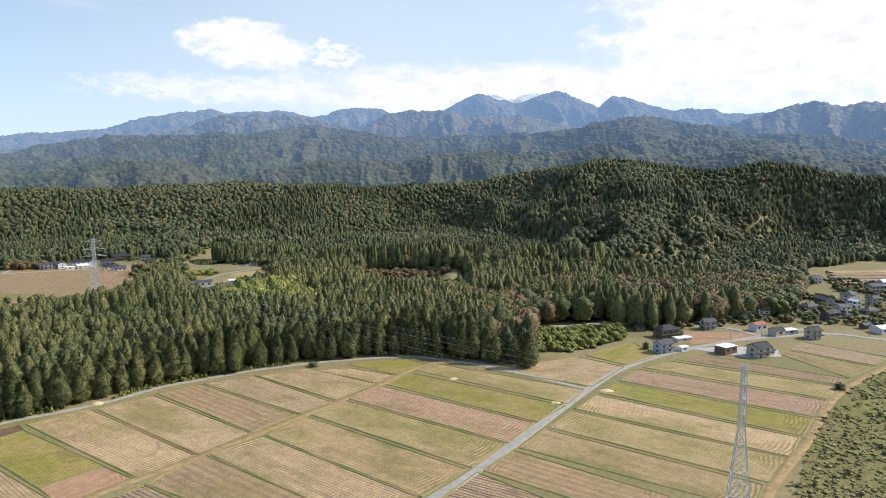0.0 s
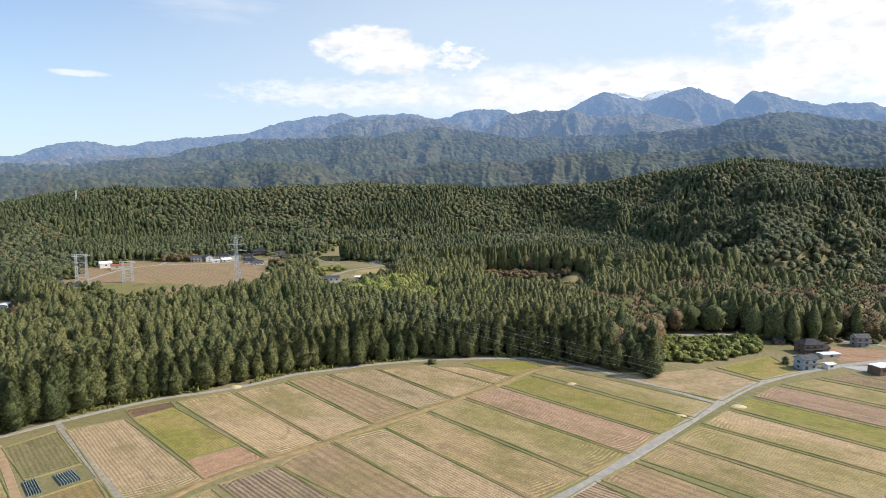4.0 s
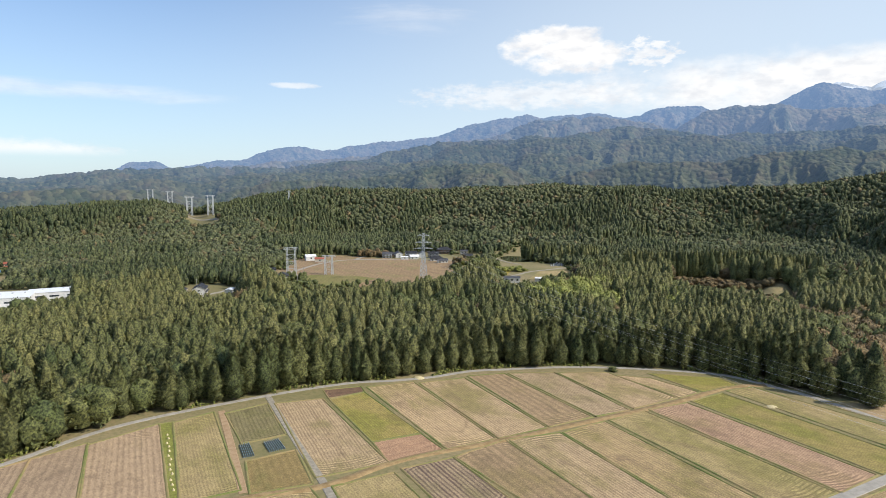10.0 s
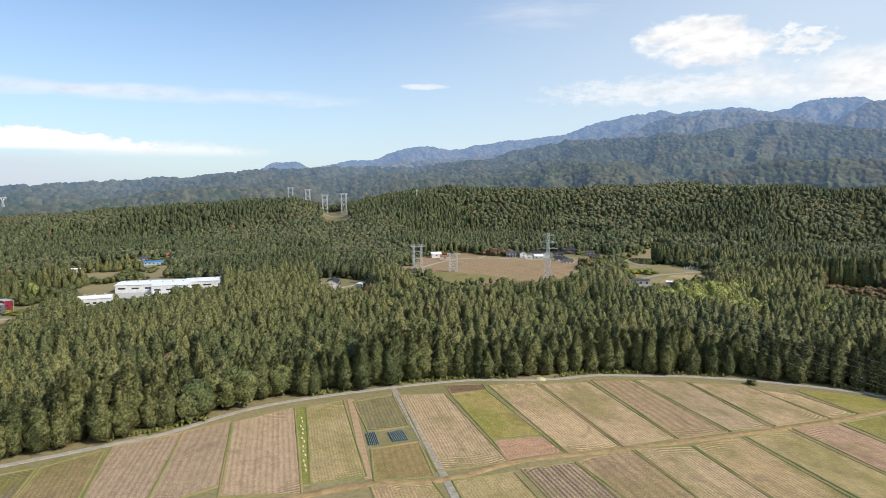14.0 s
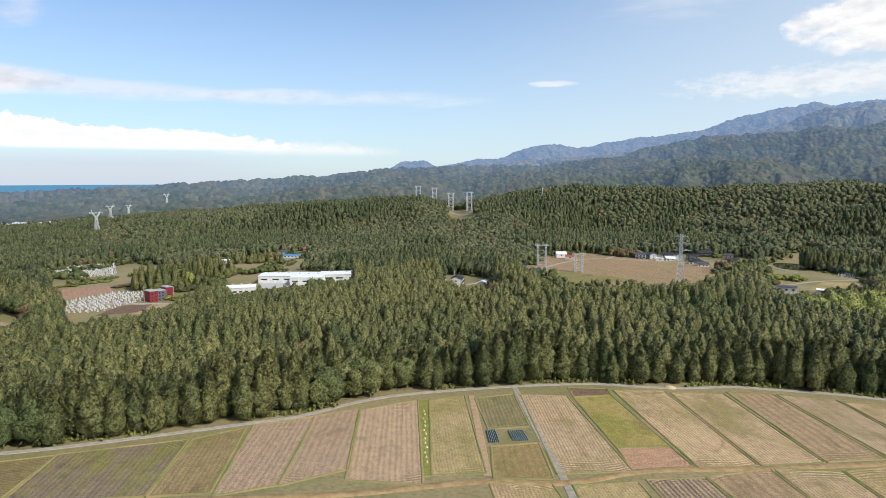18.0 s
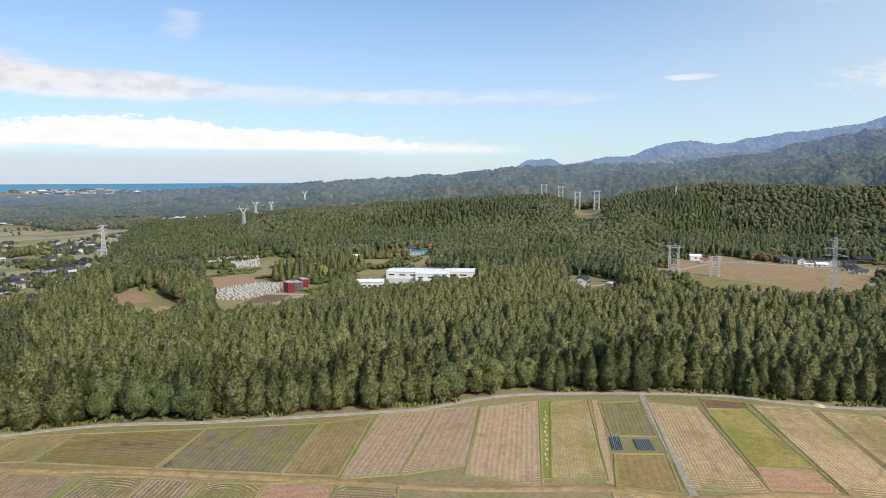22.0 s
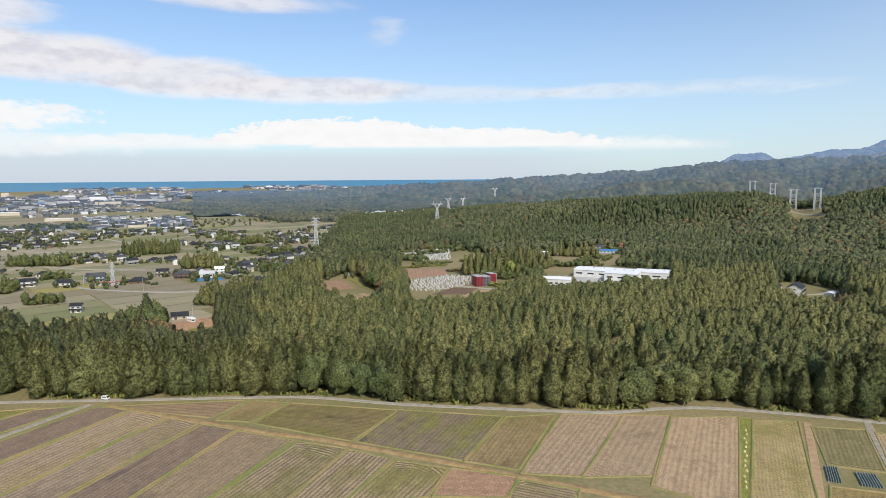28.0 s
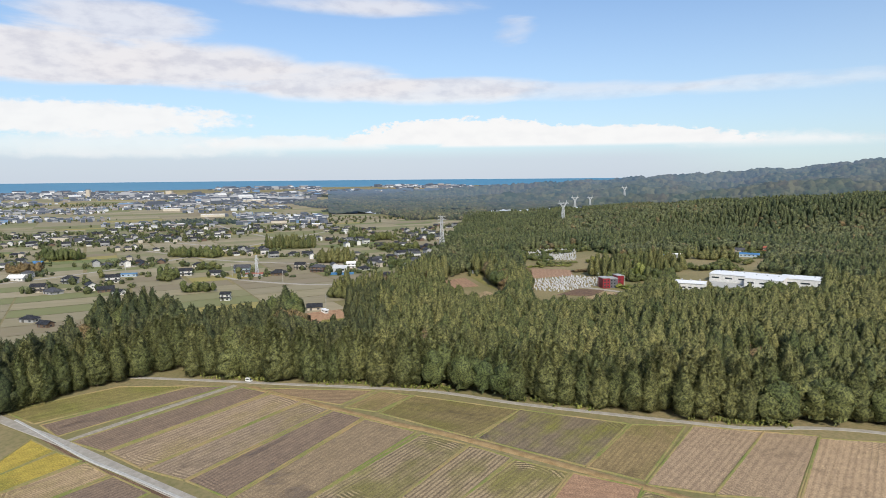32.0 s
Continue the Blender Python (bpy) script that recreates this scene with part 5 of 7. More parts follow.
# farms round the brown field and the pond
for hx, hy, ht, hw, hf, hm, hr, hs, hl in (
        (-437, 722, 130, 17, 2, WHITE, GREY_TILE, "gable", "white gabled farmhouse behind the brown field"), (-424, 733, 40, 17, 2, WHITE, BLACK_TILE, "gable", "white storehouse wing with black tiles"),
        (-413, 722, 40, 13, 1, WHITE, WHITE_ROOF, "gable", "low white annexe with a pale roof"), (-455, 731, 40, 19, 1, WOOD_WALL, BLACK_TILE, "hip", "low dark-roofed farmhouse behind the brown field"),
        (-401, 786, 40, 24, 2, WOOD_WALL, BLACK_TILE, "hip", "large farmhouse with a black hipped roof"), (-376, 716, 35, 20, 1, WHITE, BLACK_TILE, "hip", "low white house with a black roof near the pylon"),
        (-395, 742, 35, 16, 2, GREY_WALL, BLACK_TILE, "gable", "grey farmhouse with black gables behind the pylon"), (-369, 782, 30, 11, 2, CREAM, GREY_TILE, "gable", "tall narrow cream house"),
        (-352, 760, 60, 14, 1, WOOD_WALL, BLACK_TILE, "gable", "dark barn-like house beside the lane"),
        (-612, 722, 50, 20, 1, WOOD_WALL, BLACK_TILE, "hip", "dark farmhouse at the wood's edge"), (-590, 726, 140, 18, 1, GREY_WALL, BLACK_TILE, "gable", "long low house at the wood's edge"),
        (-610, 690, 60, 15, 1, GREY_WALL, GREY_TILE, "gable", "low grey house beside a lane"), (-440, 499, 130, 20, 2, WHITE, BLACK_TILE, "hip", "white house with a broad black roof among cedars"),
        (-480, 524, 60, 13, 2, WHITE, GREY_TILE, "gable", "small white gabled house among cedars"), (-469, 516, 150, 12, 1, WOOD_WALL, BLACK_TILE, "gable", "low dark house among cedars"),
        (-454, 405, 130, 21, 2, WHITE, BLACK_TILE, "gable", "white farmhouse with a large black gable roof among cedars")):
    house(hx, hy, ht, hw, hw * 0.62, hf, hm, hr, hs, hl)
house(-448, 712, 30, 15, 10, 2, WHITE, GREY_TILE, "gable", "white gabled house beside the lane of the brown field")
house(-409, 736, 120, 16, 10, 2, WHITE, GREY_TILE, "gable", "white two-storey house with a grey roof at the field's end")
house(-360, 700, 45, 15, 9, 1, WHITE, GREY_TILE, "gable", "low white house with a grey roof beside the field")
shed(-419, 708, 35, 9, 6, 3.4, WHITE, WHITE_ROOF, "white garage beside the lane of the brown field", 0.1, "garage")
shed(-522, 645, 50, 13, 9, 5.5, WHITE, WHITE_ROOF, "small white barn beside the lane", 0.25, "barn")
shed(-501, 637, 40, 12, 7, 4.2, CREAM, RUST_ROOF, "tan barn with a rusty roof", 0.25, "barn")
shed(-466, 395, 130, 11, 8, 4.6, CREAM, BLACK_TILE, "cream storehouse beside the clearing farmhouse", 0.25, "storehouse")
shed(-436, 423, 120, 12, 6, 3.0, WHITE, WHITE_ROOF, "low white garage in the forest clearing", 0.1, "garage", 3)
shed(-341, 836, 20, 14, 8, 4.2, WHITE, WHITE_ROOF, "white hut beside the pond", 0.15, "hut")
shed(-226, 592, 20, 16, 9, 5.0, WHITE, GREY_TILE, "white hall behind the cedars", 0.15, "hall", 3)
shed(-203, 609, 20, 9, 6, 3.4, GREY_WALL, WHITE_ROOF, "grey shed near the graveyard", 0.15)
shed(-181, 598, 15, 27, 12, 5.0, WHITE, WHITE_ROOF, "long white hall with a pale roof", 0.08, "hall", 5)
shed(-166, 612, 15, 12, 6, 3.4, GREY_WALL, GREY_TILE, "low grey tiled annexe", 0.15)

# the works: white halls between the trees
def hall(x, y, turn, w, d, h, label, pitch=0.06, bays=6, open_bay=False):
    top = tagged(new("factory_hall"), label, "factory", "factory halls")
    rise = d * pitch
    gabled_walls(w, d, -0.5, h, rise).make("wall", WHITE, top)
    gable(w, d, h, rise, 0.5, 0.25).make("roof", WHITE_ROOF, top)
    for i in range(bays):
        wx = -w / 2 + (i + 0.5) * w / bays
        window(top, wx, -d / 2 - 0.04, h * 0.45, w / bays * 0.55, 1.4, 0)
        window(top, wx, d / 2 + 0.04, h * 0.45, w / bays * 0.55, 1.4, 180)
    if open_bay:
        Shape().box(-w / 2 - 0.12, -w / 2 + 0.05, -d * 0.3, d * 0.3, 0, h * 0.75).make("shutter", SLATE_WALL, top, "dark roller shutter")
    for i in range(3):
        Shape().box(-w * 0.3 + i * w * 0.3 - 0.6, -w * 0.3 + i * w * 0.3 + 0.6, -0.6, 0.6, h + rise + 0.1, h + rise + 1.3).make("roof_vent", STEEL, top, "small metal roof vent")
    top.matrix_basis = pose(x, y, float(height(x, y)), 0, 0, turn)


hall(-536, 224, 62, 24, 17, 7.5, "white hall with a shallow pale roof beside cedars", 0.07, 5)
hall(-584, 283, 50, 34, 26, 7.0, "long white factory hall among cedars", 0.03, 3)
hall(-554, 300, 50, 30, 34, 8.0, "broad white factory hall with an open loading bay", 0.02, 3, True)
hall(-546, 338, 55, 52, 24, 7.5, "long low white factory wing with roof vents", 0.03, 4)
hall(-516, 350, 55, 16, 10, 6.0, "small white factory office", 0.05, 4)
hall(-518, 302, 50, 12, 10, 4.5, "white canopy block at the loading yard", 0.03, 3, True)

# the red block at the graveyard
red = tagged(new("red_building"), "dark red and slate grey two-storey block by the graveyard", "building")
Shape().box(-10, -3.2, -6, 6, -0.4, 9.0).make("wall", RED_WALL, red, "dark red cladding")
Shape().box(-3.2, 4.4, -5.2, 5.6, -0.4, 8.4).make("wall", SLATE_WALL, red, "slate grey cladding")
Shape().box(4.4, 10, -4.4, 6, -0.4, 10.5).make("wall", RED_WALL, red, "dark red cladding")
for a, b, c, d, h in ((-10.2, -3.0, -6.2, 6.2, 9.0), (-3.0, 4.2, -5.4, 5.8, 8.4), (4.2, 10.2, -4.6, 6.2, 10.5)):
    Shape().box(a, b, c, d, h, h + 0.4).make("roof", GREY_WALL, red, "flat grey roof")
for f in range(3):
    for wx, wy in ((-8.2, -6.03), (-5.2, -6.03), (-1.6, -5.23), (1.2, -5.23), (6.4, -4.43)):
        window(red, wx, wy, 1.0 + 2.6 * f, 1.4, 1.3, 0)
red.matrix_basis = pose(-558, 161, 0, 0, 0, 98)

shed(-748, 272, 70, 14, 7, 4.0, WHITE, BLUE_ROOF, "white shed with a bright blue roof", 0.15)
shed(-756, 296, 70, 16, 8, 4.0, GREY_WALL, WHITE_ROOF, "grey shed with a pale roof", 0.12)
shed(-752, 384, 60, 22, 9, 3.6, PALE_BLUE, BLUE_ROOF, "long low greenhouse with a pale blue roof", 0.15, "greenhouse", 5)
house(-780, 386, 60, 12, 9, 2, CREAM, GREY_TILE, "gable", "cream house on the edge of the hill woods")
house(-790, 426, 50, 10, 8, 2, CREAM, RUST_ROOF, "gable", "pinkish house with a rusty roof at the wood's edge")
shed(-570, 206, 98, 14, 6, 3.4, GREY_WALL, WHITE_ROOF, "low grey shed beside the road", 0.1)

# farms on the near side of the plain
for hx, hy, ht, hw, hf, hm, hr, hs, hl in (
        (-617, -308, 110, 14, 2, WHITE, BLACK_TILE, "gable", "white two-storey house standing alone on the plain"), (-612, -346, 80, 15, 2, GREY_WALL, BLACK_TILE, "hip", "grey farmhouse with hipped black tiles"),
        (-567, -349, 100, 14, 2, CREAM, BLACK_TILE, "gable", "cream gabled farmhouse behind the cedars"), (-558, -331, 60, 18, 1, GREY_WALL, GREY_TILE, "hip", "low farmhouse with a broad grey roof"),
        (-573, -306, 40, 14, 2, WHITE, BLACK_TILE, "gable", "white farmhouse with steep black gables"), (-565, -289, 120, 16, 1, WOOD_WALL, BLACK_TILE, "gable", "dark barn-like house with a black roof"),
        (-551, -271, 70, 12, 1, WHITE, BLACK_TILE, "gable", "low white house at the edge of the cedars"), (-727, -368, 80, 15, 1, CREAM, GREY_TILE, "hip", "low cream farmhouse beside the lane"),
        (-740, -357, 20, 13, 1, GREY_WALL, BLACK_TILE, "gable", "low black-roofed house beside the lane"), (-751, -343, 90, 14, 1, WOOD_WALL, BLACK_TILE, "hip", "low dark farmhouse on the plain"),
        (-655, -252, 110, 14, 2, WHITE, BLACK_TILE, "gable", "white gabled house with black tiles on the plain"), (-669, -268, 70, 16, 1, GREY_WALL, BLACK_TILE, "hip", "low farmhouse with a black hipped roof"),
        (-721, -262, 80, 15, 1, WHITE, BLACK_TILE, "hip", "white farmhouse with a dark roof among hedges"), (-657, -222, 90, 15, 1, WHITE, BLACK_TILE, "gable", "long white house with a black roof by the road"),
        (-748, -459, 90, 13, 1, WOOD_WALL, BLUE_ROOF, "gable", "dark house with a blue roof edge"), (-776, -496, 80, 13, 1, GREY_WALL, BLACK_TILE, "gable", "low house by the copse"),
        (-637, -412, 90, 18, 1, WHITE, WHITE_ROOF, "gable", "white building with a pale roof on the plain"), (-652, -411, 90, 12, 2, WHITE, GREY_TILE, "hip", "white two-storey house beside a pale shed"),
        (-672, -199, 95, 19, 2, PALE_BLUE, GREY_TILE, "gable", "large pale blue two-storey building with a grey roof"), (-652, -156, 100, 19, 1, WOOD_WALL, BLACK_TILE, "hip", "low farmhouse with a wide black roof"),
        (-692, -142, 90, 13, 2, CREAM, BLACK_TILE, "gable", "cream gabled house by the lane"), (-671, -119, 80, 17, 2, BROWN_WALL, GREY_TILE, "hip", "large brown farmhouse with a grey hipped roof"),
        (-697, -87, 90, 11, 2, WHITE, WHITE_ROOF, "gable", "white house with a pale roof"), (-814, -175, 80, 16, 1, GREY_WALL, BLACK_TILE, "hip", "dark-roofed farmhouse below the copse"),
        (-818, -158, 95, 16, 1, WHITE, BLACK_TILE, "gable", "white-walled farmhouse below the copse"), (-904, -229, 80, 18, 1, WHITE, BLACK_TILE, "hip", "square white farmhouse on the plain"),
        (-621, -33, 60, 14, 1, WHITE, BLACK_TILE, "gable", "white farmhouse beside the cedar tongue"), (-661, -23, 120, 14, 1, WOOD_WALL, BLACK_TILE, "gable", "black-roofed farmhouse near the cedars"),
        (-680, -14, 80, 15, 2, WHITE, BLACK_TILE, "gable", "white two-storey farmhouse near the cedars"), (-633, -44, 100, 12, 1, WOOD_WALL, BLACK_TILE, "hip", "low black-roofed house with hedges"),
        (-700, -32, 70, 12, 1, CREAM, WHITE_ROOF, "gable", "cream house with a pale roof"), (-476, -88, 100, 13, 1, CREAM, BLACK_TILE, "gable", "old farmhouse with a black roof beside scrap heaps"),
        (-520, -116, 100, 10, 1, WOOD_WALL, BLACK_TILE, "gable", "dark shed-like house behind the trees"), (-518, -168, 90, 9, 2, WHITE, BLACK_TILE, "gable", "white house half hidden by the cedars"),
        (-447, -283, 80, 13, 1, GREY_WALL, BLACK_TILE, "hip", "low dark-roofed house in a gap of the cedars"), (-430, -262, 70, 11, 1, WOOD_WALL, BLACK_TILE, "gable", "old dark house in a gap of the cedars")):
    house(hx, hy, ht, hw, hw * 0.64, hf, hm, hr, hs, hl, group="farms on the plain")
shed(-644, -181, 95, 22, 8, 3.2, GREY_WALL, RUST_ROOF, "long low shed with a reddish roof", 0.08, "warehouse", 4)
shed(-667, -95, 95, 14, 8, 5.0, STEEL, STEEL, "silver corrugated metal warehouse", 0.3, "warehouse", 2)
shed(-653, -309, 100, 15, 6, 3.0, PALE_BLUE, BLUE_ROOF, "low blue-roofed machine shed", 0.12, "barn", 3)
shed(-649, -92, 95, 26, 3, 2.2, BLUE_ROOF, BLUE_ROOF, "long blue tarpaulin fence", 0.02, "fence", 1)
for i in range(3):
    shed(-467 + i * 2.2, -80 + i * 1.5, 100, 3.0, 2.4, 2.6, WHITE, WHITE_ROOF, "small white tank house by the farm", 0.05, "tank", 1)

# graves
def stones(name, poly, step, label, low=1.0, high=2.3):
    xs, ys = [p[0] for p in poly], [p[1] for p in poly]
    gx, gy = np.meshgrid(np.arange(min(xs), max(xs), step), np.arange(min(ys), max(ys), step * 1.4))
    gx, gy = gx.ravel() + rng.normal(0, 0.55, gx.size), gy.ravel() + rng.normal(0, 0.55, gy.size)
    inside = within(gx, gy, poly) & (rng.random(gx.size) < 0.72)
    s = Shape()
    for px, py in zip(gx[inside], gy[inside]):
        z, h = float(height(px, py)), rng.uniform(low, high)
        s.box(px - 0.75, px + 0.75, py - 0.6, py + 0.6, z - 0.1, z + 0.4)
        s.box(px - 0.3, px + 0.3, py - 0.3, py + 0.3, z + 0.4, z + h)
    tagged(s.make(name, STONE), label, "graves", kind="stuff")


stones("gravestones", [(-842, 118), (-850, 196), (-738, 172), (-748, 106)], 2.5, "rows of grey gravestones in the upper graveyard")
stones("gravestones", [(-599, 95), (-619, 139), (-610, 165), (-575, 168), (-562, 147), (-537, 110), (-549, 89)], 2.6, "crowded grey gravestones beside the red block")
stones("gravestones", [(-232, 724), (-200, 738), (-196, 754), (-228, 742)], 2.6, "row of pale gravestones below tall cedars", 2.0, 3.4)
stones("gravestones", [(54, 792), (108, 800), (104, 812), (60, 812)], 2.6, "pale gravestones on the wooded slope", 2.0, 3.4)

# ---- pylons ----
def braced(s, z0, z1, w0, w1, panels, thick):
    """Four legs with crossed bracing on each side."""
    for i in range(panels):
        a, b = z0 + (z1 - z0) * i / panels, z0 + (z1 - z0) * (i + 1) / panels
        u, v = (w0 + (w1 - w0) * i / panels) / 2, (w0 + (w1 - w0) * (i + 1) / panels) / 2
        lo = [(-u, -u, a), (u, -u, a), (u, u, a), (-u, u, a)]
        hi = [(-v, -v, b), (v, -v, b), (v, v, b), (-v, v, b)]
        for k in range(4):
            s.beam(lo[k], hi[k], thick * 1.5)
            s.beam(lo[k], hi[(k + 1) % 4], thick)
            s.beam(lo[(k + 1) % 4], hi[k], thick)
            s.beam(hi[k], hi[(k + 1) % 4], thick)


def arm(s, z, reach, root, drop, thick):
    for side in (-1, 1):
        tip = (side * reach, 0, z)
        for e in (-1, 1):
            s.beam((side * root / 2, e * root / 2, z + drop), tip, thick)
            s.beam((side * root / 2, e * root / 2, z), tip, thick)
        for f in (0.35, 0.7):
            q = side * (root / 2 + (reach - root / 2) * f)
            s.beam((q, 0, z + drop * (1 - f)), (q, 0, z), thick * 0.8)


def insulators(s, z, reach):
    for side in (-1, 1):
        s.beam((side * reach, 0, z), (side * reach, 0, z - 1.8), 0.28)


def pylon(x, y, turn, tall, base, waist, arms, thick=0.22, label="tall galvanised lattice pylon", z=None, sink=0.5):
    top = tagged(new("pylon"), label, "pylon", "pylons of the power line")
    for i in range(4):
        cx, cy = (-1, 1, 1, -1)[i] * base / 2, (-1, -1, 1, 1)[i] * base / 2
        Shape().box(cx - 0.6, cx + 0.6, cy - 0.6, cy + 0.6, -sink, 0.5).make("footing", CONCRETE, top)
    s = Shape()
    braced(s, 0, tall * 0.62, base, waist, 7, thick)
    s.make("lower_body", STEEL, top)
    s = Shape()
    braced(s, tall * 0.62, tall, waist, waist * 0.7, 8, thick * 0.8)
    s.make("upper_body", STEEL, top)
    for at, reach in arms:
        s = Shape()
        arm(s, tall * at, reach, waist * 0.85, 1.6, thick * 0.8)
        ob = s.make("crossarm", STEEL, top)
        s = Shape()
        insulators(s, tall * at, reach)
        s.make("insulator", GREY_WALL, ob)
    top.matrix_basis = pose(x, y, float(height(x, y)) if z is None else z, 0, 0, turn)
    return top


def portal(x, y, turn, tall, span, thick=0.22, label="white double-mast portal pylon", z=None):
    """Two lattice masts joined by a beam on top."""
    top = tagged(new("portal_pylon"), label, "pylon", "portal pylons")
    for side in (-1, 1):
        s = Shape()
        braced(s, 0, tall, 2.2, 1.6, 8, thick)
        ob = s.make("mast", STEEL, top)
        ob.matrix_basis = pose(side * span / 2, 0, 0)
    for f in (0.25, 0.5, 0.75):
        s = Shape()
        s.beam((-span / 2, 0, tall * f), (span / 2, 0, tall * f), thick * 1.3)
        s.beam((-span / 2, 0, tall * (f - 0.2)), (span / 2, 0, tall * f), thick)
        s.beam((span / 2, 0, tall * (f - 0.2)), (-span / 2, 0, tall * f), thick)
        s.make("brace", STEEL, top)
    s = Shape()
    for dz in (0, 1.6):
        for dy in (-0.8, 0.8):
            s.beam((-span / 2 - 3.5, dy, tall - dz), (span / 2 + 3.5, dy, tall - dz), thick * 1.2)
    for i in range(9):
        q = -span / 2 - 3.0 + i * (span + 6.0) / 8
        s.beam((q, -0.8, tall), (q + 0.8, 0.8, tall - 1.6), thick)
    s.make("crossbeam", STEEL, top)
    top.matrix_basis = pose(x, y, float(height(x, y)) if z is None else z, 0, 0, turn)
    return top


def forked(x, y, turn, tall, thick=0.24, label="grey lattice pylon with a forked head", z=None):
    """A pylon whose head opens into two horns below a wide beam."""
    top = tagged(new("forked_pylon"), label, "pylon", "forked pylons")
    s = Shape()
    braced(s, 0, tall * 0.66, tall * 0.17, tall * 0.065, 6, thick)
    s.make("body", STEEL, top)
    w = tall * 0.065
    for side in (-1, 1):
        s = Shape()
        for e in (-1, 1):
            s.beam((side * w / 2, e * w / 2, tall * 0.66), (side * tall * 0.15, e * w * 0.3, tall * 0.86), thick * 1.3)
            s.beam((-side * w / 4, e * w / 2, tall * 0.66), (side * tall * 0.11, e * w * 0.3, tall * 0.86), thick)
            s.beam((side * tall * 0.15, e * w * 0.3, tall * 0.86), (side * tall * 0.17, 0, tall), thick * 1.2)
        s.make("horn", STEEL, top)
    s = Shape()
    for dz in (0, 0.04):
        for e in (-1, 1):
            s.beam((-tall * 0.26, e * w * 0.3, tall * (0.84 + dz)), (tall * 0.26, e * w * 0.3, tall * (0.84 + dz)), thick)
    for i in range(10):
        q = -tall * 0.26 + i * tall * 0.052
        s.beam((q, -w * 0.3, tall * 0.84), (q + tall * 0.05, w * 0.3, tall * 0.88), thick * 0.8)
    s.make("crossbeam", STEEL, top)
    top.matrix_basis = pose(x, y, float(height(x, y)) if z is None else z, 0, 0, turn)
    return top


pylon(83.4, 171.8, 70, 48.2, 7.2, 1.9, ((0.73, 3.2), (0.82, 3.4), (0.91, 3.2), (0.985, 1.6)), 0.2, "tall slender galvanised lattice pylon standing in the paddies")
pylon(-300, 543, 28, 50, 8.5, 3.0, ((0.70, 9.5), (0.82, 8.0), (0.955, 6.0)), 0.34, "tall galvanised lattice pylon with three crossarms behind the cedars")
portal(-456, 531, 40, 30, 8.5, 0.36, "white double-mast portal pylon beside the brown field")
portal(-423, 553, 40, 21, 7.5, 0.36, "smaller double-mast portal pylon in the brown field")
portal(-966, 845, 50, 36, 9, 0.55, "white portal pylon on the wooded hill")
portal(-918, 851, 50, 37, 9, 0.55, "white portal pylon on the hilltop clearing")
portal(-1128, 937, 50, 42, 9, 0.55, "white portal pylon behind the hill", 40.0)
portal(-1200, 946, 50, 44, 10, 0.55, "white portal pylon far behind the hill", 42.0)
pylon(-823, 957, 40, 26, 4, 2.0, ((0.9, 4),), 0.45, "slim relay tower above the woods")
pylon(-858, 16, 95, 46, 8.0, 3.6, ((0.80, 4.5), (0.9, 5.5), (0.985, 5.0)), 0.42, "dark lattice pylon above the cedar tongue")
forked(-1184, 249, 100, 42, 0.55, "grey forked pylon above the woods")
forked(-1560, 357, 100, 40, 0.6, "grey forked pylon further along the line")
forked(-1700, 430, 100, 34, 0.6, "far grey forked pylon")
forked(-1880, 577, 100, 40, 0.6, "very far grey forked pylon on the slope")
mast = pylon(-643, -176, 95, 22, 4.0, 1.6, ((0.6, 2.4), (0.8, 2.0)), 0.3, "short lattice mast with red and white steel beside the building")

# ---- the plain, its plots, lanes, copses and towns ----
m, n, s = material("plain_plots", 0.95)
tint = n.add("ShaderNodeAttribute", attribute_name="tint").outputs["Fac"]
ramp = n.add("ShaderNodeValToRGB")
ramp.color_ramp.interpolation = "CONSTANT"
for i, (at, c) in enumerate(((0.0, (0.26, 0.22, 0.14)), (0.2, (0.21, 0.20, 0.095)), (0.36, (0.32, 0.27, 0.18)), (0.52, (0.17, 0.18, 0.07)), (0.66, (0.23, 0.185, 0.12)), (0.78, (0.29, 0.245, 0.15)), (0.9, (0.30, 0.25, 0.07)), (0.94, (0.13, 0.165, 0.05)))):
    e = ramp.color_ramp.elements[i] if i < 2 else ramp.color_ramp.elements.new(at)
    e.position, e.color = at, (*c, 1)
n.link(tint, ramp.inputs[0])
speck = n.noise(n.stretch(position(n), 1.0, 0.25, 1.0), 0.12, 5.0, 0.65)
n.link(n.mix(n.ramp(speck, 0.3, 0.7, 0.0, 0.45), ramp.outputs[0], (0.2, 0.18, 0.085)), s.inputs["Base Color"])
PLOT_TONES = m


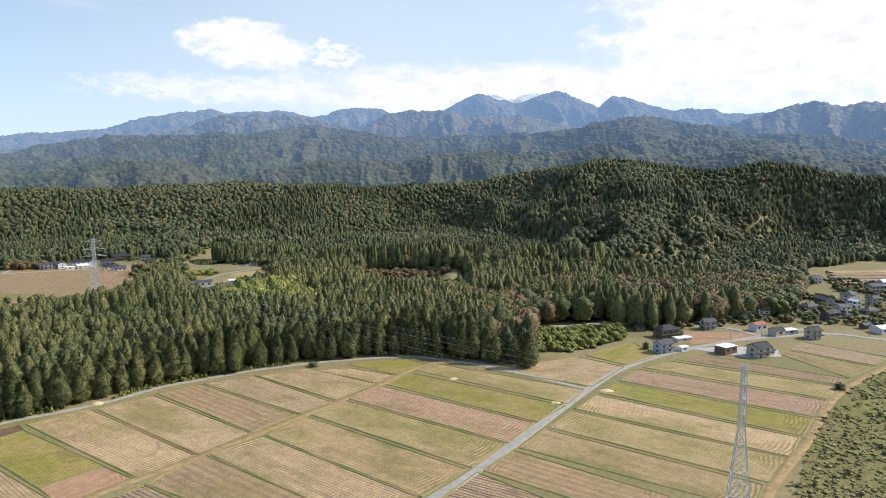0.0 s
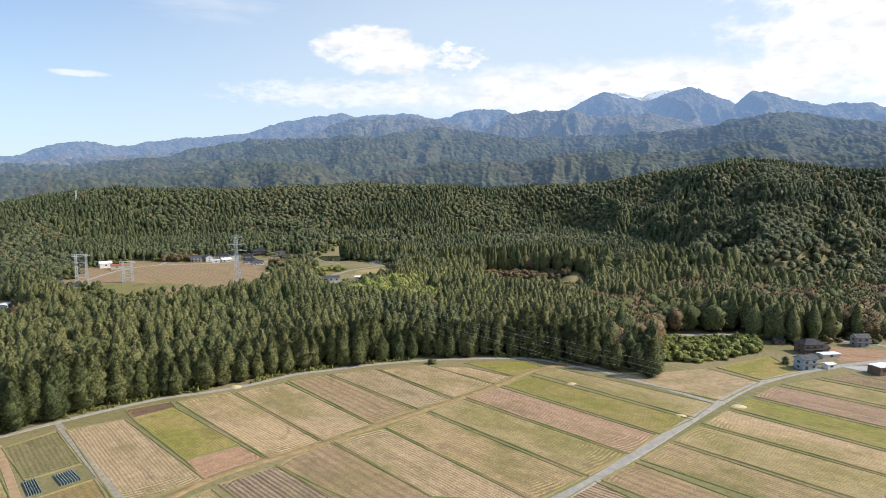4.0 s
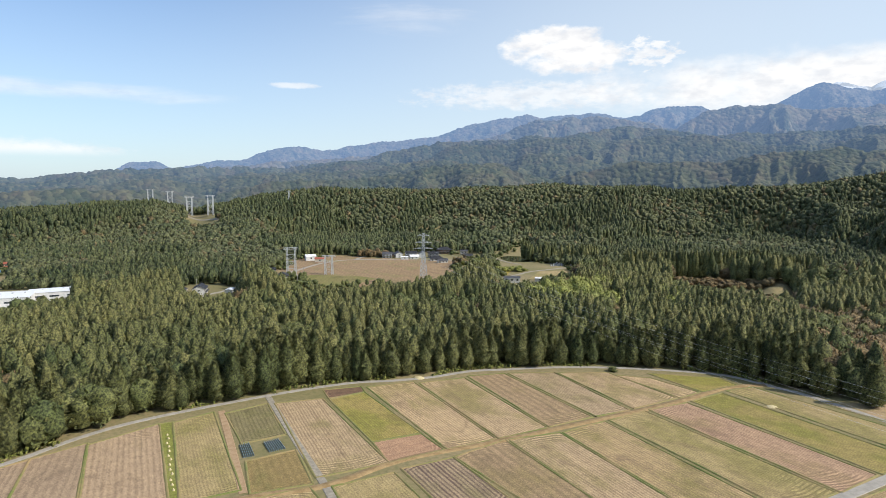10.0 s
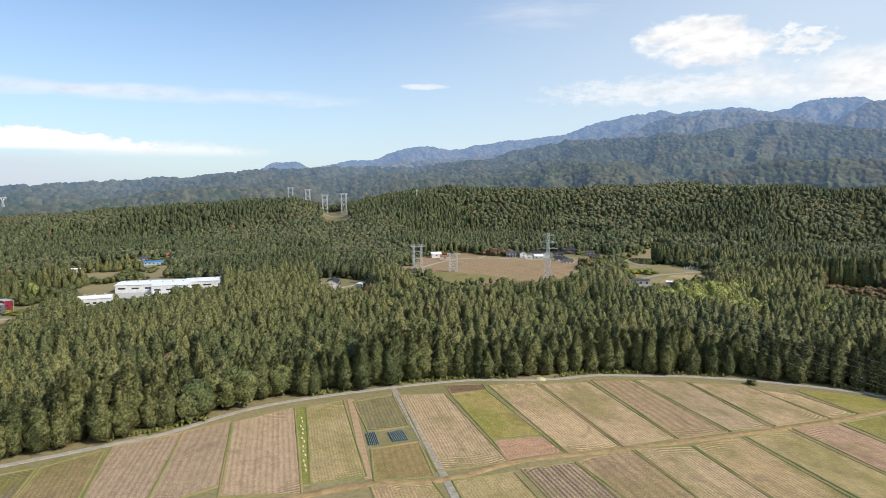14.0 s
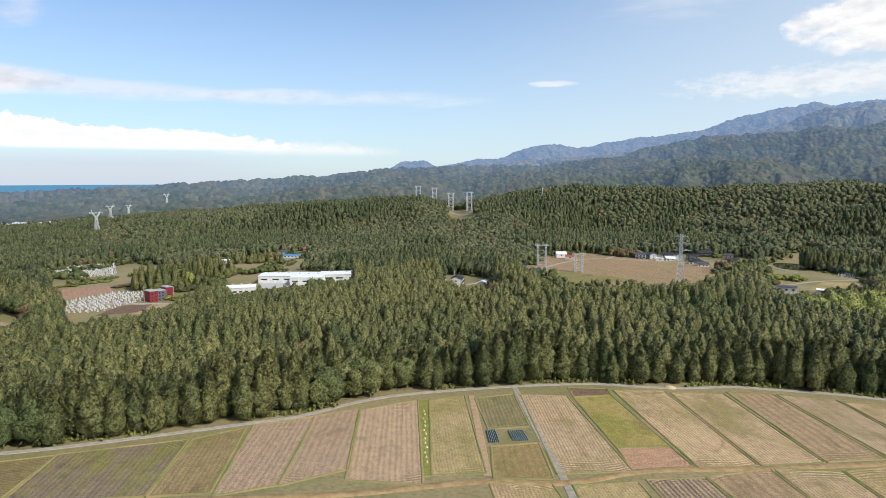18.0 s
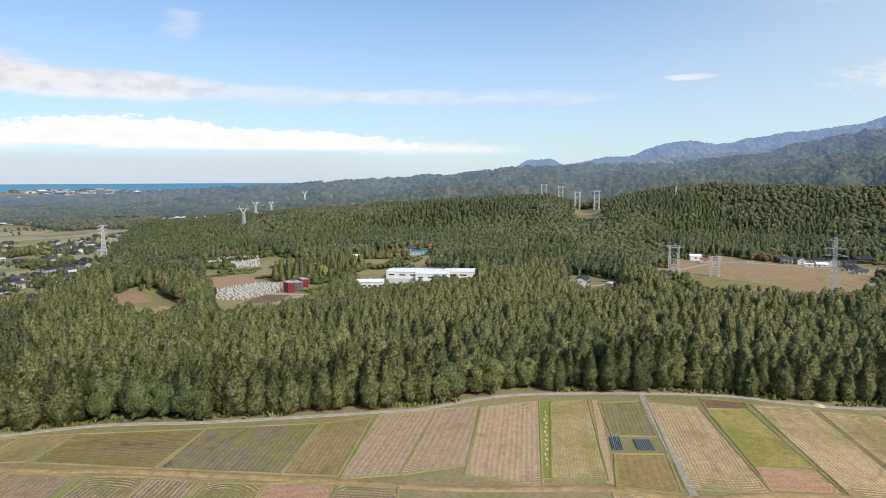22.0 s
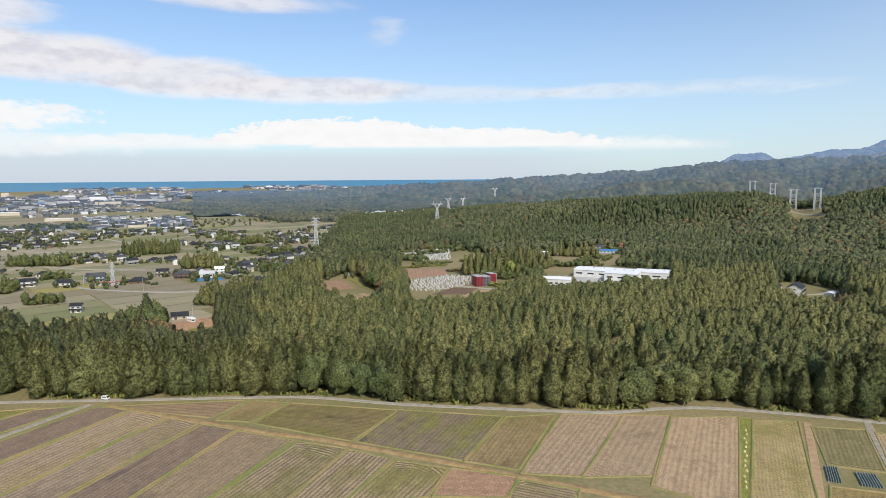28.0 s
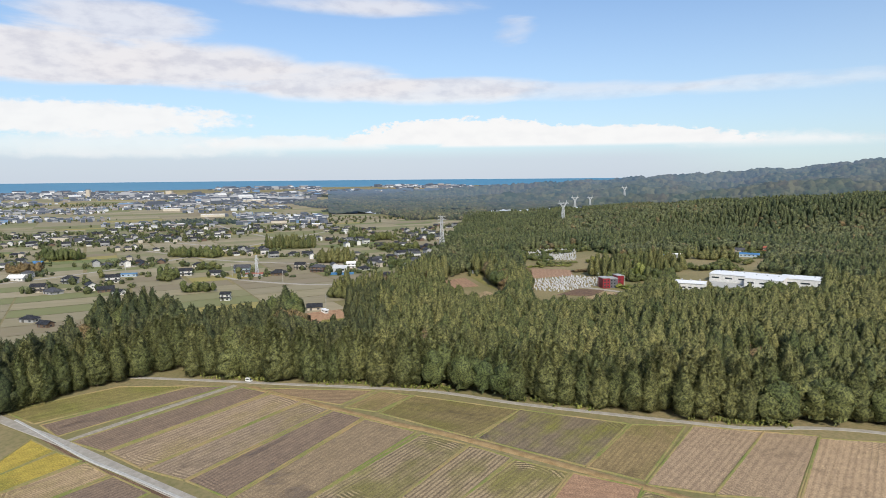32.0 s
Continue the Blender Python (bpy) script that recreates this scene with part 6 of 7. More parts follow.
def plots(name, r0, r1, az0, az1, long, short, turn, label):
    c, sn = math.cos(radians(turn)), math.sin(radians(turn))
    u, v = np.meshgrid(np.arange(-r1, r1, long), np.arange(-r1, r1, short))
    u, v = u.ravel() + (v.ravel() // (short * 5) % 2) * long * 0.4, v.ravel()
    x, y = (u + long / 2) * c - (v + short / 2) * sn, (u + long / 2) * sn + (v + short / 2) * c
    r, az = np.hypot(x, y), np.degrees(np.arctan2(-x, y))
    ok = (r > r0) & (r < r1) & (az > az0) & (az < az1) & (plain_side(x, y, r, az) | (r > 1500))
    u, v = u[ok], v[ok]
    g = np.where(rng.random(len(u)) < 0.35, 4.0, 1.4)
    corners = []
    for du, dv in ((0, 0), (1, 0), (1, 1), (0, 1)):
        a, b = u + du * (long - g), v + dv * (short - 1.2)
        px, py = a * c - b * sn, a * sn + b * c
        corners.append(np.stack([px, py, height(px, py) + 0.25], 1))
    co = np.stack(corners, 1).reshape(-1, 3)
    f = np.arange(len(co)).reshape(-1, 4)
    return tagged(solid(name, co, f, PLOT_TONES, tint=np.repeat(rng.random(len(u)), 4)), label, "farmland", kind="stuff")


plots("farmland", 430, 1500, 74, 134, 88, 32, 118, "patchwork of harvested and green plots on the plain")
plots("farmland", 1500, 3400, 96, 134, 130, 60, 118, "distant patchwork of farmland on the plain")
sheet("ground", np.concatenate([np.arange(96, 136.01, 0.5), rest_fan[1:]]), np.linspace(1700, 4930, 40), ground_material(), label="far side of the plain", category="ground")
sheet("ground", np.arange(66, 96.6, 0.5), np.linspace(3300, 4930, 20), ground_material(), label="coastal plain beyond the wooded ridge", category="ground")
for line, wide in (([(-560, -460), (-648, -386), (-704, -350), (-776, -317), (-905, -274), (-1023, -237), (-1250, -160)], 5.0), ([(-657, -223), (-619, -183), (-588, -106), (-600, -40)], 4.0),
                   ([(-883, -392), (-769, -247), (-718, -78), (-690, 0)], 4.0), ([(-905, -274), (-1010, -420), (-1200, -640)], 5.0), ([(-1023, -237), (-1300, -420), (-1700, -600)], 6.0)):
    tagged(ribbon("road", line, wide, ASPHALT, 0.5), "pale asphalt lane across the plain", "road", kind="structure")
for line, wide, mat, words in (([(-588, 92), (-566, 127), (-507, 192), (-485, 225)], 5.0, ASPHALT, "pale road past the graveyard"), ([(-463, 531), (-479, 577), (-490, 635), (-474, 674), (-404, 706), (-344, 733)], 4.0, ASPHALT, "lane round the brown field"),
                               ([(-474, 674), (-488, 725), (-497, 760)], 4.0, ASPHALT, "lane into the cedars"), ([(-345, 815), (-327, 787), (-308, 758), (-284, 735), (-265, 723)], 3.0, GRAVEL, "pale path beside the pond"),
                               ([(-250, 615), (-241, 632), (-234, 670), (-219, 698), (-198, 734), (-160, 776)], 3.0, GRAVEL, "pale path to the graves"), ([(-438, 383), (-444, 404), (-445, 423), (-450, 440)], 3.5, ASPHALT, "drive of the clearing farmhouse"),
                               ([(-960, 835), (-934, 834), (-855, 817), (-769, 801)], 4.0, GRAVEL, "pale track to the portal pylons"),
                               ([(40, 412), (57, 419), (83, 426), (120, 434), (134, 430), (160, 427), (190, 417), (200, 397)], 4.5, ASPHALT, "lane below the wooded slope"), ([(180, 386), (245, 401), (273, 385), (330, 360)], 4.5, ASPHALT, "lane along the hamlet")):
    tagged(ribbon("road", line, wide, mat, 0.3), words, "road", kind="structure")


def plot(name, corners, mat, label, z=0.2):
    return tagged(flat_patch(name, corners, mat, z), label, "plot", kind="structure")


plot("plot", [(-493, 531), (-545, 640), (-560, 760), (-480, 700), (-400, 712), (-330, 725), (-310, 640), (-300, 556), (-376, 442)], field_material("reddish_field", (0.190, 0.125, 0.070), (0.275, 0.205, 0.112), (0.205, 0.190, 0.075), 3.4, patch=0.5, contrast=0.8), "brown fallow field round the pylons")
plot("plot", [(-402, 462), (-440, 540), (-390, 556), (-360, 551), (-358, 490)], FIELDS["grass"], "green corner of the brown field", 0.35)
plot("plot", [(-217, 615), (-178, 645), (-196, 703), (-226, 676)], FIELDS["green_stub"], "green vegetable plot below the graves")
plot("plot", [(-268, 640), (-247, 630), (-262, 690), (-290, 700)], FIELDS["ripe"], "yellow flowering plot")
plot("plot", [(-523, 105), (-551, 130), (-542, 151), (-516, 138)], FIELDS["dark_soil"], "dark turned soil plot beside the graveyard road")
plot("plot", [(-503, 140), (-527, 158), (-511, 176), (-485, 160)], FIELDS["dark_soil"], "second dark soil plot by the road")
plot("plot", [(-509, 128), (-536, 148), (-529, 157), (-500, 139)], FIELDS["stub"], "pale straw plot between dark soil", 0.3)
plot("plot", [(-610, 98), (-677, 109), (-663, 149), (-625, 142)], FIELDS["bare"], "bare brown plot behind the graves")
plot("plot", [(-505, 40), (-528, 58), (-545, 48), (-520, 30)], FIELDS["stub"], "pale dry plot in the glade")
plot("plot", [(-560, 16), (-600, 12), (-620, 34), (-570, 44)], FIELDS["bare"], "reddish bare plot in the glade")
plot("plot", [(-540, 62), (-575, 50), (-640, 36), (-655, 56), (-600, 50)], FIELDS["grass"], "rough green grass of the glade", 0.14)
shed(-648, 46, 95, 6, 4, 2.6, WHITE, WHITE_ROOF, "small white hut in the glade", 0.1, "hut")
plot("plot", [(-505, 262), (-560, 252), (-600, 268), (-640, 320), (-573, 390), (-500, 362)], CONCRETE, "concrete factory yard", 0.12)
plot("plot", [(-425, -92), (-485, -100), (-500, -78), (-452, -60), (-420, -62)], FIELDS["bare"], "bare farmyard with heaps")
plot("plot", [(-418, -78), (-440, -76), (-446, -58), (-414, -56)], FIELDS["green"], "small green vegetable bed", 0.3)
plot("plot", [(146, 366), (170, 347), (190, 349), (195, 362), (172, 372)], CONCRETE, "paved yard of the house", 0.15)
plot("plot", [(150, 376), (195, 384), (205, 404), (150, 410)], FIELDS["bare"], "bare brown garden plots in the hamlet", 0.12)
for i in range(5):
    f = (i + 0.4) / 5
    tagged(ribbon("plot", [(363 + 50 * f, 585 + 88 * f), (400 + 70 * f, 580 + 100 * f), (470 + 60 * f, 560 + 130 * f)], 15.0, FIELDS[("stub", "bare", "tan", "brown", "stub")[i]], 1.5, 1.2), "brown strip field beyond the hamlet", "plot", kind="structure")
m, n, s = material("pond_water", 0.06)
s.inputs["Base Color"].default_value = (0.03, 0.035, 0.018, 1)
relief(n, s, n.noise(position(n), 1.5, 3.0), 0.05, 0.05)
ring = [(-287 + 24 * math.cos(a) * (1 + 0.15 * math.sin(3 * a)) - 8 * math.sin(a), 772 + 30 * math.sin(a) * (1 + 0.1 * math.cos(2 * a))) for a in np.arange(20) * 0.31416]
tagged(flat_patch("pond", ring, m, 0.4), "dark green still pond between paths", "pond", kind="structure")

# copses
def copse(x, y, wide, deep, turn, mat, kinds, label, tall=12.0, step=5.0, name="copse"):
    c, sn = math.cos(radians(turn)), math.sin(radians(turn))
    u, v = np.meshgrid(np.arange(-wide / 2, wide / 2, step), np.arange(-deep / 2, deep / 2, step))
    u, v = u.ravel() + rng.normal(0, step * 0.25, u.size), v.ravel() + rng.normal(0, step * 0.25, u.size)
    px, py = x + u * c - v * sn, y + u * sn + v * c
    keep = (u / wide * 2) ** 2 + (v / deep * 2) ** 2 < 0.35 + 1.4 * grain(px, py, 15, 79)
    px, py = px[keep], py[keep]
    at = np.stack([px, py, height(px, py) - 0.3], 1)
    woods(name, at, tall * rng.uniform(0.45, 1.3, len(at)), step * rng.uniform(0.9, 1.9, len(at)), kinds, mat, label, "copse")


for cx, cy, cw, cd, ct, cm, ck, ch in ((-905, -195, 70, 34, 95, CEDAR, CEDARS, 17), (-745, -112, 56, 26, 100, CEDAR, CEDARS, 15), (-812, -296, 70, 24, 80, BROAD, LEAFY, 12), (-799, -460, 60, 30, 80, BROAD, LEAFY, 12),
                                       (-690, -440, 40, 16, 80, AUTUMN, LEAFY, 9), (-625, -258, 20, 16, 80, BROAD, LEAFY, 13), (-640, -330, 14, 10, 80, BROAD, LEAFY, 9), (-700, -20, 60, 18, 90, BROAD, LEAFY, 9), (-1000, -90, 90, 22, 95, BROAD, LEAFY, 11), (-660, 60, 70, 34, 20, CEDAR, CEDARS, 17), (-720, 85, 60, 30, 30, BROAD, LEAFY, 12), (-800, 60, 60, 22, 60, BROAD, LEAFY, 10), (-900, 90, 70, 26, 60, BROAD, LEAFY, 11),
                                       (-860, -40, 50, 20, 80, BROAD, LEAFY, 10), (-700, -240, 26, 10, 90, BROAD, LEAFY, 8), (-560, -205, 26, 12, 90, BROAD, LEAFY, 9), (-470, -40, 40, 22, 90, CEDAR, CEDARS, 18), (-520, -60, 46, 26, 60, CEDAR, CEDARS, 20),
                                       (-620, 178, 46, 34, 90, CEDAR, CEDARS, 19), (-660, 245, 50, 26, 50, CEDAR, CEDARS, 18), (-585, 215, 30, 18, 90, BROAD, LEAFY, 12), (-600, 205, 14, 12, 90, BAMBOO, LEAFY, 13), (-700, 200, 60, 26, 40, SHRUB, LEAFY, 6),
                                       (-690, 126, 60, 9, 100, SHRUB, LEAFY, 2.2), (-652, 162, 34, 12, 95, AUTUMN, LEAFY, 3), (-712, 142, 54, 7, 100, BROAD, LEAFY, 2.4), (-590, 182, 40, 14, 60, BROAD, LEAFY, 9), (-545, 178, 30, 8, 50, SHRUB, LEAFY, 4), (-530, 186, 26, 7, 45, BROAD, LEAFY, 6), (-866, 160, 60, 12, 100, AUTUMN, LEAFY, 6), (-730, 330, 60, 20, 60, CEDAR, CEDARS, 14), (-430, 505, 30, 16, 40, BROAD, LEAFY, 8), (-330, 690, 24, 20, 40, AUTUMN, LEAFY, 9), (-470, 715, 40, 14, 30, AUTUMN, LEAFY, 10), (-320, 700, 40, 30, 40, SHRUB, LEAFY, 6), (-255, 665, 40, 16, 40, SHRUB, LEAFY, 5),
                                       (-300, 690, 30, 16, 20, BROAD, LEAFY, 8), (-255, 775, 46, 40, 20, CEDAR, CEDARS, 20), (-205, 770, 60, 30, 30, CEDAR, CEDARS, 20), (-35, 655, 96, 26, -10, AUTUMN, LEAFY, 5.5)):
    copse(cx, cy, cw, cd, ct, cm, ck, "dense clump of trees on open ground", ch)

row = np.linspace(0, 1, 46)
for depth in (0, 6):
    x, y = -132 + 176 * row + rng.normal(0, 0.8, 46), 668 + 46 * row + depth + rng.normal(0, 0.8, 46)
    woods("cedar_row", np.stack([x, y, height(x, y) - 0.3], 1), rng.uniform(27, 32, 46), rng.uniform(8, 10, 46), CEDARS, CEDAR, "close-set row of tall cedars behind the orchard", "trees")

# towns of the plain: a hundred farms, then roofs beyond counting
kinds = []
for w, f, wall_m, roof_m, style, words in ((13, 1, WHITE, BLACK_TILE, "hip", "white farmhouse with a black hipped roof on the plain"), (12, 2, WHITE, GREY_TILE, "gable", "white two-storey house with a grey roof on the plain"), (15, 1, WOOD_WALL, BLACK_TILE, "gable", "dark farmhouse on the plain"),
                                           (11, 2, CREAM, GREY_TILE, "hip", "cream house with a grey roof on the plain"), (14, 2, GREY_WALL, BLACK_TILE, "gable", "grey house with a black roof on the plain")):
    top = tagged(new("house"), words, "house", "farms on the plain")
    w = w * 0.83
    d, h = w * 0.64, 2.75 * f + 0.2
    gabled_walls(w, d, -0.5, h, d * 0.26 if style == "gable" else 0.2).make("wall", wall_m, top)
    (gable if style == "gable" else hip)(w, d, h, d * 0.26).make("roof", roof_m, top)
    Shape().box(-w / 2, w / 2, -d / 2 - 1.6, -d / 2 + 0.02, 2.3, 2.5).make("lower_roof", roof_m, top)
    for i in (-1, 1):
        window(top, i * w * 0.25, -d / 2 - 0.03, 0.8, 2.0, 1.3, 0)
        window(top, i * w * 0.25, d / 2 + 0.03, 0.8, 2.0, 1.3, 180)
    kinds.append(top)


def spread(r0, r1, az0, az1, step, cut, seed, size=230):
    x, y, r, az = scatter(-r1, 200, -r1, r1 * 0.6, step)
    near = grain(x, y, size, seed) * 0.7 + grain(x, y, size / 3, seed + 1) * 0.3
    ok = (r > r0) & (r < r1) & (az > az0) & (az < az1) & (near > cut)
    return x[ok], y[ok], r[ok], az[ok]


taken = [tuple(o.matrix_basis.translation[:2]) for o in scene.objects if o.get("category") in ("house", "shed")]
x, y = [], []
for cx, cy, many, wide in ((-735, -350, 5, 30), (-716, -466, 4, 28), (-870, -285, 7, 32), (-835, -231, 5, 24), (-905, -222, 2, 15), (-795, -128, 7, 36), (-697, -80, 4, 26), (-940, -92, 8, 50), (-735, -58, 6, 34),
                           (-1066, -471, 15, 55), (-1040, -410, 13, 50), (-980, -560, 15, 55), (-1049, -558, 15, 60), (-1000, -500, 8, 50), (-827, -506, 4, 28), (-903, -396, 4, 30), (-1000, -150, 7, 44), (-960, -660, 12, 60),
                           (-1116, -694, 17, 75), (-1218, -509, 16, 65), (-1139, -384, 14, 65), (-1331, -524, 16, 75), (-1231, -327, 14, 65), (-1258, -256, 9, 55), (-1180, -130, 12, 65),
                           (-790, -30, 7, 30), (-880, -30, 8, 36), (-720, -20, 5, 24), (-1010, -10, 9, 50), (-1100, -30, 10, 60), (-1250, 40, 10, 70)):
    made = 0
    for trial in range(many * 6):
        px, py = cx + rng.normal(0, wide * 0.42), cy + rng.normal(0, wide * 0.62)
        if made < many and min(math.hypot(px - qx, py - qy) for qx, qy in taken) > 15:
            made += 1
            taken.append((px, py))
            x.append(px)
            y.append(py)
x, y = np.array(x), np.array(y)
order = np.argsort(np.hypot(x, y))[:270]
for i, t in enumerate(order):
    put = pose(x[t], y[t], float(height(x[t], y[t])), 0, 0, 118 + 90 * (i % 2) + rng.normal(0, 5))
    if i < len(kinds):
        kinds[i].matrix_basis = put
    else:
        copy_thing(kinds[int(rng.integers(0, len(kinds)))], put)
left = np.argsort(np.hypot(x, y))[270:]
roofs = [(x[left], y[left])]
for r0, r1, step, cut, seed, size in ((1380, 2300, 22, 0.57, 311, 170), (2300, 3200, 24, 0.51, 321, 300), (3200, 4350, 26, 0.44, 331, 500)):
    ax, ay, ar, aa = spread(r0, r1, 80, 127, step, cut, seed, size)
    ok = (aa > np.interp(ar, [1500, 2300, 3000, 3400], [99, 101, 99, 80])) & (ar < np.interp(aa, [80, 124], [4500, 3680]))
    roofs.append((ax[ok], ay[ok]))
x, y = np.concatenate([a for a, b in roofs]), np.concatenate([b for a, b in roofs])
m, n, s = material("town_walls_and_roofs", 0.6)
tone = n.add("ShaderNodeNewGeometry").outputs["Random Per Island"]
ramp = n.add("ShaderNodeValToRGB")
ramp.color_ramp.interpolation = "CONSTANT"
for i, (at, c) in enumerate(((0.0, (0.035, 0.037, 0.044)), (0.36, (0.10, 0.10, 0.11)), (0.62, (0.34, 0.33, 0.32)), (0.84, (0.66, 0.65, 0.63)), (0.925, (0.26, 0.20, 0.15)), (0.97, (0.12, 0.22, 0.36)))):
    e = ramp.color_ramp.elements[i] if i < 2 else ramp.color_ramp.elements.new(at)
    e.position, e.color = at, (*c, 1)
n.link(tone, ramp.inputs[0])
n.link(ramp.outputs[0], s.inputs["Base Color"])
# even blue-grey glow on every wall and roof, standing in for haze
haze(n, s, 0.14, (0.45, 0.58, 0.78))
TOWN = m
co, faces, b = [], [], 0
for px, py in zip(x, y):
    r = math.hypot(px, py)
    z, a = float(height(px, py)), radians(118 + 90 * int(rng.integers(0, 2)))
    w, d, h = rng.uniform(8, 17), rng.uniform(6, 9), rng.choice((3.4, 6.2, 6.6))
    if r > 2300 and rng.random() < 0.09:
        w, d, h = rng.uniform(20, 60), rng.uniform(14, 30), rng.uniform(7, 14)
    c, sn = math.cos(a), math.sin(a)

    def spin(u, v, t):
        return (px + u * c - v * sn, py + u * sn + v * c, z + t)
    for q in (cuboid(-w / 2, w / 2, -d / 2, d / 2, -1, h), [(-w / 2 - 0.5, -d / 2 - 0.5, h), (w / 2 + 0.5, -d / 2 - 0.5, h), (w / 2 + 0.5, d / 2 + 0.5, h), (-w / 2 - 0.5, d / 2 + 0.5, h),
                                                          (-w / 2, -0.2, h + d * 0.24), (w / 2, -0.2, h + d * 0.24), (w / 2, 0.2, h + d * 0.24), (-w / 2, 0.2, h + d * 0.24)]):
        co += [spin(*v) for v in q]
        faces += [tuple(k + b for k in f) for f in BOX]
        b += 8
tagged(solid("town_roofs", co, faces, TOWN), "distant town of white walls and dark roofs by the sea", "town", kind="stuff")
# hedges and garden trees round the farms
x, y, r, az = spread(1380, 2600, 84, 126, 22, 0.57, 311, 170)
near = np.array([p for p in taken if math.hypot(*p) > 500 and p[0] < -560 and p[1] < 90])
near = np.concatenate([near] * 6)
x, y = np.concatenate([x, near[:, 0]]), np.concatenate([y, near[:, 1]])
turn, away = rng.random(len(x)) * 6.2832, rng.uniform(8, 26, len(x))
x, y = x + np.cos(turn) * away, y + np.sin(turn) * away
woods("garden_trees", np.stack([x, y, height(x, y) - 0.3], 1), rng.uniform(2.0, 8, len(x)), rng.uniform(3, 8, len(x)), FAR_LEAFY, HILL_CEDAR, "hedges and garden trees round the farms of the plain")
x, y, r, az = spread(1450, 3300, 84, 126, 14, 0.72, 371, 260)
ok = (az > np.interp(r, [1450, 2600], [96, 98]))
x, y = x[ok], y[ok]
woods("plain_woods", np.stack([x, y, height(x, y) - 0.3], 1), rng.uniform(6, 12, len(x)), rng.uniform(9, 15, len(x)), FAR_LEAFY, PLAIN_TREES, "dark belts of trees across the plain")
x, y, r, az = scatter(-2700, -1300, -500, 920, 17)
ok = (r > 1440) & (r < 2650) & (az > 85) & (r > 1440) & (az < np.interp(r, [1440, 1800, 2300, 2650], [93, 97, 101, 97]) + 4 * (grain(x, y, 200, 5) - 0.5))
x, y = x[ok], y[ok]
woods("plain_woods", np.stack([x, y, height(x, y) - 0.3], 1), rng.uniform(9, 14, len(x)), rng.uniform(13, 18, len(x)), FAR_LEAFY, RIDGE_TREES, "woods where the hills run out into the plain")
for px, py, w, d, h, turn in ((-1020, -590, 34, 12, 8, 95), (-1660, -560, 60, 20, 6, 100), (-2350, -640, 80, 24, 12, 95), (-1400, -330, 34, 16, 6, 100), (-1290, -240, 40, 18, 6, 100), (-2900, -1530, 16, 14, 30, 90), (-3100, -1250, 30, 18, 18, 90), (-1900, -760, 50, 20, 8, 95)):
    top = tagged(new("large_building"), "large cream building on the plain", "building", "large buildings of the plain")
    Shape().box(-w / 2, w / 2, -d / 2, d / 2, -1, h).make("wall", CREAM, top)
    Shape().box(-w / 2 - 0.4, w / 2 + 0.4, -d / 2 - 0.4, d / 2 + 0.4, h, h + 0.6).make("roof", GREY_TILE if w < 35 else WHITE_ROOF, top)
    for i in range(max(2, int(w / 9))):
        for f in range(max(1, int(h / 4))):
            window(top, -w / 2 + 4.5 + i * 9, d / 2 + 0.05, 1.2 + f * 3.6, 5.0, 1.8, 180)
    top.matrix_basis = pose(px, py, float(height(px, py)), 0, 0, turn)

# ---- small things by the fields ----
# shrubs and tall grass along the lane, the river bank, the hamlet's gardens
t = np.linspace(0, 1, 900)
ex, ey = np.interp(t * (len(EDGE) - 1), np.arange(len(EDGE)), [p[0] for p in EDGE]), np.interp(t * (len(EDGE) - 1), np.arange(len(EDGE)), [p[1] for p in EDGE])
er = np.hypot(ex, ey)
k = 1 + rng.uniform(2.6, 6.5, len(t)) / er
x, y = ex * k + rng.normal(0, 0.8, len(t)), ey * k + rng.normal(0, 0.8, len(t))
ok = (grain(x, y, 22, 81) > 0.47) & (x < 10)
x, y = x[ok], y[ok]
SMALL = variants("round", 7, 0.30, 6, seed=400, low=0.0, sides=5, rings=2)
woods("lane_shrubs", np.stack([x, y, height(x, y) - 0.2], 1), rng.uniform(0.5, 2.6, len(x)), rng.uniform(1.2, 3.4, len(x)), SMALL, SHRUB, "light green shrubs and tall grass along the lane", "shrubs")
BANK = [(98, 172), (132, 222), (177, 280), (232, 325), (320, 384), (460, 330), (320, 130), (150, 90)]
x, y, r, az = scatter(100, 470, 80, 390, 2.7)
ok = within(x, y, BANK) & (rng.random(len(x)) < 0.35 + 0.6 * (grain(x, y, 30, 83) > 0.42))
x, y = x[ok], y[ok]
woods("river_scrub", np.stack([x, y, height(x, y) - 0.2], 1), rng.uniform(0.25, 1.0, len(x)) * np.where(rng.random(len(x)) < 0.06, 2.4, 1.0), rng.uniform(2.4, 4.8, len(x)), SMALL, SCRUB, "rough green scrub on the river bank", "shrubs")
plot("plot", [(96, 168), (131, 221), (176, 279), (231, 324), (320, 386), (480, 330), (330, 120), (150, 85)], FIELDS["grass"], "rough grass of the river bank", 0.1)
x, y, r, az = scatter(20, 130, 340, 430, 3.6)
ok = within(x, y, [(20, 362), (40, 356), (78, 362), (112, 388), (122, 420), (90, 417), (50, 408), (24, 392)])
x, y = x[ok], y[ok]
woods("slope_thicket", np.stack([x, y, height(x, y) - 0.2], 1), rng.uniform(1.5, 6.0, len(x)), rng.uniform(3.0, 6.5, len(x)), LEAFY, SHRUB, "bushy thicket below the lane", "shrubs")
houses = np.array([o.matrix_basis.translation[:2] for o in scene.objects if o.get("category") in ("house", "shed")])
x, y, r, az = scatter(110, 460, 395, 660, 7.0)
far_from = np.min(np.hypot(x[:, None] - houses[None, :, 0], y[:, None] - houses[None, :, 1]), 1)
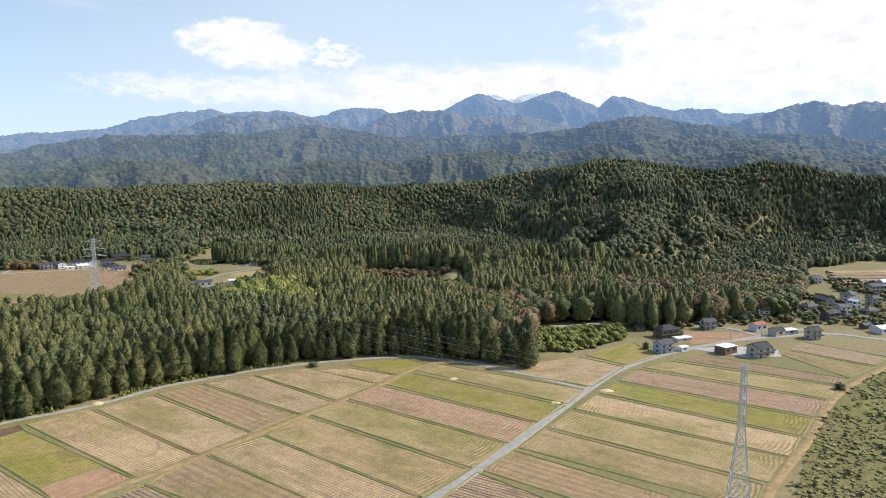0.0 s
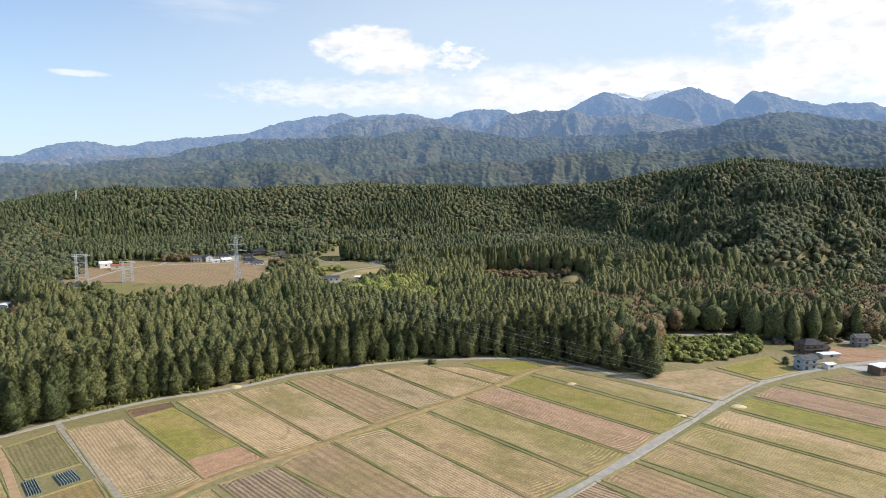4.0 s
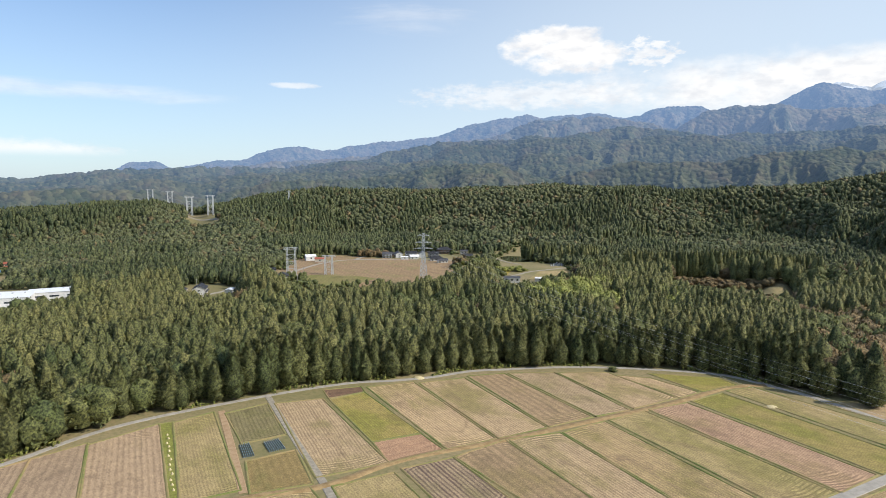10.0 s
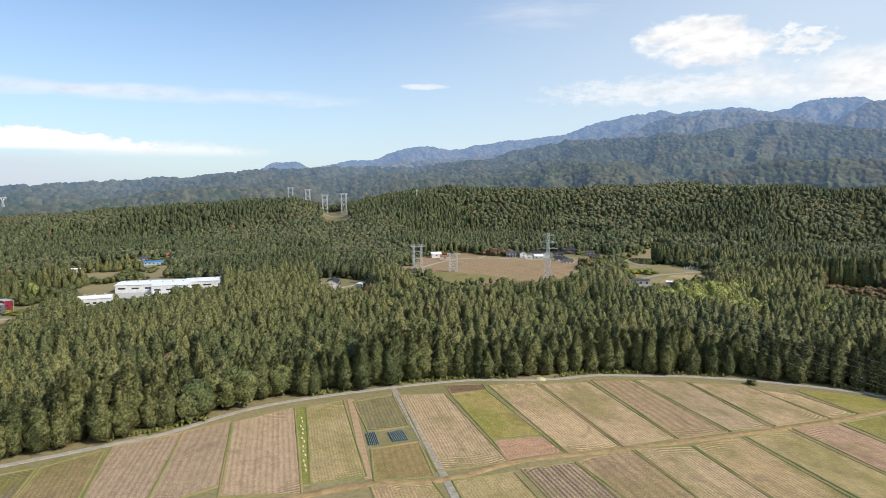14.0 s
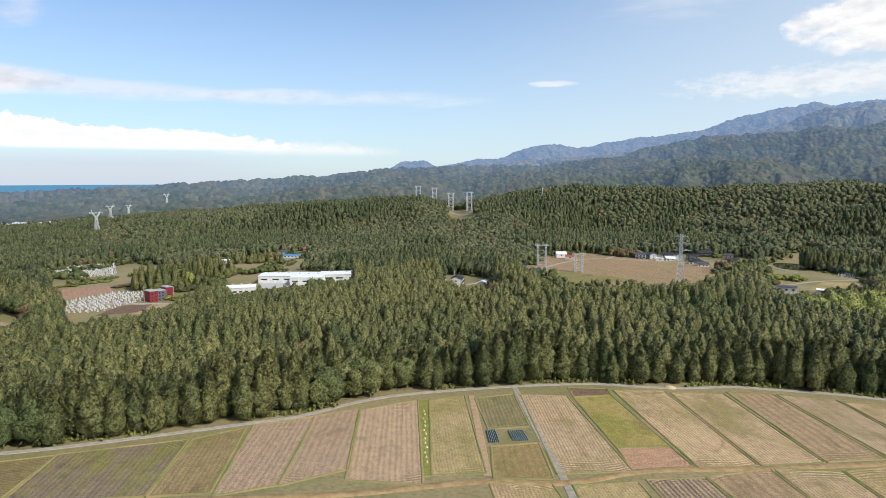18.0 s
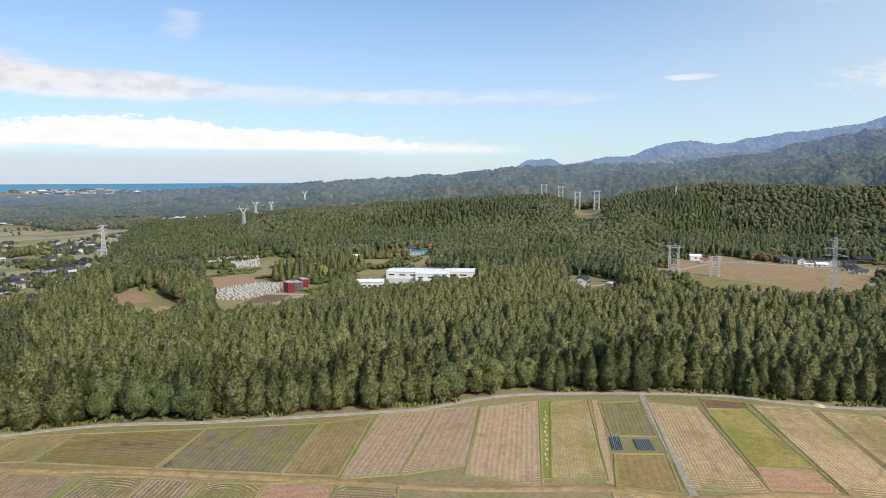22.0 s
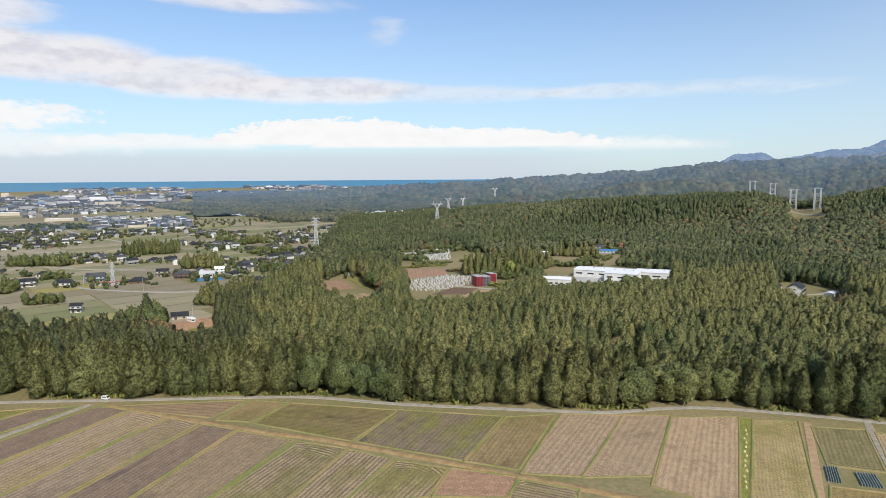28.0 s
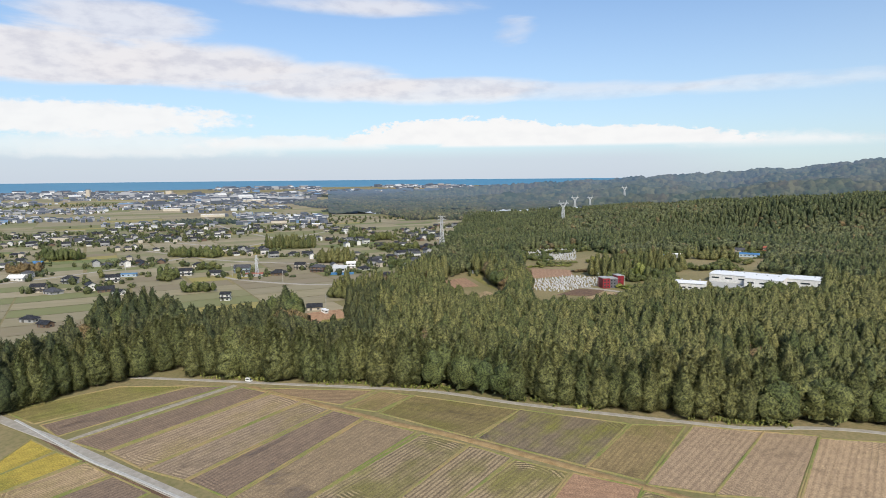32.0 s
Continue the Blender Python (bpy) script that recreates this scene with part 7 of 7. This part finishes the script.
ok = within(x, y, [(110, 405), (240, 432), (270, 425), (420, 400), (470, 560), (360, 640), (300, 545), (170, 460)]) & (far_from > 9) & (grain(x, y, 24, 85) > 0.38)
x, y = x[ok], y[ok]
brown = rng.random(len(x)) < 0.2
woods("garden_trees", np.stack([x, y, height(x, y) - 0.2], 1)[~brown], rng.uniform(2, 5.5, (~brown).sum()), rng.uniform(3.5, 6, (~brown).sum()), LEAFY, BROAD, "garden trees and clipped hedges of the hamlet")
woods("garden_trees", np.stack([x, y, height(x, y) - 0.2], 1)[brown], rng.uniform(2, 5.5, brown.sum()), rng.uniform(4, 7.5, brown.sum()), LEAFY, AUTUMN, "reddish garden trees of the hamlet")


# shrubs and young trees along the rims of the clearings
rims = []
for which, inner, part_of in ((0, 0.86, 0.34), (1, 0.8, 0.4), (4, 0.72, 0.42), (3, 0.9, 0.3)):
    poly = CLEARINGS[which][1]
    mx, my = sum(p[0] for p in poly) / len(poly), sum(p[1] for p in poly) / len(poly)
    x, y, r, az = scatter(min(p[0] for p in poly), max(p[0] for p in poly), min(p[1] for p in poly), max(p[1] for p in poly), 6.5)
    ok = within(x, y, poly) & ~within(mx + (x - mx) / inner, my + (y - my) / inner, poly) & (grain(x, y, 26, 87) > 1 - part_of - 0.14)
    ok &= np.min(np.hypot(x[:, None] - houses[None, :, 0], y[:, None] - houses[None, :, 1]), 1) > 12
    ok &= (r > 700) | (which != 4)
    rims.append(np.stack([x[ok], y[ok], height(x[ok], y[ok]) - 0.2], 1))
rims = np.concatenate(rims)
woods("rim_shrubs", rims, rng.uniform(1.5, 7.0, len(rims)), rng.uniform(3.5, 8.0, len(rims)), LEAFY, BROAD, "shrubs and young trees round the clearings", "shrubs")


def bush(x, y, tall, wide, label):
    co, faces = crown("round", 120, 0.12, int(abs(x) + abs(y)), 0.0, 12, 9)
    tagged(solid("bush", co * (wide, wide, tall) + np.array((x, y, -0.1)), faces, BROAD), label, "bush")


bush(-70, 333, 2.6, 5.0, "dark round bush on a field bank")
bush(188, 293, 3.2, 5.0, "dark round bush beside the dry track")
bush(119, 366, 4.2, 4.0, "yellowing garden tree beside the blue house")


def heap(x, y, wide, tall, name, mat, label, group=""):
    g = np.random.default_rng(int(abs(x * 7 + y)))
    rings, co, faces = 5, [], []
    for i in range(rings):
        f = i / (rings - 1)
        for j in range(10):
            a = j * 0.62832
            w = wide / 2 * (1 - f ** 1.6) * g.uniform(0.85, 1.15) + 0.02
            co.append((x + math.cos(a) * w, y + math.sin(a) * w * 0.8, -0.05 + tall * f))
    for i in range(rings - 1):
        for j in range(10):
            faces.append((i * 10 + j, i * 10 + (j + 1) % 10, i * 10 + 10 + (j + 1) % 10, i * 10 + 10 + j))
    tagged(solid(name, co, faces, mat, smooth=True), label, "straw", group)


heap(-156, 277, 6.0, 1.0, "straw_pile", STRAW_MAT, "pale heap of straw at the field's end")
heap(77, 292, 6.5, 0.9, "straw_pile", STRAW_MAT, "pale heap of straw beside the farm road")
heap(5, 311, 5.0, 0.8, "straw_pile", STRAW_MAT, "low scattered straw heap on green regrowth")
heap(50, 276, 5.0, 0.6, "straw_pile", STRAW_MAT, "thin straw heap near the field corner")
for i in range(13):
    f = i / 12
    heap(-209 + 40 * f, 167 - 31 * f + 0.5 * math.sin(i * 2.3), 1.15, 0.9, "straw_stook", STRAW_MAT, "bound straw stook on a green strip", "straw stooks")
m, n, s = material("black_netting", 0.6)
n.link(n.mix(n.noise(position(n), 3.0, 4.0), (0.09, 0.13, 0.13), (0.30, 0.34, 0.33)), s.inputs["Base Color"])
NET = m
for corners, rows in (([(-176, 172.5), (-174, 176), (-164, 168.5), (-166.5, 165)], 6), ([(-169.5, 178.5), (-166.5, 184), (-158, 178.5), (-161.5, 173)], 8)):
    bed = tagged(new("netted_bed"), "vegetable bed under rows of black netting", "vegetable bed", "netted beds")
    c = [Vector(p) for p in corners]
    for i in range(rows):
        f0, f1 = i / rows, (i + 0.5) / rows
        q = [c[0].lerp(c[1], f0), c[0].lerp(c[1], f1), c[3].lerp(c[2], f1), c[3].lerp(c[2], f0)]
        mid = [(q[0] + q[1]) / 2, (q[3] + q[2]) / 2]
        s = Shape()
        s.prism([(*q[0], 0.0), (*q[1], 0.0), (*q[2], 0.0), (*q[3], 0.0)], [(*q[0].lerp(mid[0], 0.5), 0.7), (*q[1].lerp(mid[0], 0.5), 0.7), (*q[2].lerp(mid[1], 0.5), 0.7), (*q[3].lerp(mid[1], 0.5), 0.7)])
        s.make("net_tunnel", NET, bed)
tagged(ribbon("track", [(-210.5, 196.5), (-180, 172), (-147, 145)], 2.6, weathered("earth_track", (0.30, 0.19, 0.10), (0.42, 0.29, 0.165), 0.4), 0.16), "reddish earth track between plots", "track", kind="structure")
tagged(ribbon("ditch_wall", [(-260, -174), (-247, -157), (-222, -125), (-212, -110), (-198, -89), (-170, -48)], 0.9, CONCRETE, 0.35, 0.5), "concrete ditch wall beside the farm road", "ditch", kind="structure")
tagged(ribbon("ditch_bed", [(-256, -172), (-244, -156), (-219, -124), (-209, -109), (-195, -88), (-167, -47)], 1.2, FIELDS["dark_soil"], 0.06, 0.1), "dark strip along the ditch beside the farm road", "ditch", kind="structure")


def van(x, y, turn, colour, label):
    car = tagged(new("van"), label, "car")
    body = Shape().box(-1.7, 1.7, -0.74, 0.74, 0.35, 1.0)
    body.prism([(-1.65, -0.74, 1.0), (1.35, -0.74, 1.0), (1.35, 0.74, 1.0), (-1.65, 0.74, 1.0)], [(-1.55, -0.66, 1.85), (0.75, -0.66, 1.85), (0.75, 0.66, 1.85), (-1.55, 0.66, 1.85)])
    body.make("body", colour, car)
    Shape().prism([(0.85, -0.64, 1.05), (1.40, -0.64, 1.05), (1.40, 0.64, 1.05), (0.85, 0.64, 1.05)], [(0.70, -0.6, 1.75), (0.86, -0.6, 1.75), (0.86, 0.6, 1.75), (0.70, 0.6, 1.75)]).make("windscreen", GLASS, car)
    for side in (-1, 1):
        Shape().box(-1.3, 0.6, side * 0.72 - 0.03, side * 0.72 + 0.03, 1.15, 1.65).make("side_window", GLASS, car)
        for wx in (-1.1, 1.1):
            ring = [(wx + math.cos(a) * 0.28, side * (0.74 + e), 0.28 + math.sin(a) * 0.28) for e in (-0.1, 0.04) for a in np.arange(12) * 0.5236]
            solid("wheel", ring + [(wx, side * 0.78, 0.28)], [(i, (i + 1) % 12, 12 + (i + 1) % 12, 12 + i) for i in range(12)] + [(12 + i, 12 + (i + 1) % 12, 24, 24) for i in range(0)], FRAME, parent=car)
    car.matrix_basis = pose(x, y, 0.1, 0, 0, turn)


van(-306, -90, 70, WHITE, "small white van parked on the lane by the forest")


def pole(x, y, tall, label="grey concrete utility pole"):
    p = tagged(new("utility_pole"), label, "pole", "utility poles")
    ring = [(math.cos(a) * w, math.sin(a) * w, z) for z, w in ((-0.5, 0.2), (tall, 0.13)) for a in np.arange(8) * 0.7854]
    solid("shaft", ring, [(i, (i + 1) % 8, 8 + (i + 1) % 8, 8 + i) for i in range(8)], CONCRETE, parent=p)
    for z in (tall - 0.6, tall - 1.5):
        Shape().box(-0.9, 0.9, -0.06, 0.06, z - 0.06, z + 0.06).make("crossbar", STEEL, p)
    p.matrix_basis = pose(x, y, float(height(x, y)), 0, 0, 30)


for px, py, pt in ((168, 365, 12), (200, 392, 13), (245, 408, 13), (240, 425, 14), (118, 425, 12), (-560, 150, 13), (-548, 170, 12), (-500, 200, 12), (-430, 520, 12), (-405, 480, 11), (-466, 412, 12), (-640, -200, 13), (-600, -140, 12), (-690, -330, 12), (-480, -80, 11), (270, 395, 12)):
    pole(px, py, pt)


def cable(a, b, sag, wide=0.03):
    pts = [Vector(a).lerp(Vector(b), i / 14) - Vector((0, 0, sag * 4 * (i / 14) * (1 - i / 14))) for i in range(15)]
    co = [(p.x + u * wide, p.y + u * wide, p.z + v * wide) for p in pts for u, v in ((-0.5, -0.5), (0.5, -0.5), (0.5, 0.5), (-0.5, 0.5))]
    faces = [(4 * i + j, 4 * i + (j + 1) % 4, 4 * i + 4 + (j + 1) % 4, 4 * i + 4 + j) for i in range(14) for j in range(4)]
    tagged(solid("power_cable", co, faces, STEEL), "thin power cable strung between pylons", "cable", "power cables")


d = Vector((math.cos(radians(70)), math.sin(radians(70))))
e = Vector((math.cos(radians(28)), math.sin(radians(28))))
for za, zb, ra, rb in ((33.6, 35, 3.2, 9.5), (37.7, 41, 3.4, 8.0), (41.9, 47.7, 3.2, 6.0)):
    for side in (-1, 1):
        cable((83.4 + d.x * ra * side, 171.8 + d.y * ra * side, za - 1.8), (-300 + e.x * rb * side, 543 + e.y * rb * side, zb - 1.8), 9)

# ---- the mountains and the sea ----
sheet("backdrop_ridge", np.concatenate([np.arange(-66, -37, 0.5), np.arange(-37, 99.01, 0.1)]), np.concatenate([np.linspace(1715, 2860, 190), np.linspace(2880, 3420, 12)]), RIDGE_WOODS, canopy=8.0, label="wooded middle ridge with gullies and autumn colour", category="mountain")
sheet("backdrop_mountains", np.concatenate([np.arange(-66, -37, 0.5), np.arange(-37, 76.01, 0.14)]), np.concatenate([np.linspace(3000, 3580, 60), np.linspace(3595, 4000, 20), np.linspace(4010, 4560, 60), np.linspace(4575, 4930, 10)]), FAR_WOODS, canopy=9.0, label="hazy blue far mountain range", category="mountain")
PEAK = [(0.5, 5.4), (-1.8, 6.2), (-2.8, 6.75), (-3.3, 7.05), (-4.1, 7.42), (-4.8, 7.3), (-5.5, 7.0), (-6.3, 6.85), (-7.0, 7.2), (-8.0, 7.42), (-8.5, 7.2), (-9.2, 6.6), (-12, 5.6)]
a, r = np.meshgrid(np.arange(-12, 0.51, 0.1), np.linspace(4660, 4900, 24), indexing="ij")
x, y = -np.sin(np.radians(a)) * r, np.cos(np.radians(a)) * r
z = crest(a, PEAK[::-1], 4900.0) * (0.72 + 0.28 * (r - 4660) / 240) + (spurs(x, y, 160, 4, 9) - 0.6) * 46 * (1 - (r - 4660) / 330)
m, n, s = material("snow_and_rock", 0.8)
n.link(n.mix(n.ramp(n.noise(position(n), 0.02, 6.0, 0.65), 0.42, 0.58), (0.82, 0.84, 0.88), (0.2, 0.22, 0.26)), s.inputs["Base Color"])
# haze over the summit is painted as a pale blue glow
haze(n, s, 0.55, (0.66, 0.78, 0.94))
i = (np.arange(a.shape[0] - 1)[:, None] * 24 + np.arange(23)[None]).ravel()
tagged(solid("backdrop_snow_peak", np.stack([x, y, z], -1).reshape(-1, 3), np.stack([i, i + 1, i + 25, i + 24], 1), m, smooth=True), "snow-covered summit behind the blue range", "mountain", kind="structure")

# the sea sheet tilts up with distance to meet the camera's horizon
a, f = np.meshgrid(np.arange(60, 181, 1.5), np.linspace(-0.08, 1, 14), indexing="ij")
start, low = np.interp(a, [60, 80, 124, 180], [4560, 4520, 3690, 3690]), np.interp(a, [80, 83, 93, 103, 124], [-0.80, -0.82, -0.94, -0.99, -1.12])
r = start + (4930 - start) * f
z = 100 + r * np.tan(np.radians(low + (-0.31 - low) * f))
x, y = -np.sin(np.radians(a)) * r, np.cos(np.radians(a)) * r
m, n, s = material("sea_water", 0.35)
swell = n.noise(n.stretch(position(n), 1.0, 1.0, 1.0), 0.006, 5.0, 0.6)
# blue base colour stands in for the reflected sky
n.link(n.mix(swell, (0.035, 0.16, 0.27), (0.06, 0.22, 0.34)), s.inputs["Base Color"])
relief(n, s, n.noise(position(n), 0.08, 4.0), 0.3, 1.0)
# blue glow mixed into the water to imitate haze
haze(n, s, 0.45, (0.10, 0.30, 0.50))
i = (np.arange(a.shape[0] - 1)[:, None] * 14 + np.arange(13)[None]).ravel()
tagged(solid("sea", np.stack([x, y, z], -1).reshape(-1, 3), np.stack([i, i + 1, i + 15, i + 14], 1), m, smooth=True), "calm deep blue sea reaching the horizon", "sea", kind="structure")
